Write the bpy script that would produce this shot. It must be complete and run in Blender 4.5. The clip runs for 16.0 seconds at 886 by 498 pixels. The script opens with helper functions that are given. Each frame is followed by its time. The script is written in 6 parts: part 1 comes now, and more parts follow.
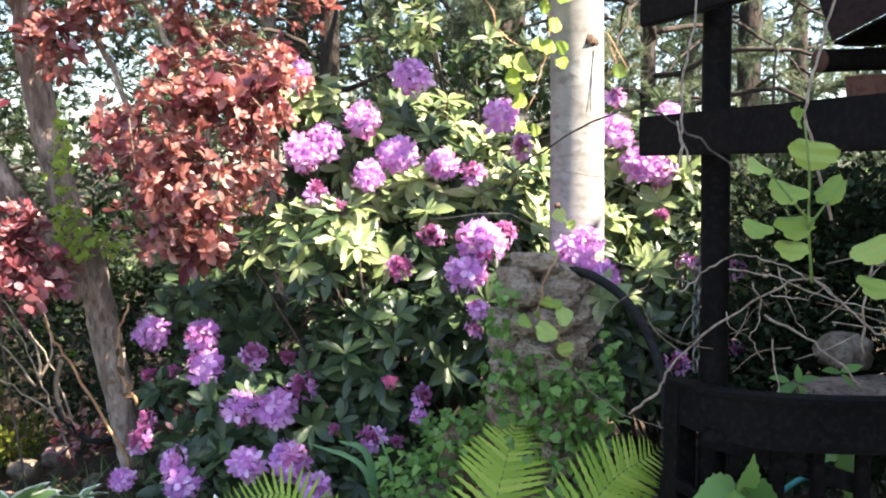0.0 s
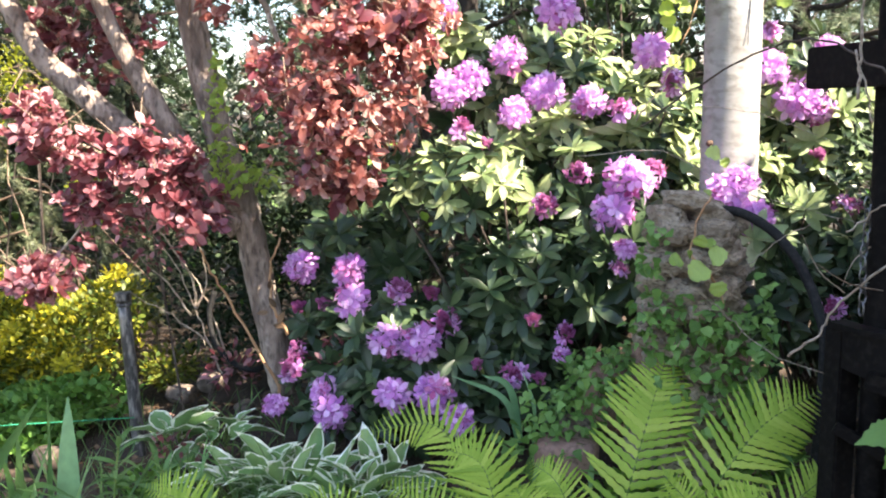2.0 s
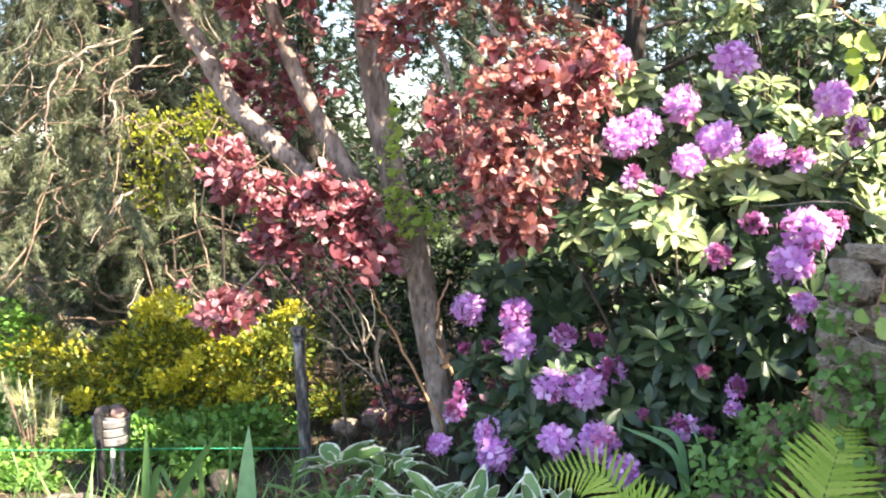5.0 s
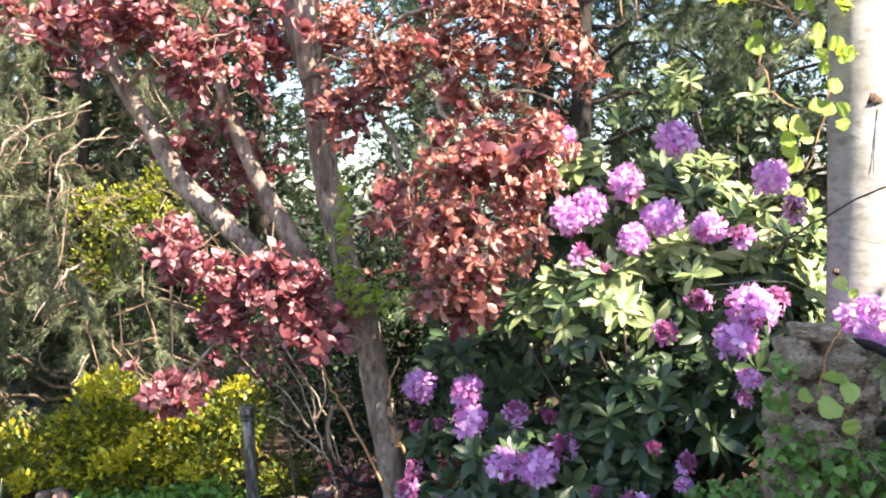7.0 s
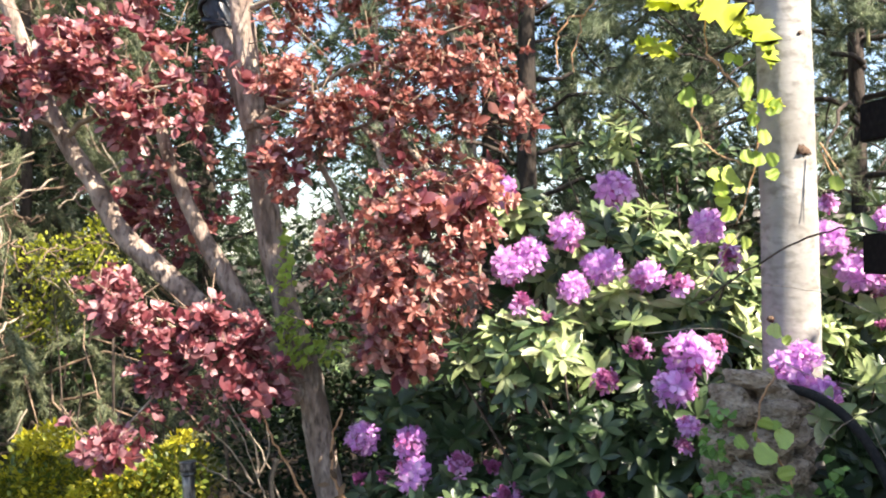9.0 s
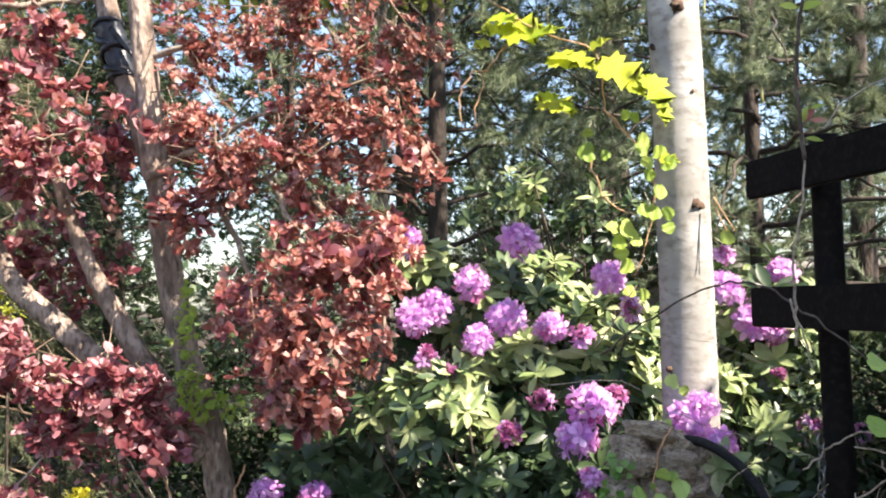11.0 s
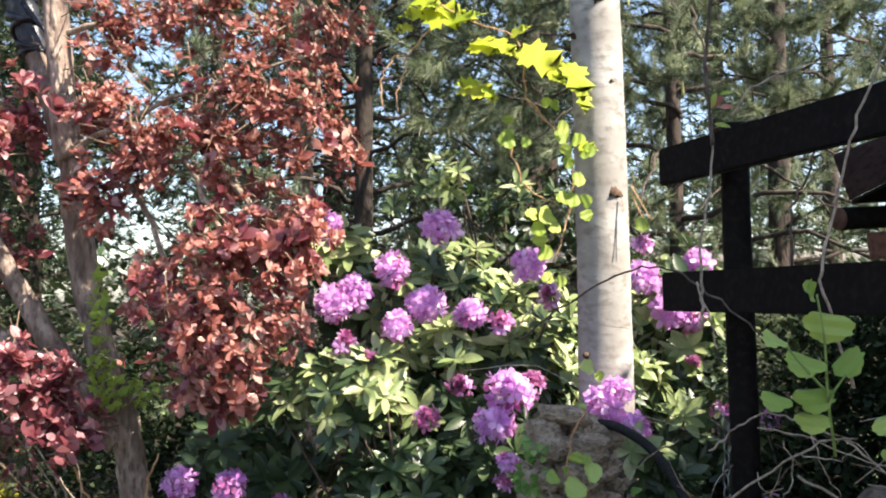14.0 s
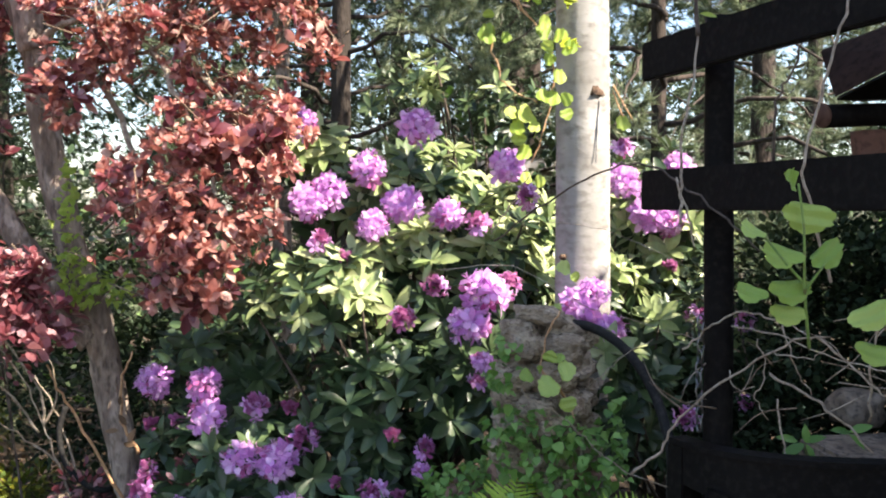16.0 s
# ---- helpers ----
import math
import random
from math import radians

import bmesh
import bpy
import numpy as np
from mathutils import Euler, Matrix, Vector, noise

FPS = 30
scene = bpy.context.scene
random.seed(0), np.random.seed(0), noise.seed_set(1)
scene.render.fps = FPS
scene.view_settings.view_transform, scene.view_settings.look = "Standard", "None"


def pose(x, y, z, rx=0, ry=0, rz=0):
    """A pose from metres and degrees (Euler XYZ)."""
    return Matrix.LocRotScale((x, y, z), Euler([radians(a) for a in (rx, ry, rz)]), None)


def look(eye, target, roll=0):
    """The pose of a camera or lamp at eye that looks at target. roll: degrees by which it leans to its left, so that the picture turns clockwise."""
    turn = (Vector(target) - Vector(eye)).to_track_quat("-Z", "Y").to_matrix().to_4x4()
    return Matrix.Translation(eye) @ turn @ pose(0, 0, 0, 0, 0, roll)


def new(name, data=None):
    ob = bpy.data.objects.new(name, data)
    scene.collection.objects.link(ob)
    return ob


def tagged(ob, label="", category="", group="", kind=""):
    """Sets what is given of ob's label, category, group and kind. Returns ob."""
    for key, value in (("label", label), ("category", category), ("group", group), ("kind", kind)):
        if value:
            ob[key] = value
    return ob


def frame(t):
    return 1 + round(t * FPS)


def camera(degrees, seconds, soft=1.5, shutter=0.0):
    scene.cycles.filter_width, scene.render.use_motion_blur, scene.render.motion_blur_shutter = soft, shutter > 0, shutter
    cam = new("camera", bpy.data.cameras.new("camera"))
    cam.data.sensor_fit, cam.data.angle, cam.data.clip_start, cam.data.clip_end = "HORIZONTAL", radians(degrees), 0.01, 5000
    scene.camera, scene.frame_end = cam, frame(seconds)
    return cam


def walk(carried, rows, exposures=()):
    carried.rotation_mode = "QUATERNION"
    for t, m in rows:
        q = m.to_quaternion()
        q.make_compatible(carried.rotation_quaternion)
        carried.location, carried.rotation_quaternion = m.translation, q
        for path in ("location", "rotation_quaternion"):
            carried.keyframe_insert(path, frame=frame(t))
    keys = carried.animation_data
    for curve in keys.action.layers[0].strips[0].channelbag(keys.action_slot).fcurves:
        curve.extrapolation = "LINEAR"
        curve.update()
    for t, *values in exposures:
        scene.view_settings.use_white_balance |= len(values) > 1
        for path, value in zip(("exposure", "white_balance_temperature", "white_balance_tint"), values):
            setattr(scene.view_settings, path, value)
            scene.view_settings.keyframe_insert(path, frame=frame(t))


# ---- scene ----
cam = camera(51.0, 16.0, soft=2.0)
ROWS = [
    (0.0, 0.0, 0.0, 1.4, 85.0, 0.0, 0.0),
    (0.5, -0.0113, 0.0044, 1.3931, 84.264, -0.034, 1.416),
    (1.0, -0.0376, -0.0024, 1.3828, 82.881, -0.444, 2.766),
    (1.5, -0.0507, -0.0029, 1.3751, 81.858, -0.569, 4.348),
    (2.0, -0.0763, -0.0117, 1.3772, 81.586, 0.13, 7.556),
    (2.5, -0.0889, -0.0178, 1.3696, 80.66, -0.349, 9.468),
    (3.0, -0.0922, -0.0126, 1.3655, 79.891, -0.366, 10.767),
    (3.5, -0.103, -0.0157, 1.3695, 80.245, 0.042, 12.81),
    (4.0, -0.1149, -0.0294, 1.3736, 80.488, 0.263, 14.819),
    (4.5, -0.1281, -0.0466, 1.3804, 80.662, -0.037, 16.084),
    (5.0, -0.1303, -0.0662, 1.3975, 84.083, -0.267, 16.916),
    (5.2, -0.131, -0.0702, 1.406, 85.01, -0.395, 16.733),
    (7.3, -0.1109, -0.0658, 1.4717, 87.909, 0.087, 13.804),
    (7.5, -0.1021, -0.0657, 1.466, 88.027, -0.019, 13.741),
    (8.0, -0.1022, -0.0673, 1.482, 87.629, -0.027, 13.272),
    (8.5, -0.0964, -0.0625, 1.4747, 88.67, 0.228, 12.343),
    (9.0, -0.0631, -0.0559, 1.4736, 90.683, 0.477, 11.36),
    (9.5, -0.0578, -0.0654, 1.4923, 91.818, 0.815, 10.138),
    (9.7, -0.0631, -0.0662, 1.5052, 91.935, 0.667, 9.156),
    (11.8, 0.024, -0.0281, 1.4853, 95.222, 0.633, 6.33),
    (12.0, 0.025, -0.0335, 1.4833, 95.783, 0.981, 6.814),
    (12.5, 0.0203, -0.0473, 1.4869, 96.717, 0.924, 6.359),
    (13.0, 0.0229, -0.0489, 1.4845, 97.253, 0.734, 4.731),
    (13.5, 0.0269, -0.043, 1.4828, 95.038, 0.487, 2.899),
    (14.0, 0.034, -0.0226, 1.4673, 93.021, 0.307, 2.317),
    (14.5, 0.0447, 0.005, 1.4472, 90.689, 0.296, 1.471),
    (15.0, 0.0508, 0.0172, 1.4394, 89.31, 0.273, 1.019),
    (15.5, 0.0535, 0.0297, 1.4319, 88.646, 0.089, 1.191),
    (16.0, 0.0469, 0.027, 1.4289, 87.555, -0.338, 1.136),
]
EXPOSURES = [(t, e, 6700, 14) for t, e in ((0.0, 2.36), (1.5, 2.4), (3.0, 2.55), (5.0, 2.57), (7.5, 2.18), (9.5, 1.97), (12.0, 1.87), (13.5, 1.74), (16.0, 2.0))]
walk(cam, [(t, pose(x, y, z, rx, ry, rz)) for t, x, y, z, rx, ry, rz in ROWS], EXPOSURES)

# ---- light ----
world = bpy.data.worlds.new("sky")
scene.world = world
world.use_nodes = True
wn = world.node_tree
sky = wn.nodes.new("ShaderNodeTexSky")
SUN_EL, SUN_AZ = 48.0, 116.0          # degrees above the horizon; clockwise from straight ahead (+y)
sky.sky_type, sky.sun_disc = "NISHITA", False
sky.sun_elevation, sky.sun_rotation = radians(SUN_EL), radians(SUN_AZ)
wn.links.new(sky.outputs[0], wn.nodes["Background"].inputs[0])
wn.nodes["Background"].inputs[1].default_value = 0.105
sun_data = bpy.data.lights.new("sun", "SUN")
sun_data.energy, sun_data.angle, sun_data.color = 5.0, radians(0.5), (1.0, 0.91, 0.77)
sun = new("sun", sun_data)
sun.matrix_world = look((0, 0, 0), (-math.sin(radians(SUN_AZ)) * math.cos(radians(SUN_EL)), -math.cos(radians(SUN_AZ)) * math.cos(radians(SUN_EL)), -math.sin(radians(SUN_EL))))

rng = np.random.default_rng(7)


# ---- materials ----
def shader(name):
    m = bpy.data.materials.new(name)
    m.use_nodes = True
    nt = m.node_tree
    nt.nodes.clear()
    out = nt.nodes.new("ShaderNodeOutputMaterial")
    return m, nt, out


def node(nt, kind, **sockets):
    n = nt.nodes.new(kind)
    for k, v in sockets.items():
        n.inputs[k.replace("_", " ")].default_value = v
    return n


def mix_colour(nt, fac, a, b, mode="MIX"):
    n = nt.nodes.new("ShaderNodeMix")
    n.data_type, n.blend_type = "RGBA", mode
    for slot, v in ((0, fac), (6, a), (7, b)):
        if isinstance(v, bpy.types.NodeSocket):
            nt.links.new(v, n.inputs[slot])
        else:
            n.inputs[slot].default_value = (*v, 1) if isinstance(v, tuple) else v
    return n.outputs[2]


def maths(nt, op, a, b=0.0):
    n = nt.nodes.new("ShaderNodeMath")
    n.operation = op
    for slot, v in ((0, a), (1, b)):
        if isinstance(v, bpy.types.NodeSocket):
            nt.links.new(v, n.inputs[slot])
        else:
            n.inputs[slot].default_value = v
    return n.outputs[0]


def leaf_material(name, dark, mid, light, through_light=0.35, rough=0.45, gloss=0.4, blotch=60.0, glow=None):
    """Leaf or petal: three tones told apart leaf by leaf, a finer mottling, light let through."""
    m, nt, out = shader(name)
    geo, info = nt.nodes.new("ShaderNodeNewGeometry"), nt.nodes.new("ShaderNodeObjectInfo")
    pick = maths(nt, "FRACT", maths(nt, "ADD", geo.outputs["Random Per Island"], info.outputs["Random"]))
    ramp = nt.nodes.new("ShaderNodeValToRGB")
    ramp.color_ramp.elements[0].color, ramp.color_ramp.elements[1].color = (*dark, 1), (*light, 1)
    ramp.color_ramp.elements.new(0.5).color = (*mid, 1)
    nt.links.new(pick, ramp.inputs[0])
    spots = node(nt, "ShaderNodeTexNoise", Scale=blotch, Detail=3.0)
    tc = nt.nodes.new("ShaderNodeTexCoord")
    nt.links.new(tc.outputs["Object"], spots.inputs["Vector"])
    tone = maths(nt, "ADD", maths(nt, "MULTIPLY", spots.outputs[0], 0.7), 0.65)
    grey = nt.nodes.new("ShaderNodeCombineColor")
    for k in range(3):
        nt.links.new(tone, grey.inputs[k])
    col = mix_colour(nt, 1.0, ramp.outputs[0], grey.outputs[0], "MULTIPLY")
    bsdf = node(nt, "ShaderNodeBsdfPrincipled", Roughness=rough)
    bsdf.inputs["Specular IOR Level"].default_value = gloss
    nt.links.new(col, bsdf.inputs["Base Color"])
    bump = node(nt, "ShaderNodeBump", Strength=0.25, Distance=0.003)
    nt.links.new(spots.outputs[0], bump.inputs["Height"])
    nt.links.new(bump.outputs[0], bsdf.inputs["Normal"])
    trans = nt.nodes.new("ShaderNodeBsdfTranslucent")
    nt.links.new(mix_colour(nt, 0.5, col, glow or light), trans.inputs[0])
    mixed = nt.nodes.new("ShaderNodeMixShader")
    mixed.inputs[0].default_value = through_light
    nt.links.new(bsdf.outputs[0], mixed.inputs[1])
    nt.links.new(trans.outputs[0], mixed.inputs[2])
    nt.links.new(mixed.outputs[0], out.inputs[0])
    return m


def rough_material(name, a, b, c, scale=6.0, fine=60.0, rough=0.85, bump_size=0.01, stretch=(1, 1, 1), gloss=0.3, metal=0.0):
    """Bark, stone, soil, timber: two tones in broad patches, a third in fine grain, and relief."""
    m, nt, out = shader(name)
    tc, mp = nt.nodes.new("ShaderNodeTexCoord"), nt.nodes.new("ShaderNodeMapping")
    mp.inputs["Scale"].default_value = stretch
    nt.links.new(tc.outputs["Object"], mp.inputs[0])
    big, small = node(nt, "ShaderNodeTexNoise", Scale=scale, Detail=5.0), node(nt, "ShaderNodeTexNoise", Scale=fine, Detail=4.0)
    info = nt.nodes.new("ShaderNodeObjectInfo")
    for n in (big, small):
        nt.links.new(mp.outputs[0], n.inputs["Vector"])
    r = nt.nodes.new("ShaderNodeValToRGB")
    r.color_ramp.elements[0].position, r.color_ramp.elements[1].position = 0.36, 0.64
    r.color_ramp.elements[0].color, r.color_ramp.elements[1].color = (*a, 1), (*b, 1)
    nt.links.new(maths(nt, "ADD", big.outputs[0], maths(nt, "MULTIPLY", maths(nt, "SUBTRACT", info.outputs["Random"], 0.5), 0.18)), r.inputs[0])
    r2 = nt.nodes.new("ShaderNodeValToRGB")
    r2.color_ramp.elements[0].position, r2.color_ramp.elements[1].position = 0.48, 0.7
    nt.links.new(small.outputs[0], r2.inputs[0])
    col = mix_colour(nt, r2.outputs[0], r.outputs[0], c)
    bsdf = node(nt, "ShaderNodeBsdfPrincipled", Roughness=rough, Metallic=metal)
    bsdf.inputs["Specular IOR Level"].default_value = gloss
    nt.links.new(col, bsdf.inputs["Base Color"])
    bump = node(nt, "ShaderNodeBump", Strength=0.7, Distance=bump_size)
    nt.links.new(maths(nt, "ADD", big.outputs[0], maths(nt, "MULTIPLY", small.outputs[0], 0.5)), bump.inputs["Height"])
    nt.links.new(bump.outputs[0], bsdf.inputs["Normal"])
    nt.links.new(bsdf.outputs[0], out.inputs[0])
    return m


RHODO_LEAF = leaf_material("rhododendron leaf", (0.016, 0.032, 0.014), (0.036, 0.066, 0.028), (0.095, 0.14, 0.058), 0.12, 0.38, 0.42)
# paler copy of the leaf above, with sunlight on the foliage painted in
RHODO_SUNLIT = leaf_material("sunlit-toned rhododendron leaf", (0.155, 0.22, 0.08), (0.26, 0.33, 0.135), (0.42, 0.46, 0.245), 0.28, 0.38, 0.5)
PETAL = leaf_material("mauve petal", (0.56, 0.2, 0.58), (0.74, 0.38, 0.76), (0.9, 0.66, 0.93), 0.42, 0.6, 0.2, 90)
PETAL_PINK = leaf_material("deep pink petal", (0.36, 0.075, 0.22), (0.47, 0.14, 0.33), (0.58, 0.26, 0.48), 0.35, 0.6, 0.2, 90)
SMOKE_LEAF = leaf_material("purple smoke bush leaf", (0.09, 0.019, 0.029), (0.22, 0.064, 0.076), (0.48, 0.265, 0.275), 0.33, 0.38, 0.5, 70, (0.44, 0.1, 0.1))
SMOKE_RED = leaf_material("young red smoke bush leaf", (0.18, 0.045, 0.036), (0.41, 0.155, 0.125), (0.7, 0.43, 0.37), 0.38, 0.42, 0.45, 70, (0.47, 0.175, 0.14))
SMOKE_DEEP = leaf_material("deep red smoke bush leaf", (0.1, 0.027, 0.022), (0.25, 0.082, 0.064), (0.44, 0.23, 0.185), 0.36, 0.42, 0.45, 70, (0.4, 0.125, 0.08))
FERN = leaf_material("fern green", (0.23, 0.38, 0.045), (0.34, 0.49, 0.065), (0.48, 0.6, 0.11), 0.42, 0.5, 0.3)
HOSTA = leaf_material("hosta green", (0.11, 0.22, 0.07), (0.17, 0.3, 0.1), (0.26, 0.4, 0.15), 0.27, 0.42, 0.4, 40)
HOSTA_RIM = leaf_material("hosta cream margin", (0.68, 0.72, 0.55), (0.77, 0.8, 0.64), (0.84, 0.86, 0.74), 0.25, 0.45, 0.4)
BLADE = leaf_material("sword leaf green", (0.075, 0.16, 0.045), (0.115, 0.23, 0.065), (0.2, 0.33, 0.1), 0.35, 0.4, 0.4, 30)
BLADE_BLUE = leaf_material("blue-green broad leaf", (0.09, 0.2, 0.09), (0.13, 0.27, 0.12), (0.2, 0.36, 0.16), 0.25, 0.45, 0.4, 30)
IVY = leaf_material("ivy green", (0.075, 0.17, 0.033), (0.125, 0.25, 0.052), (0.2, 0.35, 0.09), 0.3, 0.4, 0.4)
IVY_LIGHT = leaf_material("young ivy green", (0.22, 0.34, 0.05), (0.33, 0.45, 0.07), (0.46, 0.56, 0.12), 0.48, 0.45, 0.35)
VINE = leaf_material("vine leaf green", (0.17, 0.28, 0.04), (0.27, 0.38, 0.07), (0.39, 0.49, 0.135), 0.28, 0.42, 0.45, 45)
MAPLE = leaf_material("yellow-green maple leaf", (0.3, 0.42, 0.03), (0.42, 0.5, 0.04), (0.52, 0.56, 0.06), 0.5, 0.45, 0.3, 35)
YELLOW = leaf_material("yellow variegated leaf", (0.34, 0.34, 0.02), (0.5, 0.45, 0.03), (0.62, 0.55, 0.06), 0.35, 0.45, 0.35)
EUON = leaf_material("euonymus green leaf", (0.035, 0.075, 0.014), (0.105, 0.14, 0.02), (0.27, 0.26, 0.032), 0.3, 0.45, 0.35)
COVER = leaf_material("ground cover leaf", (0.075, 0.18, 0.03), (0.125, 0.26, 0.045), (0.2, 0.35, 0.07), 0.3, 0.5, 0.3)
NEEDLE = leaf_material("pine needle", (0.05, 0.08, 0.045), (0.13, 0.175, 0.1), (0.3, 0.34, 0.2), 0.25, 0.45, 0.4, 20)
OLIVE = leaf_material("olive spring leaf", (0.12, 0.17, 0.025), (0.24, 0.28, 0.045), (0.38, 0.39, 0.09), 0.45, 0.5, 0.3, 20)
NEEDLE_WARM = leaf_material("old yellowish pine needle", (0.042, 0.062, 0.034), (0.12, 0.145, 0.078), (0.31, 0.325, 0.18), 0.24, 0.45, 0.4, 20)
NEEDLE_DARK = leaf_material("spruce needle", (0.02, 0.036, 0.02), (0.045, 0.07, 0.036), (0.1, 0.14, 0.07), 0.2, 0.5, 0.3, 20)
LIME = leaf_material("lime foliage", (0.17, 0.2, 0.02), (0.29, 0.32, 0.03), (0.42, 0.44, 0.05), 0.45, 0.5, 0.3, 20)
# near-black leaf colour that stands in for deep shade in the background
SHADE_LEAF = leaf_material("near-black shade leaf", (0.012, 0.023, 0.012), (0.022, 0.036, 0.018), (0.04, 0.06, 0.028), 0.12, 0.65, 0.12, 20)
FAR_LEAF = leaf_material("far foliage", (0.07, 0.14, 0.03), (0.13, 0.22, 0.05), (0.24, 0.34, 0.08), 0.4, 0.5, 0.3, 20)
DRY = leaf_material("dry needle litter", (0.06, 0.038, 0.022), (0.11, 0.07, 0.042), (0.2, 0.135, 0.085), 0.1, 0.8, 0.1)
# pale patches are part flaking bark, part sun dapples put into the colour
BARK = rough_material("grey-brown bark with pale flakes and painted sun flecks", (0.17, 0.127, 0.102), (0.42, 0.34, 0.28), (0.1, 0.077, 0.062), 13, 34, 0.92, 0.05, (1.5, 1.5, 0.55))
BIRCH = rough_material("silver-grey bark", (0.27, 0.258, 0.236), (0.42, 0.408, 0.383), (0.19, 0.178, 0.158), 5, 26, 0.8, 0.006, (0.9, 0.9, 1.5))
BARK_SCAR = rough_material("dark bark scar", (0.06, 0.04, 0.03), (0.14, 0.09, 0.06), (0.03, 0.02, 0.02), 20, 90, 0.95, 0.01)
DARK_BARK = rough_material("dark spruce bark", (0.035, 0.028, 0.023), (0.075, 0.058, 0.047), (0.025, 0.02, 0.017), 9, 40, 0.9, 0.03, (1.4, 1.4, 0.5))
TWIG = rough_material("pale dead twig", (0.24, 0.19, 0.14), (0.4, 0.34, 0.27), (0.15, 0.11, 0.08), 20, 90, 0.85, 0.002)
TWIG_BROWN = rough_material("brown twig", (0.13, 0.09, 0.06), (0.28, 0.2, 0.14), (0.09, 0.06, 0.045), 20, 90, 0.85, 0.002)
TWIG_DARK = rough_material("dark twig", (0.06, 0.045, 0.035), (0.13, 0.1, 0.08), (0.04, 0.03, 0.025), 20, 90, 0.85, 0.002)
TWIG_TAN = rough_material("tan dry stem", (0.36, 0.2, 0.1), (0.5, 0.32, 0.18), (0.25, 0.14, 0.08), 20, 90, 0.85, 0.002)
GREEN_STEM = rough_material("green stem", (0.1, 0.18, 0.04), (0.18, 0.27, 0.07), (0.12, 0.12, 0.05), 20, 90, 0.6, 0.001)
STONE = rough_material("grey-brown field stone", (0.085, 0.064, 0.047), (0.24, 0.19, 0.145), (0.05, 0.042, 0.034), 14, 50, 0.92, 0.016)
STONE_PINK = rough_material("pinkish sandstone", (0.22, 0.13, 0.1), (0.32, 0.2, 0.16), (0.16, 0.1, 0.08), 9, 70, 0.9, 0.006)
STONE_TAN = rough_material("weathered tan-grey field stone", (0.27, 0.21, 0.15), (0.47, 0.39, 0.295), (0.17, 0.13, 0.095), 1.6, 9, 0.92, 0.1)
STONE_PALE = rough_material("pale limestone", (0.13, 0.105, 0.08), (0.25, 0.21, 0.165), (0.09, 0.07, 0.05), 8, 40, 0.9, 0.012)
SOIL = rough_material("dark garden soil", (0.022, 0.016, 0.011), (0.058, 0.041, 0.029), (0.1, 0.07, 0.045), 3, 70, 0.95, 0.03)
TIMBER = rough_material("black-brown stained timber", (0.004, 0.0035, 0.0033), (0.007, 0.006, 0.0055), (0.013, 0.011, 0.0095), 5, 60, 0.72, 0.003, (1, 1, 1), 0.08)
ROOFING = rough_material("brown painted board", (0.022, 0.013, 0.01), (0.038, 0.022, 0.017), (0.015, 0.01, 0.008), 5, 60, 0.9, 0.003, (1, 1, 1), 0.06)
LOG_END = rough_material("cut log end", (0.1, 0.05, 0.035), (0.16, 0.08, 0.058), (0.07, 0.035, 0.025), 12, 60, 0.85, 0.002)
RUBBER = rough_material("black rubber", (0.008, 0.008, 0.008), (0.016, 0.016, 0.016), (0.03, 0.028, 0.026), 8, 90, 0.75, 0.001, (1, 1, 1), 0.15)
STEEL = rough_material("weathered black pipe", (0.035, 0.035, 0.037), (0.1, 0.1, 0.1), (0.3, 0.29, 0.28), 10, 60, 0.4, 0.002, (1, 1, 0.3), 0.5, 0.4)
POT = rough_material("pale grey plastic", (0.15, 0.145, 0.135), (0.24, 0.235, 0.22), (0.1, 0.095, 0.085), 8, 50, 0.6, 0.002)
CHAIN = rough_material("galvanised chain", (0.14, 0.14, 0.14), (0.22, 0.22, 0.22), (0.09, 0.09, 0.09), 20, 90, 0.4, 0.001, (1, 1, 1), 0.5, 0.8)
STRING = rough_material("green garden string", (0.03, 0.3, 0.13), (0.05, 0.4, 0.2), (0.02, 0.22, 0.1), 30, 90, 0.6, 0.001)
WRAP = rough_material("blue-black plastic wrap", (0.006, 0.007, 0.01), (0.014, 0.017, 0.024), (0.05, 0.06, 0.075), 14, 25, 0.42, 0.015, (1, 1, 1), 0.4)
RENDER_WALL = rough_material("pale rendered wall", (0.42, 0.4, 0.37), (0.5, 0.48, 0.45), (0.36, 0.34, 0.31), 2, 40, 0.9, 0.004)
ROOF_FAR = rough_material("grey roofing", (0.12, 0.11, 0.1), (0.18, 0.16, 0.15), (0.09, 0.08, 0.08), 4, 30, 0.85, 0.01)


# ---- shaping ----
def solid(name, verts, faces, material, smooth=True):
    me = bpy.data.meshes.new(name)
    me.from_pydata([tuple(map(float, v)) for v in verts], [], [tuple(int(i) for i in f) for f in faces])
    for m in (material if isinstance(material, (list, tuple)) else (material,)):
        me.materials.append(m)
    if smooth:
        me.polygons.foreach_set("use_smooth", [True] * len(me.polygons))
    me.update()
    return me


def part(name, me, parent, label="", m=None):
    ob = new(name, me)
    ob.parent = parent
    if m is not None:
        ob.matrix_basis = m
    return tagged(ob, label)


def thing(name, label, category, at=(0, 0, 0), group="", kind=""):
    ob = new(name)
    ob.empty_display_size = 0.05
    ob.location = at
    return tagged(ob, label, category, group, kind)


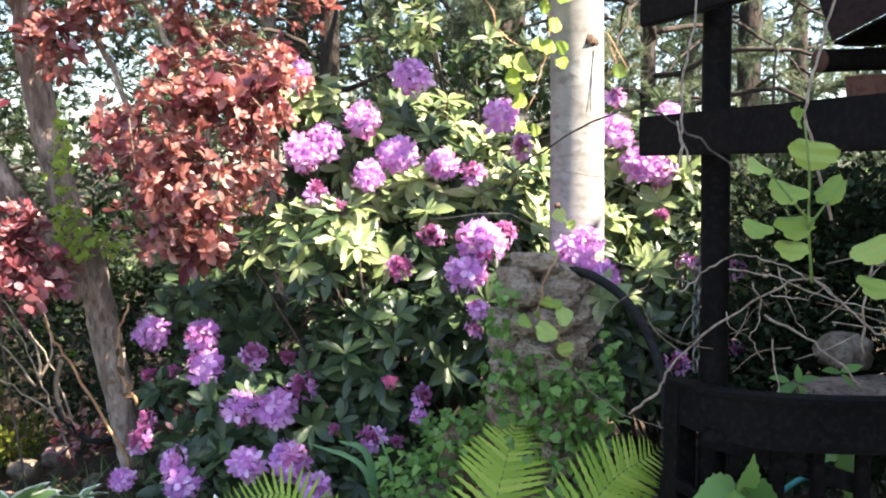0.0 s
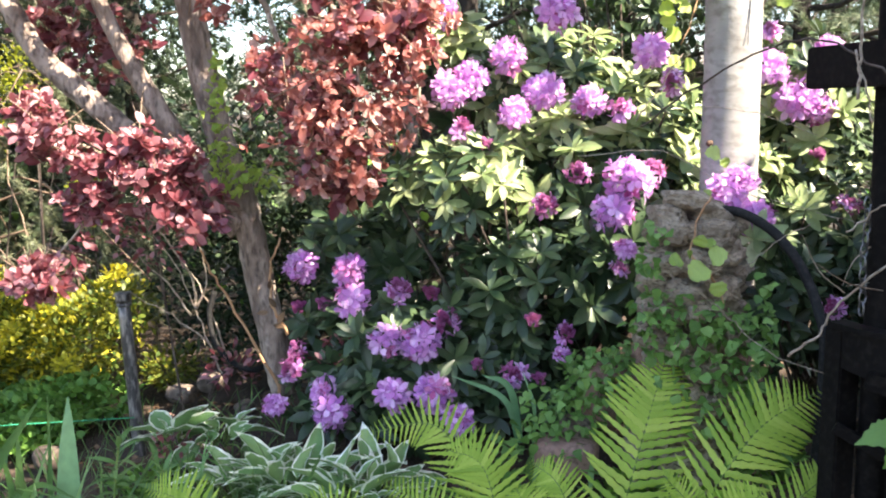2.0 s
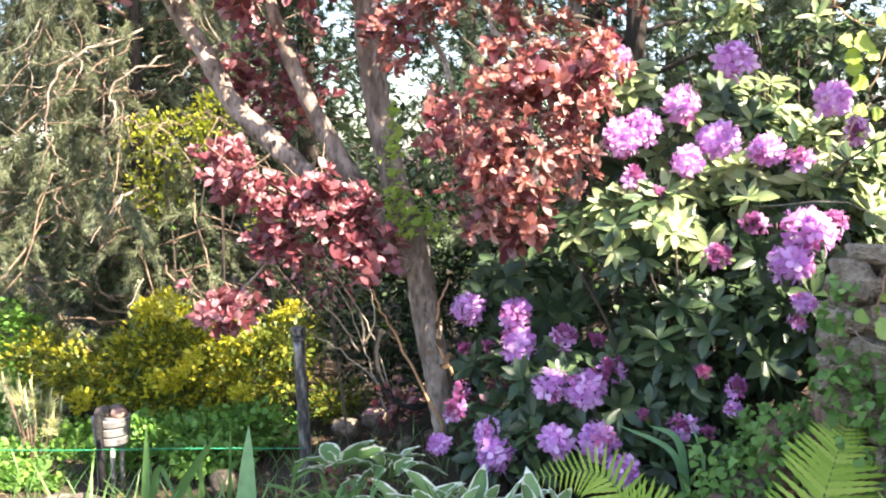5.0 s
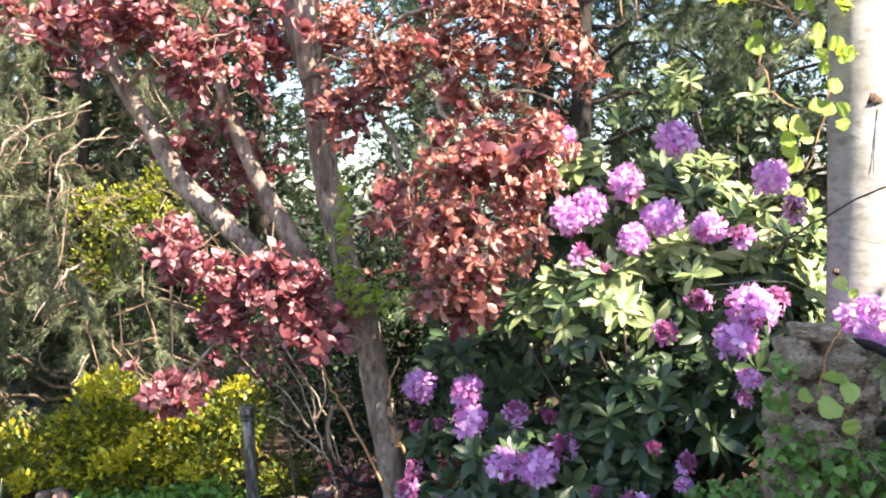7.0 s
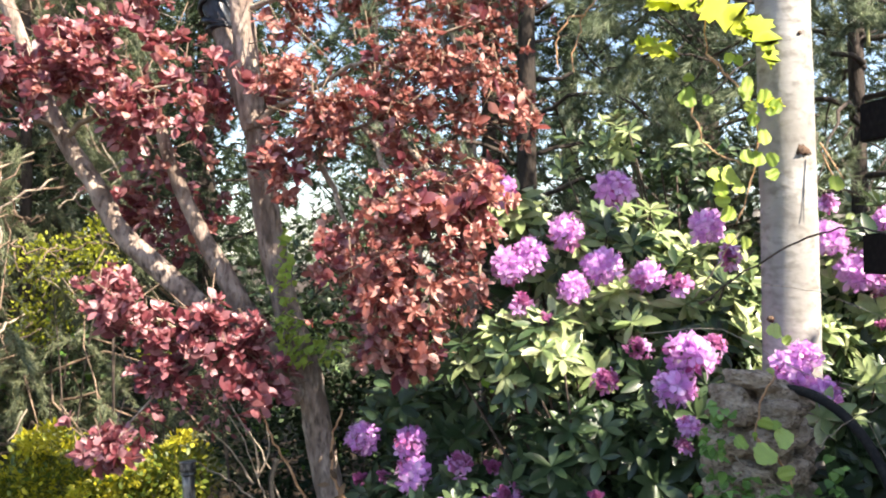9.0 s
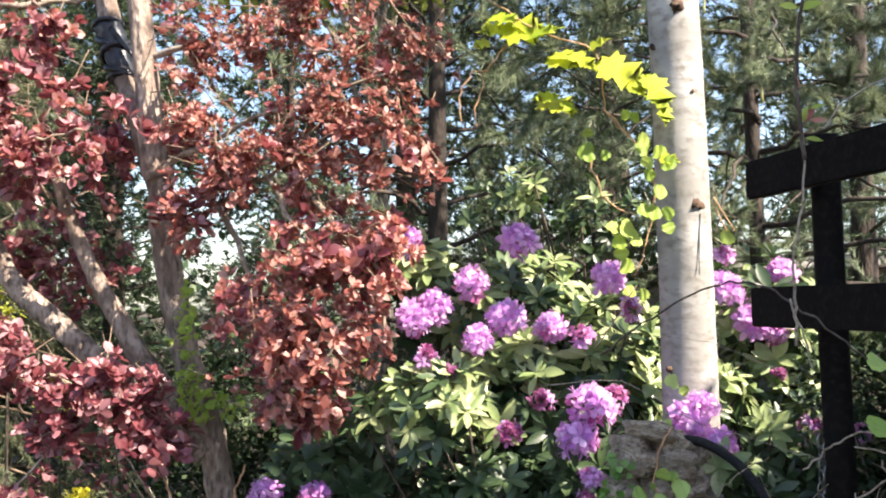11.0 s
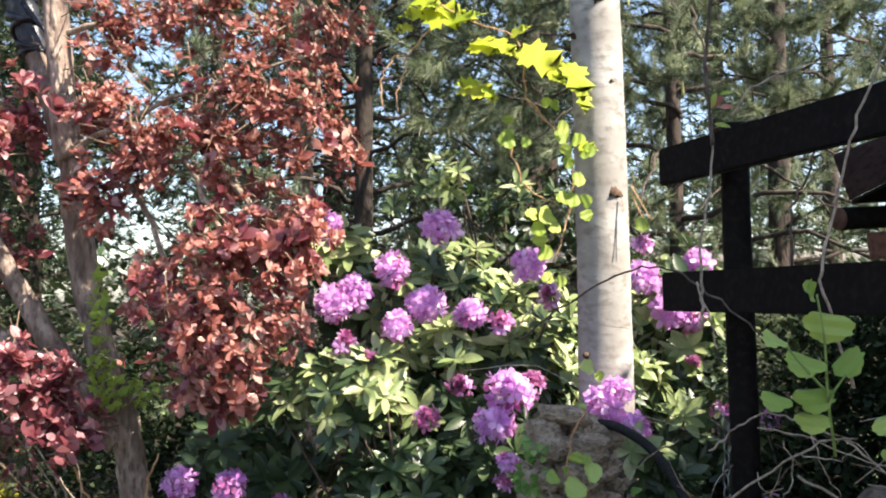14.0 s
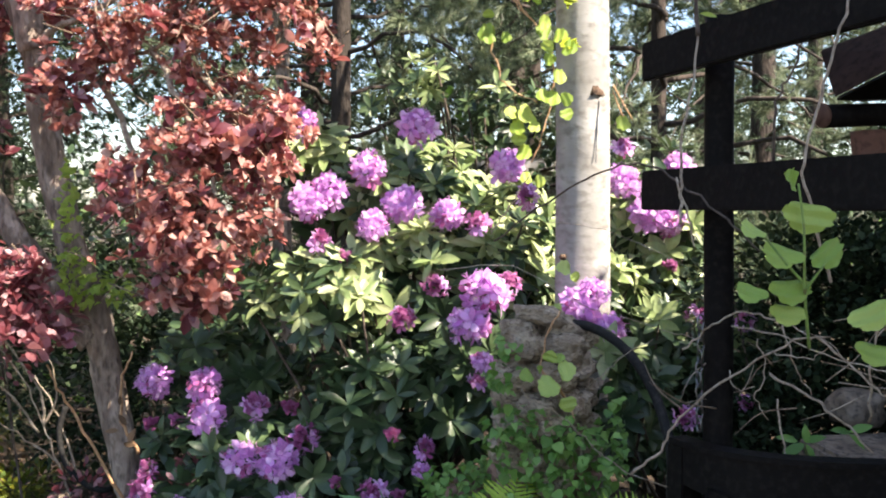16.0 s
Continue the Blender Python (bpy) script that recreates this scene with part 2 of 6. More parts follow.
def join(pieces):
    """One vertex and face list out of several."""
    vs, fs, n = [], [], 0
    for v, f in pieces:
        vs.append(np.asarray(v, float))
        fs += [tuple(i + n for i in q) for q in f]
        n += len(v)
    return (np.concatenate(vs) if vs else np.zeros((0, 3))), fs


def curve_points(points, steps):
    """A smooth line through points (Catmull-Rom)."""
    p = np.asarray(points, float)
    if len(p) == 2:
        return p[0] + (p[1] - p[0]) * np.linspace(0, 1, steps + 1)[:, None]
    q = np.vstack([2 * p[0] - p[1], p, 2 * p[-1] - p[-2]])
    out = []
    for i in range(len(p) - 1):
        a, b, c, d = q[i:i + 4]
        for u in np.linspace(0, 1, steps, endpoint=False):
            out.append(0.5 * (2 * b + (c - a) * u + (2 * a - 5 * b + 4 * c - d) * u * u + (3 * b - a - 3 * c + d) * u ** 3))
    out.append(p[-1])
    return np.array(out)


def tube(points, r0, r1, seg=8, steps=4, lumps=0.0, knees=0.0):
    """A tapered round limb along points, closed at both ends."""
    c = curve_points(points, steps)
    if knees:
        c[1:-1] += rng.normal(0, knees, (len(c) - 2, 3))
    n = len(c)
    d = np.gradient(c, axis=0)
    d /= np.linalg.norm(d, axis=1)[:, None] + 1e-9
    side = np.cross(d, (0.31, 0.95, 0.13))
    side /= np.linalg.norm(side, axis=1)[:, None] + 1e-9
    up = np.cross(side, d)
    r = np.linspace(1, 0, n) * (r0 - r1) + r1
    a = np.linspace(0, 2 * np.pi, seg, endpoint=False)
    rr = r[:, None] * (1 + (rng.normal(0, lumps, (n, seg)) if lumps else 0))
    v = c[:, None] + rr[:, :, None] * (np.cos(a)[None, :, None] * side[:, None] + np.sin(a)[None, :, None] * up[:, None])
    v = v.reshape(-1, 3)
    f = [(i * seg + k, i * seg + (k + 1) % seg, (i + 1) * seg + (k + 1) % seg, (i + 1) * seg + k) for i in range(n - 1) for k in range(seg)]
    f += [tuple(range(seg - 1, -1, -1)), tuple((n - 1) * seg + k for k in range(seg))]
    return v, f


def leaf(length, width, belly=0.5, fold=0.25, droop=0.2, rows=5, tip=0.06, cols=3):
    """A leaf along +y from its base, folded along the midrib and drooping; columns across."""
    u = np.linspace(0, 1, rows)
    prof = np.sin(np.pi * u ** (math.log(0.5) / math.log(belly))) ** 0.8
    prof = np.maximum(prof, 0.0)
    prof[0], prof[-1] = 0.12, tip
    if tip > 0.2:
        prof[-2] = max(prof[-2], 0.86)
    xs = np.linspace(-1, 1, cols)
    v = []
    for ui, pi in zip(u, prof):
        for x in xs:
            v.append((x * pi * width / 2, ui * length, abs(x) * pi * width / 2 * fold - droop * length * ui * ui))
    f = [(i * cols + k, i * cols + k + 1, (i + 1) * cols + k + 1, (i + 1) * cols + k) for i in range(rows - 1) for k in range(cols - 1)]
    return np.array(v), f


def oval_leaf(length, width, belly=0.56, fold=0.2, droop=0.15, rows=5, stalk=0.12):
    """A rounded leaf on a short stalk along +y: full belly, blunt rounded tip, cupped."""
    u = np.array([0.0, stalk, *np.linspace(stalk, 1, rows)[1:]])
    v01 = np.clip((u - stalk) / (1 - stalk), 0, 1) ** (math.log(0.5) / math.log(belly))
    prof = np.sqrt(np.maximum(0.0, 1 - np.abs(2 * v01 - 1) ** 2.2))
    prof[0], prof[1], prof[-1] = 0.05, 0.1, 0.2
    v = []
    for ui, pi in zip(u, prof):
        for x in (-1, 0, 1):
            v.append((x * pi * width / 2, ui * length * (1 - 0.02 * abs(x)), abs(x) * pi * width / 2 * fold - droop * length * ui * ui))
    n = len(u)
    return np.array(v), [(i * 3 + k, i * 3 + k + 1, i * 3 + k + 4, i * 3 + k + 3) for i in range(n - 1) for k in range(2)]


def oval_rosette(count, length, width, spread):
    """A loose shoot of rounded leaves: small upright ones in the middle, larger spreading ones outside."""
    out = []
    for i in range(count):
        a = 2.4 * i + rng.normal(0, 0.3)
        u = (i + 0.5) / count
        tilt = radians(spread * (0.25 + 0.85 * u) + rng.normal(0, 9))
        d = (math.cos(a) * math.sin(tilt), math.sin(a) * math.sin(tilt), math.cos(tilt))
        lf = oval_leaf(length, width * (1 + rng.normal(0, 0.12)), 0.56, rng.uniform(0.1, 0.45), rng.uniform(-0.05, 0.35))
        out.append(moved(lf, turn(d, rng.normal(0, 0.4)), (0, 0, -0.3 * length * u), (0.5 + 0.6 * u) * (1 + rng.normal(0, 0.15))))
    return join(out)


def lobed(outline, length, fold=0.12, droop=0.15, smooth_edge=False):
    """A flat leaf from half an outline of (x, y) pairs from base to tip, mirrored, folded at the midrib."""
    h = np.column_stack([curve_points(np.column_stack([np.array(outline, float), np.zeros(len(outline))]), 2)[:, :2]]) * length if smooth_edge else np.array(outline, float) * length
    n = len(h)
    z = lambda x, y: abs(x) * fold - droop * y * y / length
    v = [(0, y, z(0, y)) for _, y in h] + [(x, y, z(x, y)) for x, y in h] + [(-x, y, z(x, y)) for x, y in h]
    f = []
    for i in range(n - 1):
        f += [(i, n + i, n + i + 1, i + 1), (i + 1, 2 * n + i + 1, 2 * n + i, i)]
    return np.array(v), f


HEART = ((0.02, 0.0), (0.3, -0.1), (0.5, 0.08), (0.55, 0.3), (0.44, 0.5), (0.47, 0.62), (0.22, 0.78), (0.01, 1.0))
VINE_EDGE = ((0.012, 0.14), (0.07, 0.02), (0.2, -0.07), (0.36, -0.09), (0.48, -0.01), (0.51, 0.08), (0.61, 0.15), (0.64, 0.28), (0.58, 0.38), (0.6, 0.5), (0.52, 0.58), (0.43, 0.6), (0.4, 0.7), (0.29, 0.78), (0.18, 0.8), (0.1, 0.86), (0.01, 0.88))
IVY_EDGE = ((0.02, 0.0), (0.28, -0.1), (0.48, 0.12), (0.26, 0.36), (0.3, 0.52), (0.12, 0.76), (0.01, 1.0))
MAPLE_EDGE = ((0.02, 0.0), (0.26, -0.1), (0.28, 0.05), (0.6, 0.1), (0.48, 0.2), (0.55, 0.3), (0.3, 0.33), (0.62, 0.64), (0.44, 0.6), (0.42, 0.72), (0.2, 0.58), (0.26, 0.84), (0.13, 0.82), (0.01, 1.08))


def turn(direction, spin=0.0):
    """The rotation that lays +y along direction and keeps the leaf's face up, then spins about it."""
    y = Vector(direction).normalized()
    x = y.cross(Vector((0, 0, 1)))
    if x.length < 1e-3:
        x = Vector((1, 0, 0))
    x.normalize()
    z = x.cross(y)
    m = Matrix((x, y, z)).transposed()
    return np.array(m @ Matrix.Rotation(spin, 3, "Y"))


def moved(piece, rot, at, scale=1.0):
    v, f = piece
    return v * scale @ rot.T + np.asarray(at), f


def scatter(piece, mats):
    """Copies of one piece, by (rotation, place, scale), as one vertex and face list; quick for thousands."""
    v, f = piece
    n = len(v)
    R = np.array([m[0] for m in mats]) * np.array([m[2] for m in mats])[:, None, None]
    V = np.einsum("nij,kj->nki", R, v) + np.array([m[1] for m in mats])[:, None]
    F = [tuple(i + k * n for i in q) for k in range(len(mats)) for q in f]
    return V.reshape(-1, 3), F


def rosette(count, length, width, spread, belly=0.55, fold=0.25, droop=0.25, rows=5, jitter=0.15, tip=0.06):
    """A whorl of leaves round +z. spread: degrees from upright."""
    out = []
    for i in range(count):
        a = 2.4 * i + rng.normal(0, 0.15)
        tilt = radians(spread * (0.55 + 0.45 * (i + 1) / count) + rng.normal(0, 6))
        d = (math.cos(a) * math.sin(tilt), math.sin(a) * math.sin(tilt), math.cos(tilt))
        s = 1 + rng.normal(0, jitter)
        lf = leaf(length, width * (1 + rng.normal(0, 0.1)), belly, fold, droop * (0.6 + 0.8 * rng.random()), rows, tip)
        out.append(moved(lf, turn(d, rng.normal(0, 0.25)), (0, 0, -0.012 * i / max(count, 1)), max(0.5, s)))
    return join(out)


def facing(direction, spin):
    """Rotation that lays +z along direction."""
    q = Vector((0, 0, 1)).rotation_difference(Vector(direction).normalized())
    return np.array((q.to_matrix() @ Matrix.Rotation(spin, 3, "Z")))


def matrix(rot, at, scale=1.0):
    m = Matrix([list(map(float, r)) for r in rot]).to_4x4()
    return Matrix.Translation(tuple(map(float, at))) @ m @ Matrix.Scale(float(scale), 4)


def put_pieces(parent, name, meshes, places, limit=290, rest="foliage", material=None, raw=None):
    """places: (rotation, place, scale, which). The nearest become objects of their own, the rest one joined mesh."""
    places = sorted(places, key=lambda p: p[1][1])
    for rot, at, s, k in places[:limit]:
        part(name, meshes[k], parent, m=matrix(rot, at, s))
    far = places[limit:]
    if far:
        chunks = []
        for k in sorted({p[3] for p in far}):
            chunks.append(scatter(raw[k], [p[:3] for p in far if p[3] == k]))
        v, f = join(chunks)
        tagged(part(rest, solid(rest, v, f, material), parent), kind="stuff")


def blob_points(blobs, per_area, inward=0.35, front=0.0):
    """Points and outward directions on lumpy ellipsoids (x, y, z, rx, ry, rz); front > 0 keeps more of the near side."""
    pts = []
    for x, y, z, a, b, c in blobs:
        n = max(3, int(per_area * 4 * math.pi * ((a * b) ** 1.6 / 3 + (a * c) ** 1.6 / 3 + (b * c) ** 1.6 / 3) ** (1 / 1.6)))
        d = rng.normal(size=(n, 3))
        d /= np.linalg.norm(d, axis=1)[:, None]
        if front:
            flip = (d[:, 1] > 0) & (rng.random(n) < front)
            d[flip, 1] *= -1
        r = 1 - inward * rng.random(n) ** 1.5 + rng.normal(0, 0.07, n)
        p = np.array((x, y, z)) + d * r[:, None] * np.array((a, b, c))
        nd = d / np.array((a, b, c))
        nd /= np.linalg.norm(nd, axis=1)[:, None]
        pts += list(zip(p, nd))
    return pts


def rock_mesh(name, size, material, rough=0.4, level=3, flat=0.42):
    bm = bmesh.new()
    bmesh.ops.create_icosphere(bm, subdivisions=level, radius=0.5)
    off = Vector(rng.random(3) * 40)
    for v in bm.verts:
        d = v.co.normalized()
        k = 1.04 + rough * 1.6 * noise.noise(d * 1.3 + off) + rough * 0.8 * noise.noise(d * 3.1 + off) + rough * 0.35 * noise.noise(d * 8.0 + off)
        v.co = d * 0.5 * k
        v.co.x, v.co.y, v.co.z = [max(-flat, min(flat, q)) + 0.06 * max(-0.2, min(0.2, q)) for q in v.co]
        v.co.x, v.co.y, v.co.z = v.co.x * size[0] * 1.15, v.co.y * size[1] * 1.15, v.co.z * size[2] * 1.15
    me = bpy.data.meshes.new(name)
    bm.to_mesh(me)
    bm.free()
    me.materials.append(material)
    me.polygons.foreach_set("use_smooth", [True] * len(me.polygons))
    return me


def box_mesh(name, size, material, bevel=0.004, bow=0.0):
    bm = bmesh.new()
    bmesh.ops.create_cube(bm, size=1.0)
    for v in bm.verts:
        v.co.x, v.co.y, v.co.z = v.co.x * size[0], v.co.y * size[1], v.co.z * size[2]
    bmesh.ops.bevel(bm, geom=bm.edges[:], offset=bevel, segments=2, affect="EDGES")
    me = bpy.data.meshes.new(name)
    bm.to_mesh(me)
    bm.free()
    me.materials.append(material)
    return me


def ground_z(x, y):
    """The bed: a mound to the right, level to the left, falling a little towards the viewer."""
    s, near, far = [0.5 + 0.5 * math.tanh(q) for q in ((x + 0.75) * 1.5, (y - 2.3) * 1.5, (7.0 - y) * 0.4)]
    return (0.16 * s + 0.02) * near * far - 0.1 * (1 + math.tanh((-x - 2.1) * 1.5)) + 0.02 * noise.noise(Vector((x * 2.1, y * 2.1, 0))) + 0.008 * noise.noise(Vector((x * 11, y * 11, 3)))


# ---- ground ----
def build_ground():
    xs = np.concatenate([[-400, -80, -25], np.linspace(-12, 8, 110), [20, 80, 400]])
    ys = np.concatenate([[-400, -60, -12, -4], np.linspace(-1.5, 14, 90), [25, 80, 600]])
    v = [(x, y, ground_z(x, y)) for y in ys for x in xs]
    w = len(xs)
    f = [(j * w + i, j * w + i + 1, (j + 1) * w + i + 1, (j + 1) * w + i) for j in range(len(ys) - 1) for i in range(w - 1)]
    g = new("ground", solid("ground", v, f, SOIL))
    tagged(g, "dark garden soil under shrubs, strewn with dry litter", "ground", kind="structure")


build_ground()


def build_litter():
    lf = leaf(0.035, 0.016, 0.5, 0.3, 0.3, 4)
    mats = []
    for _ in range(5200):
        x, y = rng.uniform(-4.2, 1.9), rng.uniform(2.0, 6.0)
        mats.append((turn((rng.normal(), rng.normal(), rng.normal(0, 0.25)), rng.normal(0, 0.6)), (x, y, ground_z(x, y) + 0.012), rng.uniform(0.5, 1.6)))
    v, f = scatter(lf, mats)
    tagged(new("leaf_litter", solid("leaf_litter", v, f, DRY)), "brown dry leaves and needles lying on the soil", "leaf litter", kind="stuff")


build_litter()


# ---- trees ----
def build_birch():
    base = (0.47, 3.2, ground_z(0.47, 3.2) - 0.05)
    t = thing("birch_tree", "pale silver-barked tree with a straight trunk", "tree", base)
    line = [(0, 0, 0), (-0.006, 0, 0.6), (-0.008, 0.0, 1.1), (-0.016, 0.0, 1.8), (-0.035, 0.0, 2.6), (-0.07, 0.02, 4.2), (-0.12, 0.05, 7.5)]
    part("trunk", solid("trunk", *tube(line, 0.1, 0.08, 28, 9, 0.012), BIRCH), t)
    for z, a, r in ((1.7, -0.95, 0.024), (2.375, -1.5, 0.022), (2.25, -2.6, 0.009), (1.15, -2.3, 0.01), (2.08, -1.05, 0.007), (2.9, 0.2, 0.013)):
        d = np.array((math.cos(a), math.sin(a), 0.25))
        p = np.array((-0.008 - 0.012 * z, 0, z)) + d * (0.104 - 0.0058 * z)
        part("branch_stub", solid("branch_stub", *tube([p - d * 0.02, p + d * 0.002, p + d * 0.006], r * 1.15, r * 0.6, 12, 3, 0.3), BARK_SCAR), t, "dark healed knot")
    # high limbs with a thin crown, far above
    spots = []
    for i in range(14):
        a, z = i * 2.4, 4.4 + i * 0.22
        d = np.array((math.cos(a), math.sin(a), 0.7))
        tip = np.array((-0.06, 0.02, z)) + d * rng.uniform(0.7, 1.3)
        part("limb", solid("limb", *tube([(-0.06, 0.02, z), np.array((-0.06, 0.02, z)) + d * 0.4, tip], 0.025, 0.006, 6, 4), BIRCH), t)
        spots += [(tip + rng.normal(0, 0.3, 3)) for _ in range(60)]
    lf = leaf(0.06, 0.045, 0.4, 0.1, 0.2, 4)
    v, f = scatter(lf, [(turn(rng.normal(size=3), rng.normal()), p, rng.uniform(0.7, 1.3)) for p in spots])
    tagged(part("crown", solid("crown", v, f, FAR_LEAF), t), kind="stuff")


build_birch()


def shoots(material, n, count, length, width, spread):
    raw = [oval_rosette(count + (k % 3) - 1, length, width, spread * (0.8, 1.0, 1.15)[k % 3]) for k in range(n)]
    return raw, [solid("leaf_shoot", v, f, material) for v, f in raw]


def build_smoke_tree():
    t = thing("smoke_tree", "purple-leaved smoke bush grown as a small multi-stemmed tree", "tree", (0, 0, 0))
    trunk = [(-1.20, 3.55, 0.24), (-1.25, 3.55, 0.48), (-1.31, 3.55, 0.78), (-1.35, 3.53, 1.04), (-1.43, 3.50, 1.31), (-1.50, 3.45, 1.75), (-1.51, 3.42, 2.06), (-1.52, 3.40, 2.02), (-1.57, 3.40, 2.52), (-1.62, 3.40, 2.94), (-1.70, 3.40, 3.58)]
    part("trunk", solid("trunk", *tube(trunk, 0.06, 0.044, 18, 8, 0.05), BARK), t, "grey-brown trunk dappled by sun")
    fork = [(-1.52, 3.44, 1.98), (-1.63, 3.50, 2.25), (-1.73, 3.55, 2.48), (-1.82, 3.58, 2.78), (-1.87, 3.60, 3.04), (-1.93, 3.60, 3.61)]
    part("stem", solid("stem", *tube(fork, 0.05, 0.04, 16, 8, 0.05), BARK), t)
    left = [(-1.36, 3.52, 0.92), (-1.56, 3.50, 1.10), (-1.76, 3.47, 1.27), (-1.92, 3.45, 1.42), (-2.10, 3.42, 1.59), (-2.21, 3.40, 1.79), (-2.34, 3.38, 1.99), (-2.47, 3.36, 2.27), (-2.62, 3.35, 2.65)]
    part("stem", solid("stem", *tube(left, 0.054, 0.03, 16, 8, 0.05), BARK), t)
    mid = [(-1.39, 3.50, 1.02), (-1.58, 3.46, 1.27), (-1.68, 3.44, 1.45), (-1.77, 3.43, 1.61), (-1.89, 3.42, 1.89), (-1.99, 3.42, 2.22)]
    part("stem", solid("stem", *tube(mid, 0.052, 0.02, 16, 8, 0.05), BARK), t)
    limb_lines = [
        [(-1.46, 3.45, 1.76), (-1.24, 3.30, 1.88), (-1.00, 3.15, 1.96), (-0.74, 3.10, 2.10)],
        [(-1.00, 3.15, 1.96), (-0.86, 3.10, 1.73), (-0.78, 3.10, 1.48), (-0.84, 3.10, 1.20)],
        [(-1.24, 3.30, 1.88), (-1.08, 3.20, 1.64), (-0.98, 3.15, 1.39), (-0.94, 3.15, 1.15)],
        [(-0.85, 3.12, 1.89), (-0.69, 3.12, 1.73), (-0.59, 3.12, 1.59), (-0.57, 3.12, 1.40)],
        [(-1.52, 3.40, 2.02), (-1.21, 3.30, 2.15), (-0.88, 3.20, 2.24), (-0.53, 3.15, 2.32)],
        [(-1.57, 3.40, 2.48), (-1.26, 3.30, 2.50), (-0.98, 3.25, 2.58), (-0.79, 3.20, 2.69)],
        [(-2.34, 3.38, 1.99), (-2.09, 3.20, 2.05), (-1.84, 3.10, 2.11), (-1.66, 3.10, 2.14)],
        [(-2.34, 3.38, 1.99), (-2.37, 3.20, 2.06), (-2.39, 3.00, 2.11), (-2.65, 2.95, 2.16)],
        [(-1.58, 3.46, 1.27), (-1.74, 3.30, 1.21), (-1.88, 3.20, 1.28), (-2.01, 3.10, 1.37)],
        [(-1.51, 3.50, 1.06), (-1.57, 3.30, 1.12), (-1.71, 3.20, 1.08), (-1.98, 3.15, 0.80)],
    ]
    for line, r in (([(-1.83, 3.58, 2.80), (-2.0, 3.45, 2.735), (-2.16, 3.4, 2.72), (-2.4, 3.3, 2.74)], 0.017), ([(-1.89, 3.6, 3.1), (-2.02, 3.45, 2.96), (-2.17, 3.4, 2.945), (-2.4, 3.3, 2.97)], 0.019)):
        part("limb", solid("limb", *tube(line, r, r * 0.6, 10, 6, 0.06, 0.006), TWIG), t, "pale bare limb")
    for line in limb_lines:
        part("limb", solid("limb", *tube(line, 0.013, 0.004, 7, 5, 0.05, 0.006), TWIG), t)
    def blob(p, rx, rz, ry):
        return (*p, rx, ry * 0.75, rz)
    dense = [
        blob((-0.90, 3.15, 2.02), 0.326, 0.230, 0.3), blob((-0.77, 3.12, 1.65), 0.266, 0.190, 0.25),
        blob((-0.84, 3.10, 1.36), 0.283, 0.160, 0.25), blob((-0.87, 3.10, 1.17), 0.160, 0.079, 0.16),
        blob((-0.59, 3.10, 1.69), 0.104, 0.151, 0.18), blob((-0.62, 3.12, 2.10), 0.180, 0.152, 0.25),
        blob((-1.15, 3.20, 2.01), 0.117, 0.136, 0.2), blob((-1.09, 3.15, 1.48), 0.086, 0.115, 0.15),
        blob((-0.78, 3.15, 2.17), 0.364, 0.211, 0.3), blob((-0.96, 3.20, 2.46), 0.350, 0.146, 0.3),
        blob((-0.52, 3.20, 2.40), 0.185, 0.146, 0.25), blob((-1.32, 3.20, 1.84), 0.117, 0.117, 0.15), blob((-1.27, 3.25, 2.44), 0.138, 0.178, 0.2), blob((-1.37, 3.25, 2.12), 0.099, 0.079, 0.12), blob((-0.84, 3.20, 2.58), 0.234, 0.088, 0.2), blob((-0.48, 3.15, 1.99), 0.115, 0.134, 0.15), blob((-1.51, 3.65, 2.24), 0.158, 0.119, 0.2), blob((-1.07, 3.15, 1.97), 0.163, 0.134, 0.2),
    ]
    left_mass = [
        blob((-1.90, 3.25, 2.50), 0.13, 0.12, 0.15), blob((-1.80, 3.28, 2.30), 0.13, 0.1, 0.15), blob((-2.02, 3.25, 2.66), 0.13, 0.09, 0.15), blob((-1.72, 3.3, 2.19), 0.09, 0.07, 0.1),
        blob((-2.46, 3.05, 2.19), 0.223, 0.130, 0.25), blob((-2.08, 3.10, 2.18), 0.245, 0.132, 0.25),
        blob((-1.75, 3.15, 2.05), 0.163, 0.125, 0.2), blob((-2.27, 3.00, 1.98), 0.119, 0.055, 0.12),
        blob((-1.61, 3.20, 2.14), 0.117, 0.088, 0.15), blob((-1.96, 3.72, 1.60), 0.158, 0.112, 0.15), blob((-1.77, 3.60, 2.17), 0.117, 0.136, 0.18), blob((-2.21, 3.72, 1.60), 0.112, 0.079, 0.10), blob((-2.30, 3.72, 1.81), 0.124, 0.090, 0.12), blob((-1.97, 3.72, 1.75), 0.124, 0.124, 0.12),
        blob((-1.81, 3.10, 2.01), 0.170, 0.132, 0.2), blob((-2.24, 3.72, 1.70), 0.158, 0.135, 0.15),
        blob((-2.01, 3.72, 1.89), 0.136, 0.136, 0.15), blob((-2.09, 3.10, 2.31), 0.207, 0.226, 0.3),
    ]
    hanging = [
        blob((-1.95, 3.05, 1.35), 0.111, 0.102, 0.12), blob((-1.84, 3.10, 1.26), 0.085, 0.057, 0.1),
        blob((-1.64, 3.15, 1.20), 0.163, 0.092, 0.14), blob((-1.48, 3.20, 1.18), 0.097, 0.078, 0.1),
        blob((-1.38, 3.20, 1.01), 0.078, 0.082, 0.1), blob((-1.97, 3.10, 0.80), 0.151, 0.085, 0.12),
        blob((-1.78, 3.20, 1.06), 0.117, 0.082, 0.12), blob((-1.49, 3.25, 1.04), 0.119, 0.079, 0.1),
    ]
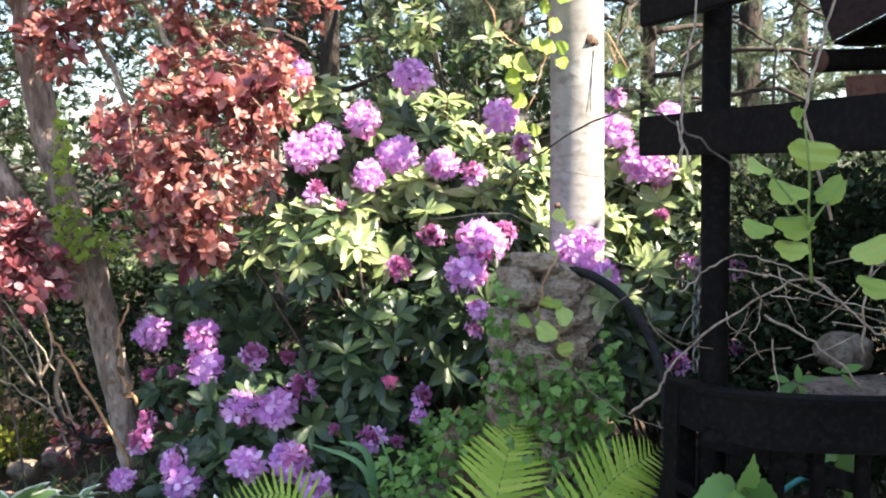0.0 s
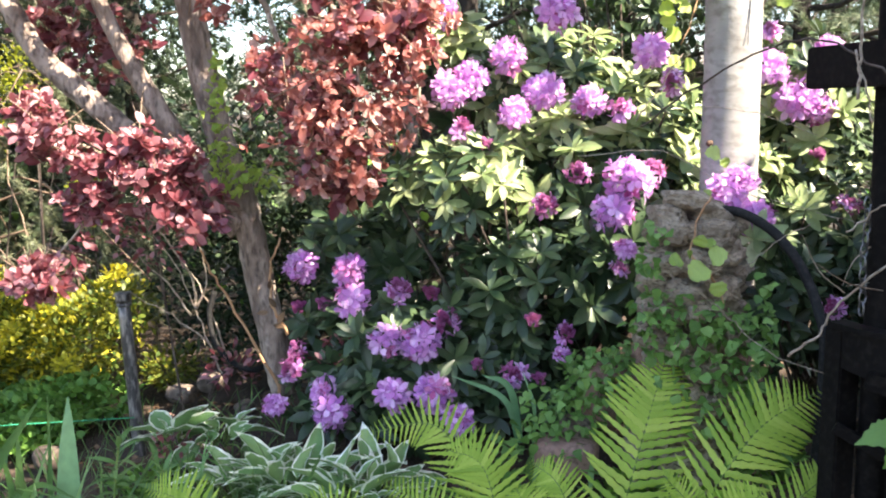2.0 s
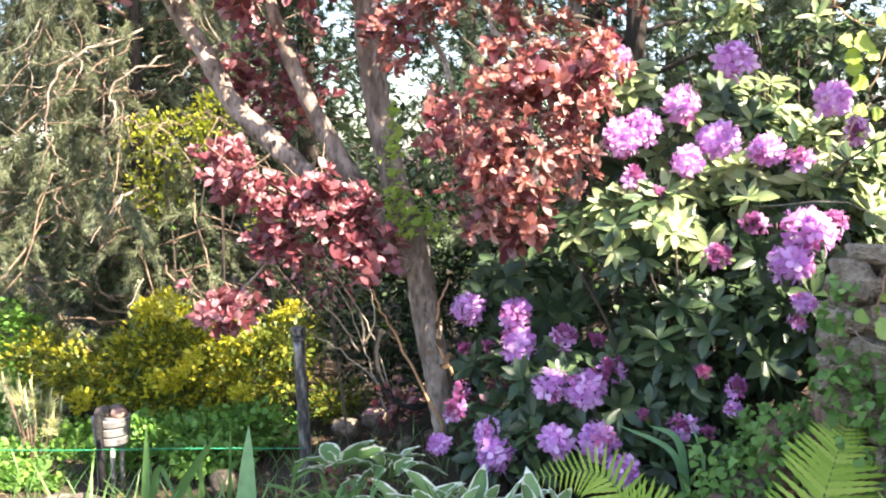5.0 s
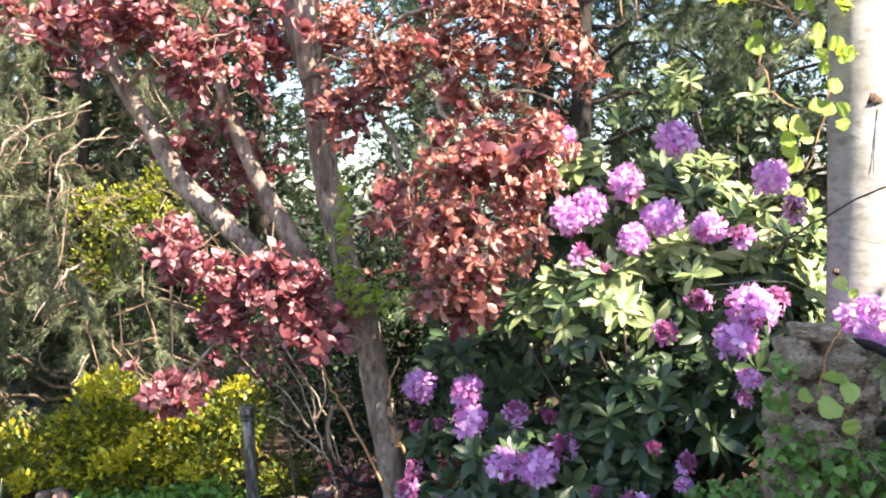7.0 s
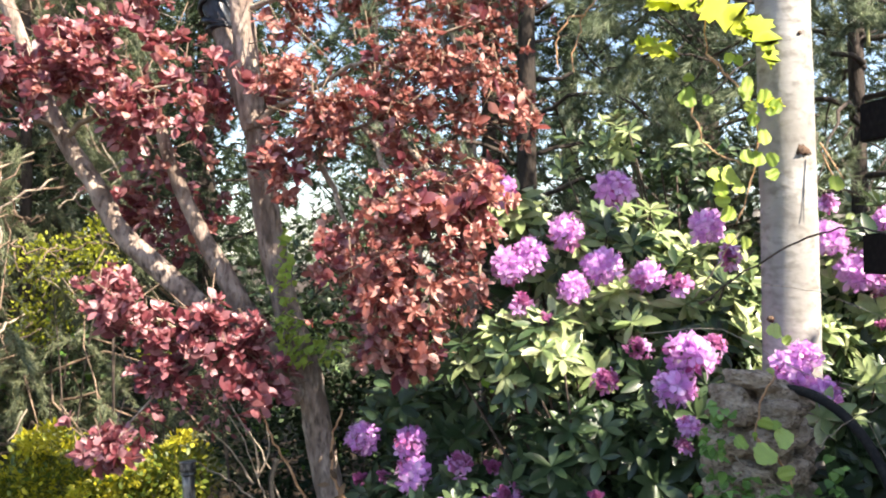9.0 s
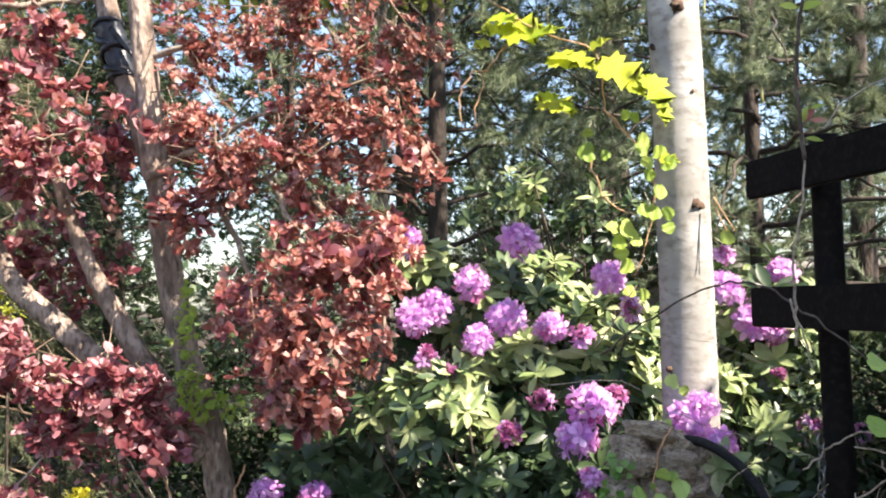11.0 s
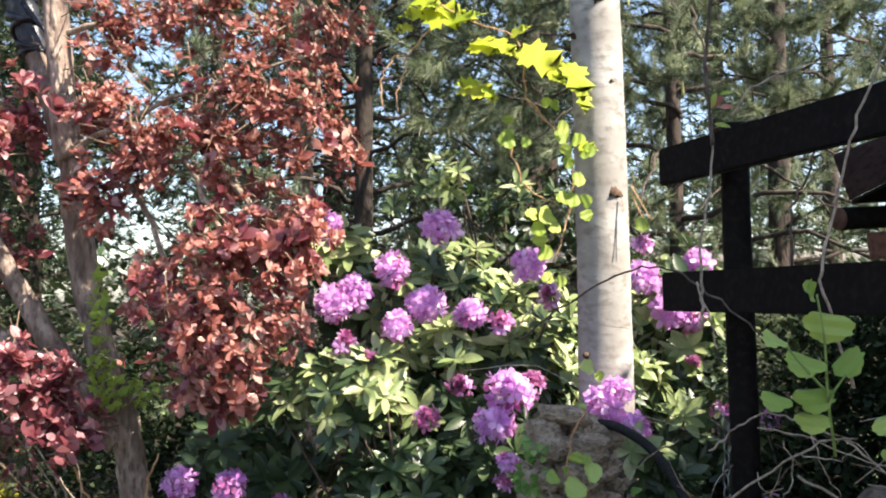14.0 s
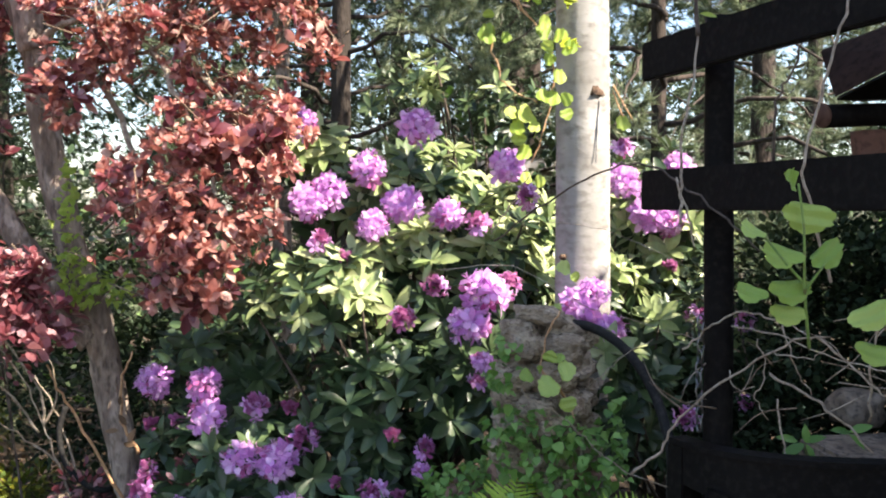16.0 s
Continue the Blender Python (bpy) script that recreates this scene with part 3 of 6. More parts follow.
    raw_a, shoot_a = shoots(SMOKE_RED, 6, 11, 0.046, 0.024, 72)
    raw_b, shoot_b = shoots(SMOKE_LEAF, 6, 9, 0.058, 0.032, 74)
    raw_c, shoot_c = shoots(SMOKE_DEEP, 6, 10, 0.042, 0.02, 66)
    raw, meshes = raw_a + raw_b + raw_c, shoot_a + shoot_b + shoot_c
    hollows = [((-1.02, 3.18, 1.80), 0.13), ((-0.80, 3.08, 2.07), 0.11), ((-1.12, 3.22, 2.13), 0.11), ((-0.92, 3.12, 2.37), 0.1), ((-1.22, 3.28, 1.62), 0.1)]      # openings in the crown
    places = []
    for blobs, dens, pick in ((dense, 470, (0, 1, 2, 3, 4, 5, 0, 1, 2, 3, 6, 7)), (left_mass, 250, (6, 7, 8, 9, 0, 1)), (hanging, 300, (6, 7, 8, 9, 10, 11))):
        for p, d in blob_points(blobs, dens, 1.0, 0.3):
            p = p + rng.normal(0, 0.035, 3)
            if blobs is not hanging and noise.noise(Vector(p * 8.5)) < (-0.05 if p[2] > 1.75 else -0.16):      # gaps between the leafy shoots
                continue
            if p[2] > 1.75 and p[0] > -1.4 and rng.random() < 0.13:      # the upper crown is thinner
                continue
            if any(np.linalg.norm(p - np.array(c)) < r for c, r in hollows) and rng.random() < 0.85:
                continue
            d = d * 0.5 + np.array((0.3, -0.32, 0.5)) + rng.normal(0, 0.3, 3)
            high = p[2] > 1.9 + 0.12 * rng.normal() and p[0] > -1.35
            k = int(rng.integers(12, 18)) if high and rng.random() < 0.75 else int(rng.choice(pick))
            places.append((facing(d, rng.uniform(0, 6.3)), p, rng.uniform(0.55, 1.2) * (0.75 if high else 1.0), k))
    for lo, hi, mat, near in ((0, 6, SMOKE_RED, 130), (6, 12, SMOKE_LEAF, 130), (12, 18, SMOKE_DEEP, 40)):
        put_pieces(t, "leaf_shoot", meshes, [p for p in places if lo <= p[3] < hi], near, "crown", mat, raw)
    # fine twigs through the crown
    twigs = []
    for p in places[::2]:
        a = np.array(p[1])
        twigs.append(tube([a + rng.normal(0, 0.06, 3) + np.array((-0.06, 0.08, 0.04)), a + rng.normal(0, 0.012, 3), a], 0.0024, 0.0013, 4, 2))
    v, f = join(twigs)
    tagged(part("twig_work", solid("twig_work", v, f, TWIG_BROWN), t), kind="stuff")


build_smoke_tree()


# ---- rhododendrons ----
def floret_raw(size):
    """Five frilled petals round a short throat, each bent its own way."""
    out = []
    for i in range(5):
        a = i * 2 * math.pi / 5 + rng.normal(0, 0.08)
        d = (math.cos(a) * 0.8, math.sin(a) * 0.8, 0.62 + rng.normal(0, 0.14))
        v, f = leaf(size * rng.uniform(0.88, 1.1), size * 0.62, 0.66, rng.uniform(-0.3, 0.25), rng.uniform(0.15, 0.5), 5, 0.3, 4)
        v = v + rng.normal(0, size * 0.03, v.shape) * (v[:, 1:2] / size)
        out.append(moved((v, f), turn(d, rng.normal(0, 0.25)), (0, 0, 0)))
    for i in range(4):
        a = i * 1.6 + 0.3
        out.append(tube([(0, 0, 0), (0.1 * size * math.cos(a), 0.1 * size * math.sin(a), 0.5 * size), (0.22 * size * math.cos(a), 0.22 * size * math.sin(a), 0.85 * size)], 0.0008, 0.0006, 3, 1))
    return join(out)


FLORET = [solid("floret", *floret_raw(0.037), PETAL) for _ in range(5)] + [solid("floret", *floret_raw(0.032), PETAL_PINK) for _ in range(3)]
STALK = solid("flower_head", *tube([(0, 0, -0.06), (0, 0, -0.02), (0, 0, 0.015)], 0.005, 0.012, 8, 3), GREEN_STEM)
BUD_RAW = join([moved(leaf(0.044, 0.021, 0.68, q, -0.08, 5, 0.2), turn((0, 1, 0), w), (0, 0, 0)) for q, w in ((0.9, 0.0), (0.5, 2.1), (0.5, 4.2))])


def flower_head(parent, at, radius, openness):
    """A domed truss of funnel flowers; half-open ones are smaller, pinker and more upright."""
    d = np.array((rng.normal(0, 0.2), -0.75 + rng.normal(0, 0.15), 0.55))
    h = part("flower_head", STALK, parent, m=matrix(facing(d, 0), np.array(at), 1.0))
    n = 25 if openness == 1 else (9 if openness > 0.4 else 0)
    buds = 0 if openness == 1 else (8 if openness > 0.4 else 11)
    for i in range(buds):
        a, tl = i * 2.4, 0.1 + 0.75 * i / buds
        dd = (math.cos(a) * math.sin(tl), math.sin(a) * math.sin(tl), math.cos(tl))
        part("bud", BUD_MESH, h, m=matrix(turn(dd, a), np.array(dd) * 0.008, radius / (0.042 if openness < 0.4 else 0.05) * rng.uniform(0.8, 1.15)))
    stretch = np.array((rng.uniform(0.85, 1.15), rng.uniform(0.85, 1.15), rng.uniform(0.95, 1.2)))
    for i in range(n):
        a = i * 2.4
        tl = math.acos(1 - 1.3 * (i + 0.5) / n) if openness == 1 else rng.uniform(0.45, 1.6)
        dd = np.array((math.cos(a) * math.sin(tl), math.sin(a) * math.sin(tl), math.cos(tl)))
        k = int(rng.integers(0, 5)) if rng.random() < (0.92 if openness == 1 else 0.5) else int(rng.integers(5, 8))
        s = radius / 0.066 * rng.uniform(0.8, 1.12)
        part("floret", FLORET[k], h, m=matrix(facing(dd + rng.normal(0, 0.28, 3), rng.uniform(0, 6)), dd * radius * rng.uniform(0.42, 0.8) * stretch, s))


BUD_MESH = solid("bud", *BUD_RAW, PETAL_PINK)


def whorls(material, n, count):
    raw = [rosette(count + (k % 4) - 1, 0.094, 0.034, 84, 0.56, 0.3, 0.14, 6, 0.12, 0.16) for k in range(n)]
    return raw, [solid("leaf_whorl", v, f, material) for v, f in raw]


def rhododendron(label, at, blobs, density, heads, sunny, size=1.0):
    """Leaf whorls over a lumpy hull, with flower heads at given places. sunny: height above which pale leaves, sunlight
    put into their colour, mix in.
    """
    t = thing("rhododendron", label, "shrub", (0, 0, 0), "rhododendrons in bloom")
    raw_a, mesh_a = whorls(RHODO_LEAF, 5, 10)
    raw_b, mesh_b = whorls(RHODO_SUNLIT, 3, 9)
    raw, meshes = raw_a + raw_b, mesh_a + mesh_b
    places = []
    for p, d in blob_points(blobs, density, 0.55, 0.5):
        if p[2] < ground_z(p[0], p[1]) + 0.03:
            continue
        d = d * 0.7 + np.array((0.12, -0.35, 0.55)) + rng.normal(0, 0.2, 3)
        # above the sun line most whorls take the colour with sunlight painted in
        sun_toned = p[2] > sunny and rng.random() < 0.62
        places.append((facing(d, rng.uniform(0, 6.3)), p, size * rng.uniform(0.7, 1.12), int(rng.integers(5, 8)) if sun_toned else int(rng.integers(0, 5))))
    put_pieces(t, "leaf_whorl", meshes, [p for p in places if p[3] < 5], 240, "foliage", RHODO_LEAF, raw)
    put_pieces(t, "leaf_whorl", meshes, [p for p in places if p[3] >= 5], 60, "foliage", RHODO_SUNLIT, raw)
    foot = np.array(at)
    for p in places[::5]:
        e = np.array(p[1])
        m = foot + (e - foot) * 0.5 + np.array((0, 0.05, -0.1)) + rng.normal(0, 0.06, 3)
        part("stem", solid("stem", *tube([foot + rng.normal(0, 0.05, 3) * (1, 1, 0), m, e], 0.011, 0.004, 5, 4), TWIG_DARK), t)
    for x, y, z, r, o in heads:
        flower_head(t, (x, y, z), r, o)
    return t


UPPER_HEADS = [
    (*(-0.12, 3.50, 1.73), 0.07, 1), (*(-0.29, 3.42, 1.57), 0.065, 1), (*(-0.53, 3.35, 1.73), 0.06, 1), (*(-0.48, 3.22, 1.45), 0.066, 1), (*(-0.41, 3.25, 1.49), 0.064, 1),
    (*(-0.16, 3.28, 1.44), 0.07, 1), (*(-0.26, 3.22, 1.37), 0.057, 1), (*(-0.44, 3.20, 1.31), 0.046, 0.6), (*(0.00, 3.28, 1.41), 0.061, 1), (*(0.10, 3.26, 1.37), 0.052, 0.6),
    (*(0.21, 3.42, 1.58), 0.065, 1), (*(0.28, 3.32, 1.47), 0.052, 0.6), (*(-0.35, 3.20, 1.25), 0.034, 0.2), (*(-0.04, 3.10, 1.17), 0.046, 0.6), (*(-0.15, 3.10, 1.06), 0.056, 0.6),
]
MIDDLE_HEADS = [
    (*(0.13, 3.10, 1.15), 0.078, 1), (*(0.08, 3.06, 1.05), 0.07, 1), (*(0.21, 3.18, 1.17), 0.052, 0.6), (*(0.12, 3.05, 0.93), 0.038, 1), (*(0.10, 3.05, 0.86), 0.033, 0.6),
    (*(0.43, 3.05, 1.11), 0.07, 1), (*(0.52, 3.03, 1.03), 0.07, 1), (*(0.475, 3.05, 1.16), 0.05, 1),
    (*(-1.08, 3.40, 0.79), 0.066, 1), (*(-0.87, 3.32, 0.79), 0.068, 1), (*(-0.86, 3.30, 0.67), 0.074, 1), (*(-0.68, 3.30, 0.72), 0.058, 0.6), (*(-0.56, 3.35, 0.70), 0.042, 0.2),
    (*(-0.50, 3.25, 0.62), 0.062, 0.6), (*(-0.71, 3.20, 0.56), 0.07, 1), (*(-0.59, 3.20, 0.55), 0.072, 1),
]
LOWER_HEADS = [
    (*(-1.10, 3.30, 0.40), 0.056, 0.6), (*(-0.94, 3.20, 0.36), 0.065, 1), (*(-0.90, 3.15, 0.30), 0.07, 1), (*(-0.67, 3.10, 0.39), 0.066, 1), (*(-0.53, 3.10, 0.40), 0.07, 1), (*(-0.43, 3.02, 0.33), 0.06, 1),
    (*(-0.24, 3.10, 0.47), 0.054, 0.6), (*(-0.15, 3.10, 0.46), 0.034, 0.2), (*(-0.07, 3.15, 0.61), 0.045, 0.6), (*(-0.18, 3.15, 0.65), 0.038, 0.2), (*(-0.98, 3.35, 0.65), 0.034, 0.2),
    (*(-1.09, 3.42, 0.62), 0.038, 0.2), (*(-1.09, 3.35, 0.47), 0.044, 0.6), (*(-0.08, 3.10, 0.55), 0.034, 1), (*(-1.14, 3.20, 0.30), 0.045, 1), (*(-0.37, 3.15, 0.49), 0.03, 0.2),
]
RIGHT_HEADS = [
    (*(0.80, 3.75, 1.41), 0.08, 1), (*(0.88, 3.75, 1.37), 0.062, 1), (*(0.70, 3.80, 1.54), 0.072, 1), (*(0.70, 3.85, 1.67), 0.052, 0.6), (*(0.935, 3.85, 1.61), 0.065, 1),
    (*(0.96, 3.60, 1.02), 0.05, 0.6), (*(1.11, 3.50, 1.01), 0.04, 1), (*(1.05, 3.30, 0.75), 0.034, 0.6), (*(0.82, 3.20, 0.72), 0.045, 0.6), (*(0.87, 3.70, 1.20), 0.04, 0.2),
]


def hull(p, rx, rz, ry):
    return (*p, rx, ry, rz)


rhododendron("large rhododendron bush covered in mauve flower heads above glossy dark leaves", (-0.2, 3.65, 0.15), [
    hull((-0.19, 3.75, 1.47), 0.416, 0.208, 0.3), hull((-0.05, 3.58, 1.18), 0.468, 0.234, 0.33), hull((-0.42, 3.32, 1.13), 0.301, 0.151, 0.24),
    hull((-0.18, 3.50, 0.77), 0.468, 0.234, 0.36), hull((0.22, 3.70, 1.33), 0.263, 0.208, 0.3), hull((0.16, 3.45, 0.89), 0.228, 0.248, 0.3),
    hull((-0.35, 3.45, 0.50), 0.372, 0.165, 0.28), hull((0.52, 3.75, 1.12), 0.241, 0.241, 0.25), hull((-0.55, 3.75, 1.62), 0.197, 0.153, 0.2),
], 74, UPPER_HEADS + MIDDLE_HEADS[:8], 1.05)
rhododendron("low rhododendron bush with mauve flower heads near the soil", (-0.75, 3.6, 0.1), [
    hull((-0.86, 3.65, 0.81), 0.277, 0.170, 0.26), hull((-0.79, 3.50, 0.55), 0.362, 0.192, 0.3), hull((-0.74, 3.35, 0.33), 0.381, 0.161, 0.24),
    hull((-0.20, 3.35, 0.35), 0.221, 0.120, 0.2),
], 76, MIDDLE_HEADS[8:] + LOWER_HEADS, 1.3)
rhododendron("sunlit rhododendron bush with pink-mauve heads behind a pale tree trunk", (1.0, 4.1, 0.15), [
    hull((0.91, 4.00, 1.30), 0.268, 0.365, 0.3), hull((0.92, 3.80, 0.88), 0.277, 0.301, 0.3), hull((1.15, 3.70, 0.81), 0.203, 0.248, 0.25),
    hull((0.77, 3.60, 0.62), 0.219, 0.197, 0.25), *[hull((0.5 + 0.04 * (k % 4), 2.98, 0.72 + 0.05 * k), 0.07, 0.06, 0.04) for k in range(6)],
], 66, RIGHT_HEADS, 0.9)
rhododendron("taller rhododendron with yellow-green sunlit-toned leaves, not in flower", (0.35, 4.4, 0.15), [
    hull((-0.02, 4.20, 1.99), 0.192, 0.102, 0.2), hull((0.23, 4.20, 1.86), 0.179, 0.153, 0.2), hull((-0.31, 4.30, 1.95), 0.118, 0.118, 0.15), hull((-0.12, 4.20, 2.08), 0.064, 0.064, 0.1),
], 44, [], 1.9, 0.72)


# ---- stone pillar ----
def build_pillar():
    """Courses of rounded field stones round a mortar core, with two cap stones."""
    t = thing("stone_pillar", "rough stack of tan-grey field stones with mortar gaps", "pillar", (0, 0, 0))
    cx, cy = 0.305, 2.83
    core = [(cx, cy, ground_z(cx, cy) - 0.05), (cx, cy, 0.6), (cx, cy, 1.04)]
    part("mortar_core", solid("mortar_core", *tube(core, 0.1, 0.055, 14, 5, 0.08), STONE), t, "dark recessed mortar")
    kinds = [rock_mesh("stone", (1, 1, 1), m, r, 3, 0.46) for m, r in ((STONE_TAN, 0.3), (STONE_TAN, 0.36), (STONE_TAN, 0.28), (STONE_PINK, 0.32), (STONE, 0.34))]
    z, k = 0.26, 0
    while z < 1.04:
        h = rng.uniform(0.075, 0.105)
        radius = 0.125 - 0.055 * (z - 0.26)
        n = 6 if z < 0.9 else 5
        for i in range(n):
            a = 2 * math.pi * (i + 0.5 * (k % 2)) / n - 0.35 + rng.normal(0, 0.1)
            w = 2 * math.pi * radius / n * rng.uniform(1.1, 1.45)
            mat = int(rng.choice((0, 0, 1, 1, 2, 2, 2, 3)))
            m = pose(cx + radius * math.cos(a), cy + radius * math.sin(a), z + rng.normal(0, 0.008), rng.normal(0, 7), rng.normal(0, 7), math.degrees(a) + 90) @ Matrix.Diagonal((w * rng.uniform(0.74, 0.9), 0.13, h * 0.9 * rng.uniform(0.8, 1.1), 1))
            part("stone", kinds[mat], t, m=m)
        z, k = z + h * 0.9, k + 1
    for at, size, tilt in (((0.285, 2.80, 1.118), (0.15, 0.13, 0.062), 8), ((0.345, 2.83, 1.075), (0.11, 0.14, 0.08), -10), ((0.225, 2.80, 1.07), (0.11, 0.13, 0.085), 6)):
        part("stone", kinds[0], t, "flat cap stone", pose(*at, 0, tilt, 12) @ Matrix.Diagonal((*[q * 0.9 for q in size], 1)))


build_pillar()


def loose_rock(label, at, size, mat, spin=0):
    r = new("rock", rock_mesh("rock", size, mat, 0.2))
    r.matrix_basis = pose(*at, 0, 0, spin)
    tagged(r, label, "rock", "rocks in the bed")


loose_rock("pinkish sandstone slab leaning in ivy", (0.068, 2.920, 0.475), (0.16, 0.12, 0.2), STONE_PINK, 20)
loose_rock("small rounded grey boulder", (-0.026, 2.850, 0.370), (0.12, 0.12, 0.1), STONE)
loose_rock("flat brown rock half hidden by leaves", (-0.061, 2.800, 0.311), (0.2, 0.16, 0.12), STONE_PINK)
loose_rock("rounded grey-brown cobble on bare soil", (-2.171, 3.400, -0.030), (0.11, 0.1, 0.09), STONE)
loose_rock("pale sunlit limestone block", (-2.633, 3.000, -0.095), (0.28, 0.2, 0.18), STONE_PALE, 10)
loose_rock("pale sunlit limestone block", (-2.903, 3.000, -0.163), (0.25, 0.2, 0.18), STONE_PALE, -10)
loose_rock("dark cobble lying at the foot of a shrub", (-1.740, 4.100, 0.105), (0.11, 0.12, 0.085), STONE)
loose_rock("dark cobble at the foot of a shrub", (-1.891, 4.100, 0.04), (0.13, 0.12, 0.08), STONE)
loose_rock("large grey boulder in deep shade", (1.315, 3.000, 0.805), (0.16, 0.15, 0.11), STONE, 15)

for k in range(9):
    x, y = -1.9 + 0.09 * k + rng.normal(0, 0.04), 3.95 + rng.normal(0, 0.12)
    loose_rock("small brown cobble edging the shrubs", (x, y, ground_z(x, y) + 0.02), tuple(rng.uniform(0.06, 0.1, 3) * (1, 1, 0.8)), STONE if k % 3 else STONE_PINK, k * 37)


# ---- garden shelter: posts, boards, curved rail ----
def plank_between(name, parent, a, b, z0, z1, thick, material, bevel=0.004):
    """A straight upright board from a to b in plan."""
    dx, dy = b[0] - a[0], b[1] - a[1]
    me = box_mesh(name, (math.hypot(dx, dy), thick, z1 - z0), material, bevel)
    return part(name, me, parent, m=pose((a[0] + b[0]) / 2, (a[1] + b[1]) / 2, (z0 + z1) / 2, 0, 0, math.degrees(math.atan2(dy, dx))))


def build_shelter():
    t = thing("garden_shelter", "black-brown stained timber shelter side with open boards and a curved rail", "shelter", (0, 0, 0))
    part("post", solid("post", *tube([(0.693, 2.32, 0.02), (0.686, 2.32, 0.9), (0.677, 2.32, 1.5), (0.672, 2.32, 1.9)], 0.036, 0.035, 20, 4, 0.012), TIMBER), t, "round dark post")
    a, b = np.array((0.517, 2.42)), np.array((0.9, 1.27))
    plank_between("board", t, a, b, 1.43, 1.53, 0.026, TIMBER)
    plank_between("board", t, a + (-0.003, 0), b, 1.757, 1.853, 0.026, TIMBER)
    part("post", box_mesh("post", (0.07, 0.07, 1.9), TIMBER), t, "square dark post", pose(0.955, 1.29, 0.95, 0, 0, 18))
    # curved apron rail with a thin capping
    plan = curve_points([(0.592, 2.35), (0.655, 2.245), (0.76, 2.175), (0.895, 2.14), (1.065, 2.13), (1.325, 2.16), (1.625, 2.25)], 6)
    n = len(plan)
    d = np.gradient(plan, axis=0)
    nrm = np.stack([-d[:, 1], d[:, 0]], 1)
    nrm /= np.linalg.norm(nrm, axis=1)[:, None]
    deep = 0.092 + 0.026 * np.minimum(1, np.linspace(0, 1, n) * 3)

    def ring(w, top, bottom):
        v = []
        for i in range(n):
            p, q = plan[i] + nrm[i] * w, plan[i] - nrm[i] * w
            v += [(*p, top), (*q, top), (*q, bottom[i]), (*p, bottom[i])]
        f = [(i * 4 + k, i * 4 + (k + 1) % 4, i * 4 + 4 + (k + 1) % 4, i * 4 + 4 + k) for i in range(n - 1) for k in range(4)]
        return v, f + [(3, 2, 1, 0), tuple((n - 1) * 4 + k for k in range(4))]

    part("apron", solid("apron", *ring(0.014, 0.85, 0.85 - deep), TIMBER, False), t, "curved apron board")
    part("rail", solid("rail", *ring(0.026, 0.864, np.full(n, 0.8505)), TIMBER, False), t, "curved capping rail")
    part("corner_post", box_mesh("corner_post", (0.062, 0.062, 0.848), TIMBER), t, m=pose(0.611, 2.345, 0.424, 0, 0, 25))
    for k, (i, w) in enumerate(((9, 0.03), (14, 0.036), (18, 0.03), (22, 0.036), (26, 0.03), (31, 0.036))):
        x, y = plan[i] + nrm[i] * 0.02
        part("slat", box_mesh("slat", (w, 0.02, 0.76), TIMBER, 0.003), t, m=pose(x, y + 0.012, 0.42, 0, 0, 10))
    part("brace", box_mesh("brace", (0.42, 0.022, 0.045), TIMBER, 0.003), t, m=pose(0.83, 2.2, 0.69, 0, 17, -4))
    part("brace", box_mesh("brace", (0.25, 0.022, 0.03), TIMBER, 0.003), t, m=pose(0.69, 2.24, 0.56, 0, 25, -20))


build_shelter()


def build_feeder():
    t = thing("bird_feeder", "brown wooden bird feeder with a sloping roof over a peeled log", "bird feeder", (0, 0, 0))
    part("roof_panel", solid("roof_panel", [(0.890, 2.250, 1.805), (1.062, 2.100, 1.868), (1.015, 2.000, 1.766), (0.875, 2.120, 1.683), (0.903, 2.270, 1.814), (1.076, 2.120, 1.878), (1.029, 2.020, 1.774), (0.888, 2.140, 1.691)], [(0, 1, 2, 3), (7, 6, 5, 4), (0, 4, 5, 1), (1, 5, 6, 2), (2, 6, 7, 3), (3, 7, 4, 0)], ROOFING, False), t)
    part("roof_underside", solid("roof_underside", [(0.896, 2.160, 1.681), (1.040, 2.040, 1.766), (1.219, 2.300, 1.709), (1.060, 2.400, 1.706), (0.904, 2.180, 1.691), (1.049, 2.060, 1.776), (1.229, 2.320, 1.725), (1.068, 2.420, 1.720)], [(0, 1, 2, 3), (7, 6, 5, 4), (0, 4, 5, 1), (1, 5, 6, 2), (2, 6, 7, 3), (3, 7, 4, 0)], TIMBER, False), t)
    end, far = np.array((0.882, 2.200, 1.649)), np.array((1.203, 2.320, 1.670))
    part("log", solid("log", *tube([end, (end + far) / 2, far], 0.027, 0.027, 18, 3, 0.01), TIMBER), t)
    d = (far - end) / np.linalg.norm(far - end)
    part("log_end", solid("log_end", *tube([end - d * 0.006, end - d * 0.0005], 0.0262, 0.0268, 18, 1), LOG_END), t, "reddish cut log end")
    part("tray", solid("tray", *tube([(1.045, 2.300, 1.559), (1.044, 2.300, 1.589), (1.043, 2.300, 1.624)], 0.05, 0.055, 20, 3), LOG_END), t, "reddish seed tray")
    part("hanger", box_mesh("hanger", (0.04, 0.04, 1.9), TIMBER), t, "dark support post", pose(1.2, 2.36, 0.95))


build_feeder()


def build_chain():
    t = thing("chain", "galvanised steel chain hanging beside the post", "chain", (0, 0, 0))
    x, y = (0.628, 2.280, 1.033)[:2]
    for i in range(10):
        z = 1.16 - i * 0.028
        part("link", LINK, t, m=pose(x + 0.002 * math.sin(i), y, z, 0, 0, 90 * (i % 2) + 20))


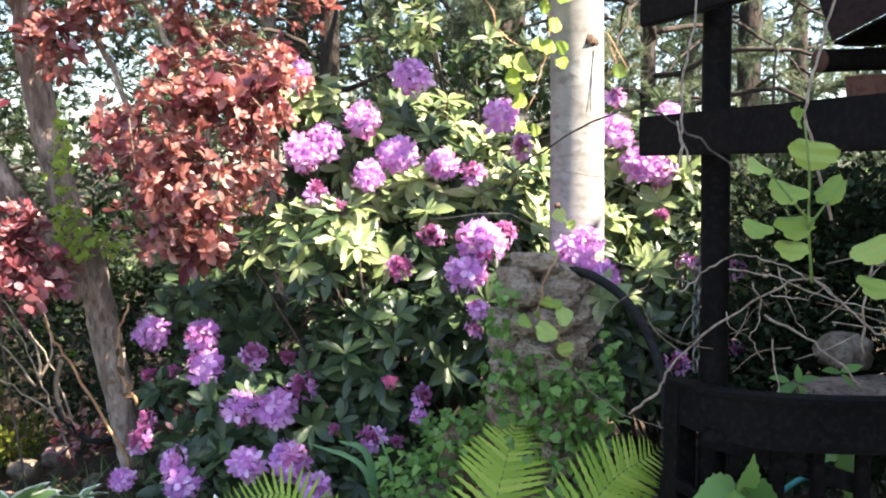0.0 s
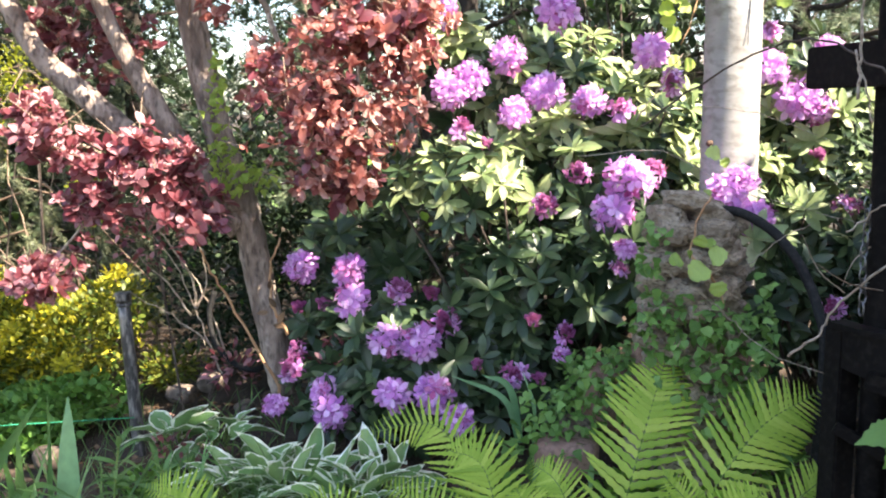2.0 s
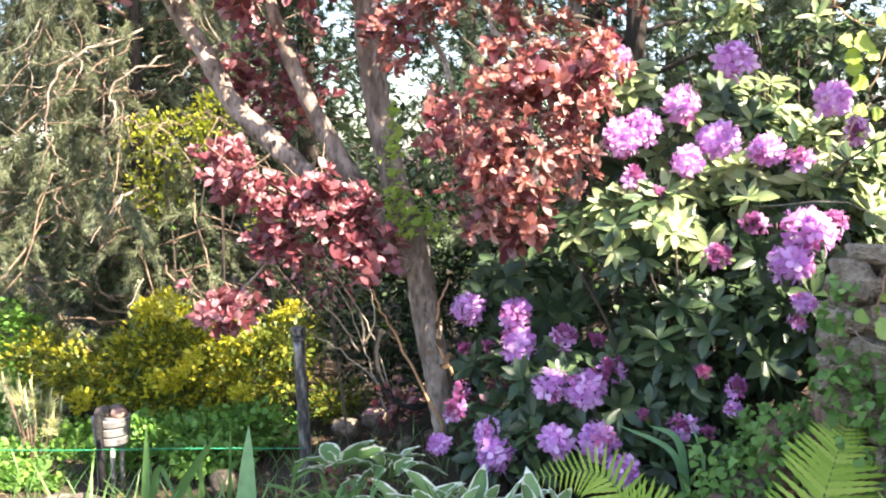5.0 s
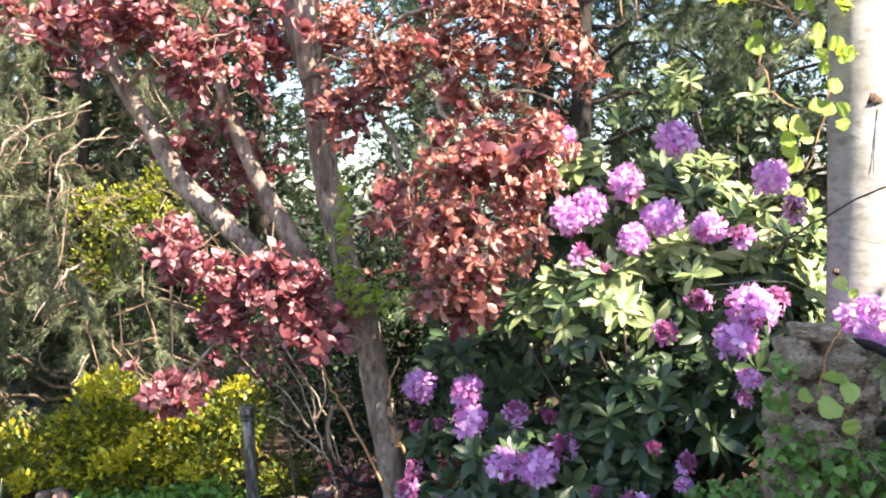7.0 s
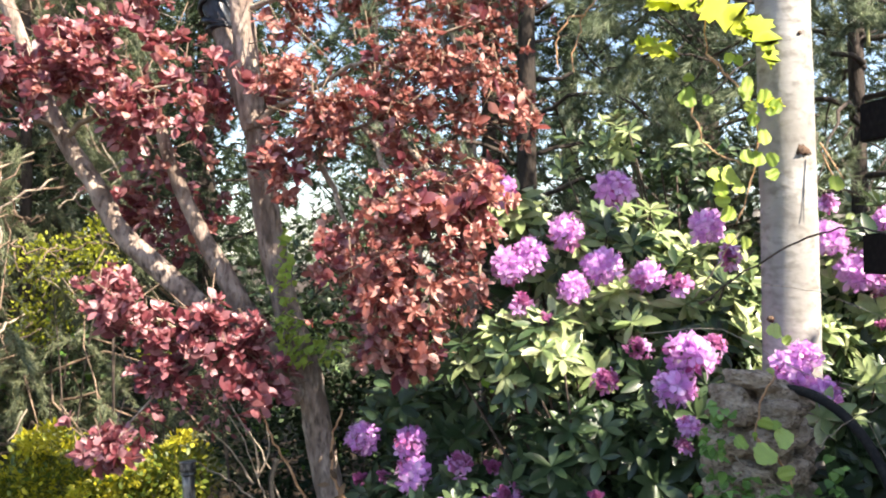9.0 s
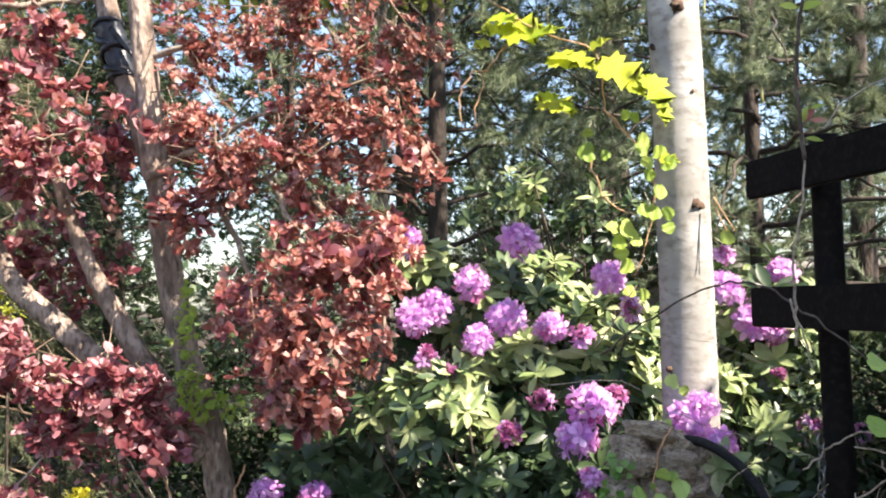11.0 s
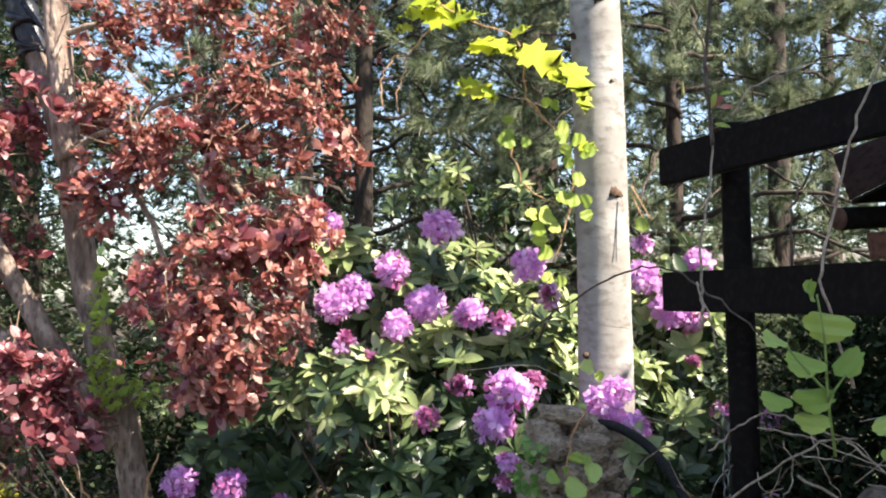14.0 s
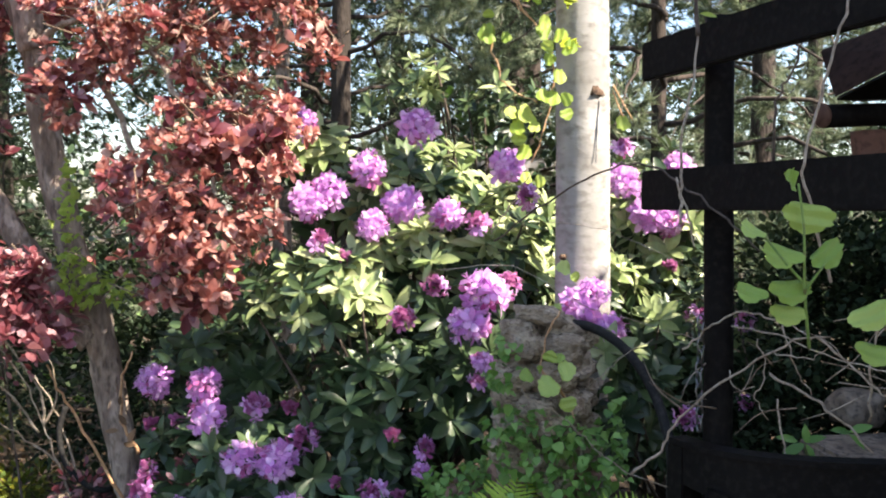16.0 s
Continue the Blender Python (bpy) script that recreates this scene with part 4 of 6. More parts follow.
LINK = solid("link", *tube([(0.009 * math.cos(k), 0, 0.018 * math.sin(k)) for k in np.linspace(0, 2 * np.pi, 11)], 0.0024, 0.0024, 6, 1), CHAIN)
build_chain()

hose = new("garden_hose", solid("garden_hose", *tube([(0.352, 2.860, 1.078), (0.390, 2.820, 1.086), (0.447, 2.800, 1.076), (0.518, 2.760, 1.033), (0.570, 2.720, 0.971), (0.604, 2.680, 0.902), (0.621, 2.620, 0.831), (0.633, 2.580, 0.726), (0.62, 2.56, 0.4), (0.6, 2.55, 0.16)], 0.0145, 0.0145, 14, 6), RUBBER))
tagged(hose, "black rubber hose arching down from a stone stack", "hose")
loop = new("garden_hose", solid("garden_hose", *tube([(-1.667, 4.000, 0.565), (-1.689, 3.980, 0.459), (-1.651, 3.950, 0.331), (-1.549, 3.900, 0.256), (-1.446, 3.880, 0.234), (-1.402, 4.000, 0.255)], 0.013, 0.013, 10, 6), RUBBER))
tagged(loop, "black rubber hose looped behind a tree trunk", "hose")


# ---- climbers, twigs ----
def line_thing(name, label, category, lines, material, r0=0.004, r1=0.002, knees=0.004, partname="stem"):
    t = thing(name, label, category, (0, 0, 0))
    for ln in lines:
        part(partname, solid(partname, *tube(ln, r0 * rng.uniform(0.8, 1.2), r1, 7, 5, 0.06, knees), material), t)
    return t


right_vine = line_thing("climbing_vine", "leafy climbing vine with pale dead stems tangled over a dark shelter", "vine", [
    [(0.51, 2.00, 1.40), (0.51, 2.00, 1.48), (0.51, 2.00, 1.59), (0.53, 2.00, 1.69), (0.54, 2.00, 1.80)],
    [(0.67, 1.60, 1.31), (0.64, 1.60, 1.41), (0.62, 1.60, 1.51), (0.64, 1.60, 1.59), (0.66, 1.60, 1.68), (0.69, 1.60, 1.78), (0.76, 1.60, 1.94)],
    ], TWIG, 0.003, 0.0022, 0.002)
for ln, r in (
    ([(0.14, 3.00, 1.35), (0.20, 2.98, 1.44), (0.27, 2.95, 1.55)], 0.0045), ([(0.15, 2.95, 1.33), (0.30, 2.80, 1.45), (0.42, 2.65, 1.53), (0.47, 2.25, 1.54), (0.51, 2.02, 1.49), (0.58, 1.90, 1.41), (0.63, 1.85, 1.35)], 0.0055),
    ([(-0.04, 2.90, 1.24), (0.20, 2.80, 1.26), (0.37, 2.70, 1.17), (0.58, 2.50, 1.11), (0.69, 2.40, 1.10)], 0.002), ([(0.47, 2.30, 0.78), (0.54, 2.30, 0.84), (0.58, 2.28, 0.92), (0.68, 2.20, 1.04), (0.79, 2.10, 1.14), (0.87, 2.10, 1.15)], 0.006),
    ([(0.59, 2.30, 1.09), (0.64, 2.25, 1.15), (0.69, 2.20, 1.19), (0.75, 2.10, 1.19), (0.81, 2.05, 1.15)], 0.0045), ([(0.68, 2.20, 1.16), (0.77, 2.15, 1.15), (0.86, 2.10, 1.11), (0.96, 2.00, 1.09)], 0.0035),
    ([(0.77, 2.20, 1.05), (0.84, 2.15, 1.01), (0.90, 2.10, 0.96), (0.97, 2.10, 0.89)], 0.006), ([(0.78, 2.15, 1.17), (0.81, 2.15, 1.08), (0.85, 2.15, 1.01)], 0.0035),
    ([(0.84, 2.10, 1.15), (0.92, 2.05, 1.07), (0.97, 2.00, 1.02)], 0.005), ([(0.74, 2.20, 1.13), (0.76, 2.20, 1.05), (0.74, 2.20, 0.99), (0.77, 2.20, 0.94)], 0.003),
    ([(0.42, 2.70, 0.92), (0.50, 2.65, 1.01), (0.57, 2.55, 1.08)], 0.003), ([(0.22, 2.65, 0.92), (0.35, 2.62, 0.83), (0.48, 2.60, 0.72), (0.63, 2.50, 0.68)], 0.004),
    ([(0.31, 2.90, 1.39), (0.48, 2.85, 1.37), (0.66, 2.60, 1.28)], 0.0018), ([(0.50, 2.00, 1.50), (0.53, 2.00, 1.40), (0.54, 2.00, 1.35)], 0.004),
    ([(0.47, 2.70, 1.84), (0.51, 2.70, 1.76), (0.55, 2.68, 1.68)], 0.0025), ([(0.76, 2.15, 1.11), (0.82, 2.12, 1.10), (0.87, 2.10, 1.13)], 0.003),
    ([(0.58, 2.00, 1.86), (0.64, 2.00, 1.93), (0.90, 2.40, 2.07), (1.09, 2.45, 2.11)], 0.004), ([(0.79, 2.20, 0.99), (0.81, 2.20, 0.88), (0.83, 2.20, 0.83)], 0.004),
    ([(0.69, 1.95, 1.49), (0.68, 1.92, 1.63), (0.70, 1.90, 1.71), (0.73, 1.85, 1.80)], 0.0055), ([(0.96, 2.10, 0.96), (0.94, 2.05, 1.07), (0.93, 2.00, 1.19)], 0.006),
):
    part("stem", solid("stem", *tube(ln, r * 0.6, r * 0.36, 7, 5, 0.08, 0.003), TWIG if r != 0.0055 else TWIG_DARK), right_vine)
part("stem", solid("stem", *tube([(0.54, 2.00, 1.795), (0.53, 2.00, 1.90), (0.528, 2.00, 1.97), (0.54, 2.00, 2.11), (0.57, 2.00, 2.26)], 0.0045, 0.0035, 8, 6, 0.08, 0.002), TWIG_DARK), right_vine, "red-brown living stem")
# dead side shoots, thin and nearly straight
for k in range(22):
    a = np.array((0.67, 2.25, 1.00)) * (1 - k % 9 / 8) + np.array((1.00, 2.10, 1.14)) * (k % 9 / 8) + rng.normal(0, 0.06, 3)
    tilt = rng.uniform(-0.9, 1.3)
    d = np.array((math.cos(tilt) * rng.choice((-1, 1)), rng.normal(0, 0.2), math.sin(tilt))) * rng.uniform(0.07, 0.2)
    part("stem", solid("stem", *tube([a, a + d * 0.5 + rng.normal(0, 0.012, 3), a + d], rng.uniform(0.0012, 0.0022), 0.0007, 5, 4, 0.05), TWIG if k % 3 else TWIG_BROWN), right_vine)


def leaves_at(parent, raw, mesh_name, material, spots, toward=(0, -1, 0.1), lean=0.25):
    """Single leaves, each an object: (place, length, tilt in the picture's plane in degrees)."""
    me = solid(mesh_name, *raw, material)
    for at, size, tilt in spots:
        a = radians(tilt)
        y = Vector((math.sin(a), -lean + rng.normal(0, 0.2), math.cos(a))).normalized()
        z = Vector(toward) + Vector((rng.normal(0, 0.25), 0, 0.35 + rng.normal(0, 0.2)))
        x = y.cross(z).normalized()
        z = x.cross(y)
        m = np.array(Matrix((x, y, z)).transposed())
        part("leaf", me, parent, m=matrix(m, np.array(at) - np.array(y) * size * 0.45, size))


VINE_RAW = lobed(VINE_EDGE, 1.0, 0.2, 0.14)
VINE_RAW[0][:, 2] += 0.06 * np.sin(VINE_RAW[0][:, 1] * 14) * np.abs(VINE_RAW[0][:, 0]) * 2      # puckered between the veins
BROAD_VINE = (VINE_RAW[0] * np.array((1.1, 0.84, 1.15)), VINE_RAW[1])
leaves_at(right_vine, BROAD_VINE, "leaf", VINE, [
    ((0.557, 1.41, 1.412), 0.056, 190), ((0.523, 1.42, 1.357), 0.047, 225), ((0.540, 1.42, 1.303), 0.05, 170), ((0.539, 1.43, 1.268), 0.04, 188), ((0.479, 1.42, 1.302), 0.037, 225),
    ((0.598, 1.42, 1.359), 0.045, 130), ((0.531, 1.41, 1.479), 0.034, 320), ((0.477, 1.42, 1.398), 0.032, 250), ((0.660, 1.41, 1.268), 0.05, 160), ((0.667, 1.42, 1.211), 0.045, 200),
], (0, -0.75, 0.45), 0.5)
for ln in ([(0.58, 1.45, 1.22), (0.56, 1.42, 1.31), (0.55, 1.40, 1.40), (0.54, 1.40, 1.47)], [(0.56, 1.42, 1.32), (0.53, 1.41, 1.35), (0.50, 1.42, 1.39)], [(0.56, 1.42, 1.31), (0.58, 1.40, 1.35)]):
    part("stem", solid("stem", *tube(ln, 0.0026, 0.0016, 7, 5), GREEN_STEM), right_vine, "fresh green shoot")

low_leaves = thing("broadleaf_seedlings", "bright green young leaves growing inside the dark shelter", "plant", (0, 0, 0))
LANCE = leaf(1.0, 0.42, 0.45, 0.18, 0.15, 6)
leaves_at(low_leaves, LANCE, "leaf", IVY, [
    ((0.885, 2.39, 0.850), 0.06, -72), ((0.892, 2.37, 0.828), 0.065, -115), ((0.925, 2.38, 0.862), 0.05, -10), ((0.945, 2.38, 0.852), 0.055, 65), ((0.93, 2.36, 0.825), 0.045, 150),
    ((1.02, 2.39, 0.872), 0.06, -75), ((1.065, 2.39, 0.878), 0.06, 70), ((1.05, 2.37, 0.852), 0.05, 130),
], (0.1, -0.8, 0.5))
TOOTHED = ((0.02, 0.0), (0.16, 0.0), (0.26, 0.1), (0.24, 0.18), (0.34, 0.24), (0.3, 0.34), (0.36, 0.42), (0.29, 0.5), (0.31, 0.6), (0.21, 0.68), (0.2, 0.78), (0.1, 0.86), (0.01, 1.05))
leaves_at(low_leaves, lobed(TOOTHED, 1.0, 0.25, 0.3), "leaf", IVY, [
    ((0.64, 2.10, 0.66), 0.1, -95), ((0.70, 2.07, 0.69), 0.09, 20), ((0.70, 2.08, 0.64), 0.09, 165), ((0.735, 2.08, 0.66), 0.1, 110), ((0.66, 2.06, 0.63), 0.08, -140), ((1.06, 2.35, 0.61), 0.13, 175), ((1.07, 2.40, 0.67), 0.1, 100), ((1.02, 2.38, 0.66), 0.09, -100), ((0.85, 2.30, 0.70), 0.08, 60),
], (0.1, -0.8, 0.5), 0.45)
part("stem", solid("stem", *tube([(1.01, 2.36, 0.72), (0.95, 2.38, 0.78), (0.916, 2.39, 0.84)], 0.003, 0.002, 6, 4), GREEN_STEM), low_leaves)
for a, b in (((0.86, 2.02, 0.05), (0.67, 2.08, 0.67)), ((1.0, 2.3, 0.1), (1.06, 2.38, 0.66))):
    part("stem", solid("stem", *tube([a, b], 0.004, 0.0025, 6, 5, 0, 0.004), GREEN_STEM), low_leaves)


# ---- vine and ivy on the pillar ----
pillar_vine = line_thing("grape_vine", "young vine with yellow-green leaves trailing over the stones", "vine", [
    [(0.33, 2.68, 1.14), (0.29, 2.66, 1.07), (0.28, 2.66, 0.97), (0.29, 2.64, 0.93)], [(0.28, 2.66, 0.97), (0.34, 2.64, 0.91), (0.37, 2.64, 0.84)],
], TWIG_TAN, 0.004, 0.002)
leaves_at(pillar_vine, VINE_RAW, "leaf", VINE, [
    ((0.35, 2.62, 0.98), 0.051, 60), ((0.29, 2.61, 0.93), 0.058, -130), ((0.23, 2.63, 0.96), 0.039, -100), ((0.35, 2.62, 0.88), 0.043, 165), ((0.30, 2.63, 1.02), 0.035, 20), ((0.33, 2.64, 1.01), 0.031, 70), ((0.27, 2.64, 0.98), 0.023, -30),
    ((0.36, 2.90, 1.25), 0.047, -80), ((0.40, 2.90, 1.22), 0.031, 150), ((0.34, 2.80, 1.14), 0.023, 40),
], (0.2, -0.8, 0.45))


def ivy(label, patches, density, size, material, limit=220):
    """Lobed leaves shingled over a surface patch: (place, half width, half height, half depth)."""
    t = thing("ivy", label, "ivy", (0, 0, 0))
    raw = [lobed(IVY_EDGE, 1.0, 0.14, 0.2), lobed(HEART, 0.9, 0.14, 0.2)]
    meshes = [solid("leaf", *r, material) for r in raw]
    places = []
    for (x, y, z), a, c, b in patches:
        for _ in range(max(4, int(density * a * c * 4))):
            u, w = rng.uniform(-1, 1, 2)
            if u * u + w * w > 1.1:
                continue
            p = (x + a * u, y + b * rng.uniform(-1, 1), z + c * w)
            d = (rng.normal(0, 0.7), -0.5 + rng.normal(0, 0.3), -0.5 + rng.normal(0, 0.5))
            places.append((turn(d, rng.normal(0, 0.4)), p, size * rng.uniform(0.6, 1.3), int(rng.integers(0, 2))))
    put_pieces(t, "leaf", meshes, places, limit, "leaves", material, raw)
    return t


ivy("dark green ivy climbing a stone stack", [
    ((0.17, 2.66, 0.97), 0.04, 0.07, 0.03), ((0.14, 2.68, 0.80), 0.04, 0.06, 0.03), ((0.24, 2.64, 0.84), 0.06, 0.04, 0.03), ((0.50, 2.68, 0.87), 0.03, 0.06, 0.03),
    ((0.29, 2.64, 0.76), 0.13, 0.1, 0.05), ((0.40, 2.64, 0.71), 0.12, 0.12, 0.05), ((0.16, 2.66, 0.91), 0.03, 0.06, 0.03), ((0.19, 2.66, 1.04), 0.035, 0.04, 0.02), ((0.36, 2.66, 0.57), 0.18, 0.12, 0.06), ((0.19, 2.68, 0.73), 0.07, 0.07, 0.03), ((0.48, 2.68, 0.75), 0.05, 0.08, 0.03),
], 2300, 0.03, IVY)
ivy("bright green ivy spreading over rocks on the ground", [
    ((-0.09, 2.85, 0.43), 0.13, 0.1, 0.1), ((-0.15, 2.80, 0.33), 0.14, 0.08, 0.1), ((0.10, 2.85, 0.59), 0.12, 0.08, 0.08), ((0.01, 2.95, 0.55), 0.1, 0.08, 0.06), ((0.12, 2.80, 0.53), 0.15, 0.1, 0.1), ((-0.04, 2.85, 0.46), 0.1, 0.08, 0.1), ((0.13, 2.85, 0.62), 0.08, 0.05, 0.05),
], 3000, 0.029, IVY)
ivy("sunlit pale ivy wrapped round a tree trunk", [
    ((-1.38, 3.36, 1.39), 0.04, 0.16, 0.05), ((-1.36, 3.38, 1.17), 0.045, 0.12, 0.05), ((-1.38, 3.36, 1.54), 0.03, 0.06, 0.03), ((-1.34, 3.40, 1.16), 0.07, 0.1, 0.05), ((-1.24, 3.45, 1.12), 0.06, 0.08, 0.04),
], 2600, 0.03, IVY_LIGHT)


# ---- maple sprig and hanging vine before the birch ----
maple = line_thing("maple_sapling", "thin maple sprig with sunlit yellow-green lobed leaves", "sapling", [
    [(-0.61, 3.15, 2.92), (-0.40, 3.12, 2.76), (-0.20, 3.10, 2.56), (-0.03, 3.08, 2.42), (0.16, 3.06, 2.33), (0.19, 3.05, 2.13), (0.26, 3.05, 2.05)],
    [(0.19, 3.05, 2.13), (0.32, 3.04, 1.97), (0.34, 3.03, 1.83), (0.32, 3.03, 1.72), (0.27, 3.02, 1.58)],
    [(0.13, 3.06, 2.02), (0.15, 3.05, 1.92), (0.20, 3.05, 1.82), (0.29, 3.04, 1.77)],
    [(-0.20, 3.10, 2.56), (-0.30, 3.10, 2.62), (-0.38, 3.12, 2.70)],
    [(-0.10, 3.08, 2.47), (-0.13, 3.08, 2.38), (-0.20, 3.08, 2.29), (-0.24, 3.08, 2.18), (-0.24, 3.08, 2.10)],
    [(-0.20, 3.08, 2.29), (-0.26, 3.08, 2.28), (-0.295, 3.08, 2.2), (-0.29, 3.08, 2.11)],
], TWIG_TAN, 0.004, 0.002)
leaves_at(maple, lobed(MAPLE_EDGE, 1.0, 0.1, 0.15), "leaf", MAPLE, [
    ((0.25, 3.02, 2.25), 0.175, 115), ((0.36, 3.02, 2.18), 0.135, 155), ((0.08, 3.05, 2.32), 0.13, 100), ((-0.07, 3.06, 2.42), 0.16, 85), ((0.03, 3.05, 2.16), 0.125, 105), ((-0.14, 3.10, 2.69), 0.11, 20),
    ((0.17, 3.05, 2.36), 0.07, 60), ((-0.39, 3.12, 2.70), 0.11, -80), ((-0.28, 3.12, 2.69), 0.11, 40), ((-0.20, 3.10, 2.57), 0.08, 120), ((-0.02, 3.12, 2.64), 0.1, 90), ((-0.30, 3.12, 2.80), 0.12, 0), ((0.38, 3.02, 2.11), 0.07, 170), ((0.39, 3.02, 1.96), 0.06, 100),
    ((-0.10, 3.08, 2.45), 0.1, -60), ((-0.14, 3.05, 2.46), 0.1, 100), ((-0.01, 3.02, 2.40), 0.12, 70), ((0.06, 3.04, 2.30), 0.12, 95), ((0.12, 3.00, 2.29), 0.1, 120), ((-0.18, 3.07, 2.43), 0.09, -90), ((-0.22, 3.07, 2.38), 0.06, -100),
    ((-0.44, 3.10, 2.71), 0.1, -100), ((-0.34, 3.10, 2.73), 0.12, 80), ((-0.24, 3.08, 2.62), 0.1, -70), ((-0.36, 3.10, 2.64), 0.09, -110), ((-0.12, 3.08, 2.63), 0.12, 100), ((-0.19, 3.10, 2.73), 0.11, 60), ((0.28, 2.99, 2.19), 0.09, 120), ((-0.01, 3.03, 2.18), 0.07, -90), ((0.07, 3.03, 2.14), 0.06, 150),
], (0.3, -0.75, 0.5))
leaves_at(maple, VINE_RAW, "leaf", IVY_LIGHT, [
    ((0.34, 3.00, 1.78), 0.05, 100), ((0.30, 3.00, 1.79), 0.045, -90), ((0.38, 3.00, 1.73), 0.04, 150), ((0.25, 3.02, 1.73), 0.06, -110), ((0.22, 3.02, 1.69), 0.05, -100), ((0.36, 3.00, 1.98), 0.05, 80), ((0.13, 3.04, 2.06), 0.03, 0), ((0.12, 3.03, 1.99), 0.06, -90), ((0.26, 3.03, 2.11), 0.04, 80), ((0.33, 3.02, 1.91), 0.04, 70),
    ((0.30, 3.02, 2.00), 0.05, -60), ((0.36, 3.00, 1.85), 0.045, 90), ((0.39, 3.00, 1.94), 0.05, 100), ((0.32, 3.00, 1.95), 0.04, 30), ((0.28, 3.02, 2.10), 0.035, -80), ((0.20, 3.02, 1.74), 0.045, -70), ((0.23, 3.02, 1.65), 0.04, 180), ((0.28, 3.00, 1.69), 0.04, 110), ((0.31, 3.00, 2.02), 0.04, 100), ((0.38, 2.98, 1.78), 0.04, 60), ((0.19, 3.03, 1.98), 0.035, 80), ((0.30, 3.00, 1.52), 0.035, 80), ((0.25, 3.02, 1.53), 0.04, -90), ((0.25, 3.02, 1.61), 0.05, 100), ((0.52, 2.75, 1.68), 0.045, 90),
])
leaves_at(maple, LANCE, "leaf", IVY_LIGHT, [
    ((0.56, 2.00, 2.13), 0.05, 80), ((0.52, 2.00, 2.13), 0.04, -80), ((0.56, 2.00, 1.84), 0.035, 100), ((0.57, 2.00, 1.91), 0.03, 70), ((0.54, 2.00, 1.89), 0.04, 20),
])


# ---- ferns, hostas, sword leaves ----
def pinna_raw():
    """One fern leaflet, toothed on both sides, along +y, one unit long."""
    n = 11
    left, right = [], []
    for i in range(n):
        u = i / (n - 1)
        w = 0.082 * (1 - u) ** 0.5 + 0.006
        w *= 1.0 if i % 2 == 0 else 0.66
        left.append((-w, u, -0.12 * u * u))
        right.append((w, u, -0.12 * u * u))
    mid = [(0, i / (n - 1), -0.12 * (i / (n - 1)) ** 2 + 0.02) for i in range(n)]
    v = left + mid + right
    f = [(k * n + i, k * n + i + 1, (k + 1) * n + i + 1, (k + 1) * n + i) for k in range(2) for i in range(n - 1)]
    return np.array(v), f


PINNA = pinna_raw()


def frond(parent, base, mid, tip, width, face=(0, -1, 0.35), pairs=31):
    """A frond along a bent midrib with leaflets that shorten towards the tip."""
    c = curve_points([base, mid, tip], pairs)
    c = c[np.linspace(0, len(c) - 1, pairs + 1).astype(int)]
    d = np.gradient(c, axis=0)
    d /= np.linalg.norm(d, axis=1)[:, None]
    pieces = []
    for i in range(4, pairs + 1):
        u = i / pairs
        ln = width / 2 * (math.sin(math.pi * min(1, 0.18 + 0.82 * u) ** 0.9) ** 0.75 if u < 0.98 else 0.12) * (1.0 + rng.normal(0, 0.04))
        ln = max(ln, 0.008)
        side = np.cross(d[i], face)
        side /= np.linalg.norm(side)
        up = np.cross(side, d[i])
        for s in (-1, 1):
            y = side * s * 0.9 + d[i] * 0.42 + rng.normal(0, 0.04, 3)
            y /= np.linalg.norm(y)
            x = np.cross(y, up)
            x /= np.linalg.norm(x)
            z = np.cross(x, y)
            pieces.append((np.stack([x, y, z], 1), c[i], ln))
    fr = part("frond", solid("frond", *tube(c[::3], 0.0035, 0.001, 5, 2), GREEN_STEM), parent)
    for rot, at, size in pieces:
        part("leaflet", PINNA_MESH, fr, m=matrix(rot, at, size))


PINNA_MESH = solid("leaflet", *PINNA, FERN)


def fern(label, at, fronds):
    t = thing("fern", label, "fern", (0, 0, 0), "ferns in the foreground")
    for base, mid, tip, w in fronds:
        frond(t, base, mid, tip, w)


fern("tall light green fern with an upright frond and arching side fronds", None, [
    ((0.03, 2.42, 0.03), (0.155, 2.58, 0.47), (0.223, 2.68, 0.675), 0.32),
    ((0.05, 2.42, 0.03), (0.26, 2.41, 0.29), (0.19, 2.42, 0.42), 0.17),
    ((0.02, 2.40, 0.03), (-0.07, 2.45, 0.33), (-0.16, 2.50, 0.40), 0.17),
    ((0.04, 2.40, 0.03), (0.08, 2.36, 0.24), (0.11, 2.32, 0.33), 0.2),
])
fern("broad light green fern leaning towards a dark timber rail", None, [
    ((0.16, 2.38, 0.06), (0.42, 2.50, 0.48), (0.615, 2.55, 0.62), 0.3),
    ((0.18, 2.38, 0.06), (0.36, 2.38, 0.31), (0.45, 2.37, 0.40), 0.2),
    ((0.20, 2.38, 0.06), (0.54, 2.42, 0.36), (0.63, 2.43, 0.44), 0.18),
    ((0.14, 2.38, 0.06), (0.24, 2.34, 0.24), (0.28, 2.30, 0.32), 0.18),
])
fern("arching yellow-green fern under flower heads", None, [
    ((-0.25, 2.42, -0.02), (-0.41, 2.60, 0.43), (-0.69, 2.70, 0.39), 0.22),
    ((-0.22, 2.40, -0.02), (-0.28, 2.45, 0.37), (-0.41, 2.50, 0.43), 0.24),
    ((-0.24, 2.40, -0.02), (-0.40, 2.44, 0.24), (-0.60, 2.50, 0.32), 0.2),
    ((-0.22, 2.38, -0.02), (-0.17, 2.40, 0.26), (-0.20, 2.42, 0.36), 0.2),
    ((-0.23, 2.36, -0.02), (-0.30, 2.34, 0.2), (-0.42, 2.32, 0.26), 0.2),
])
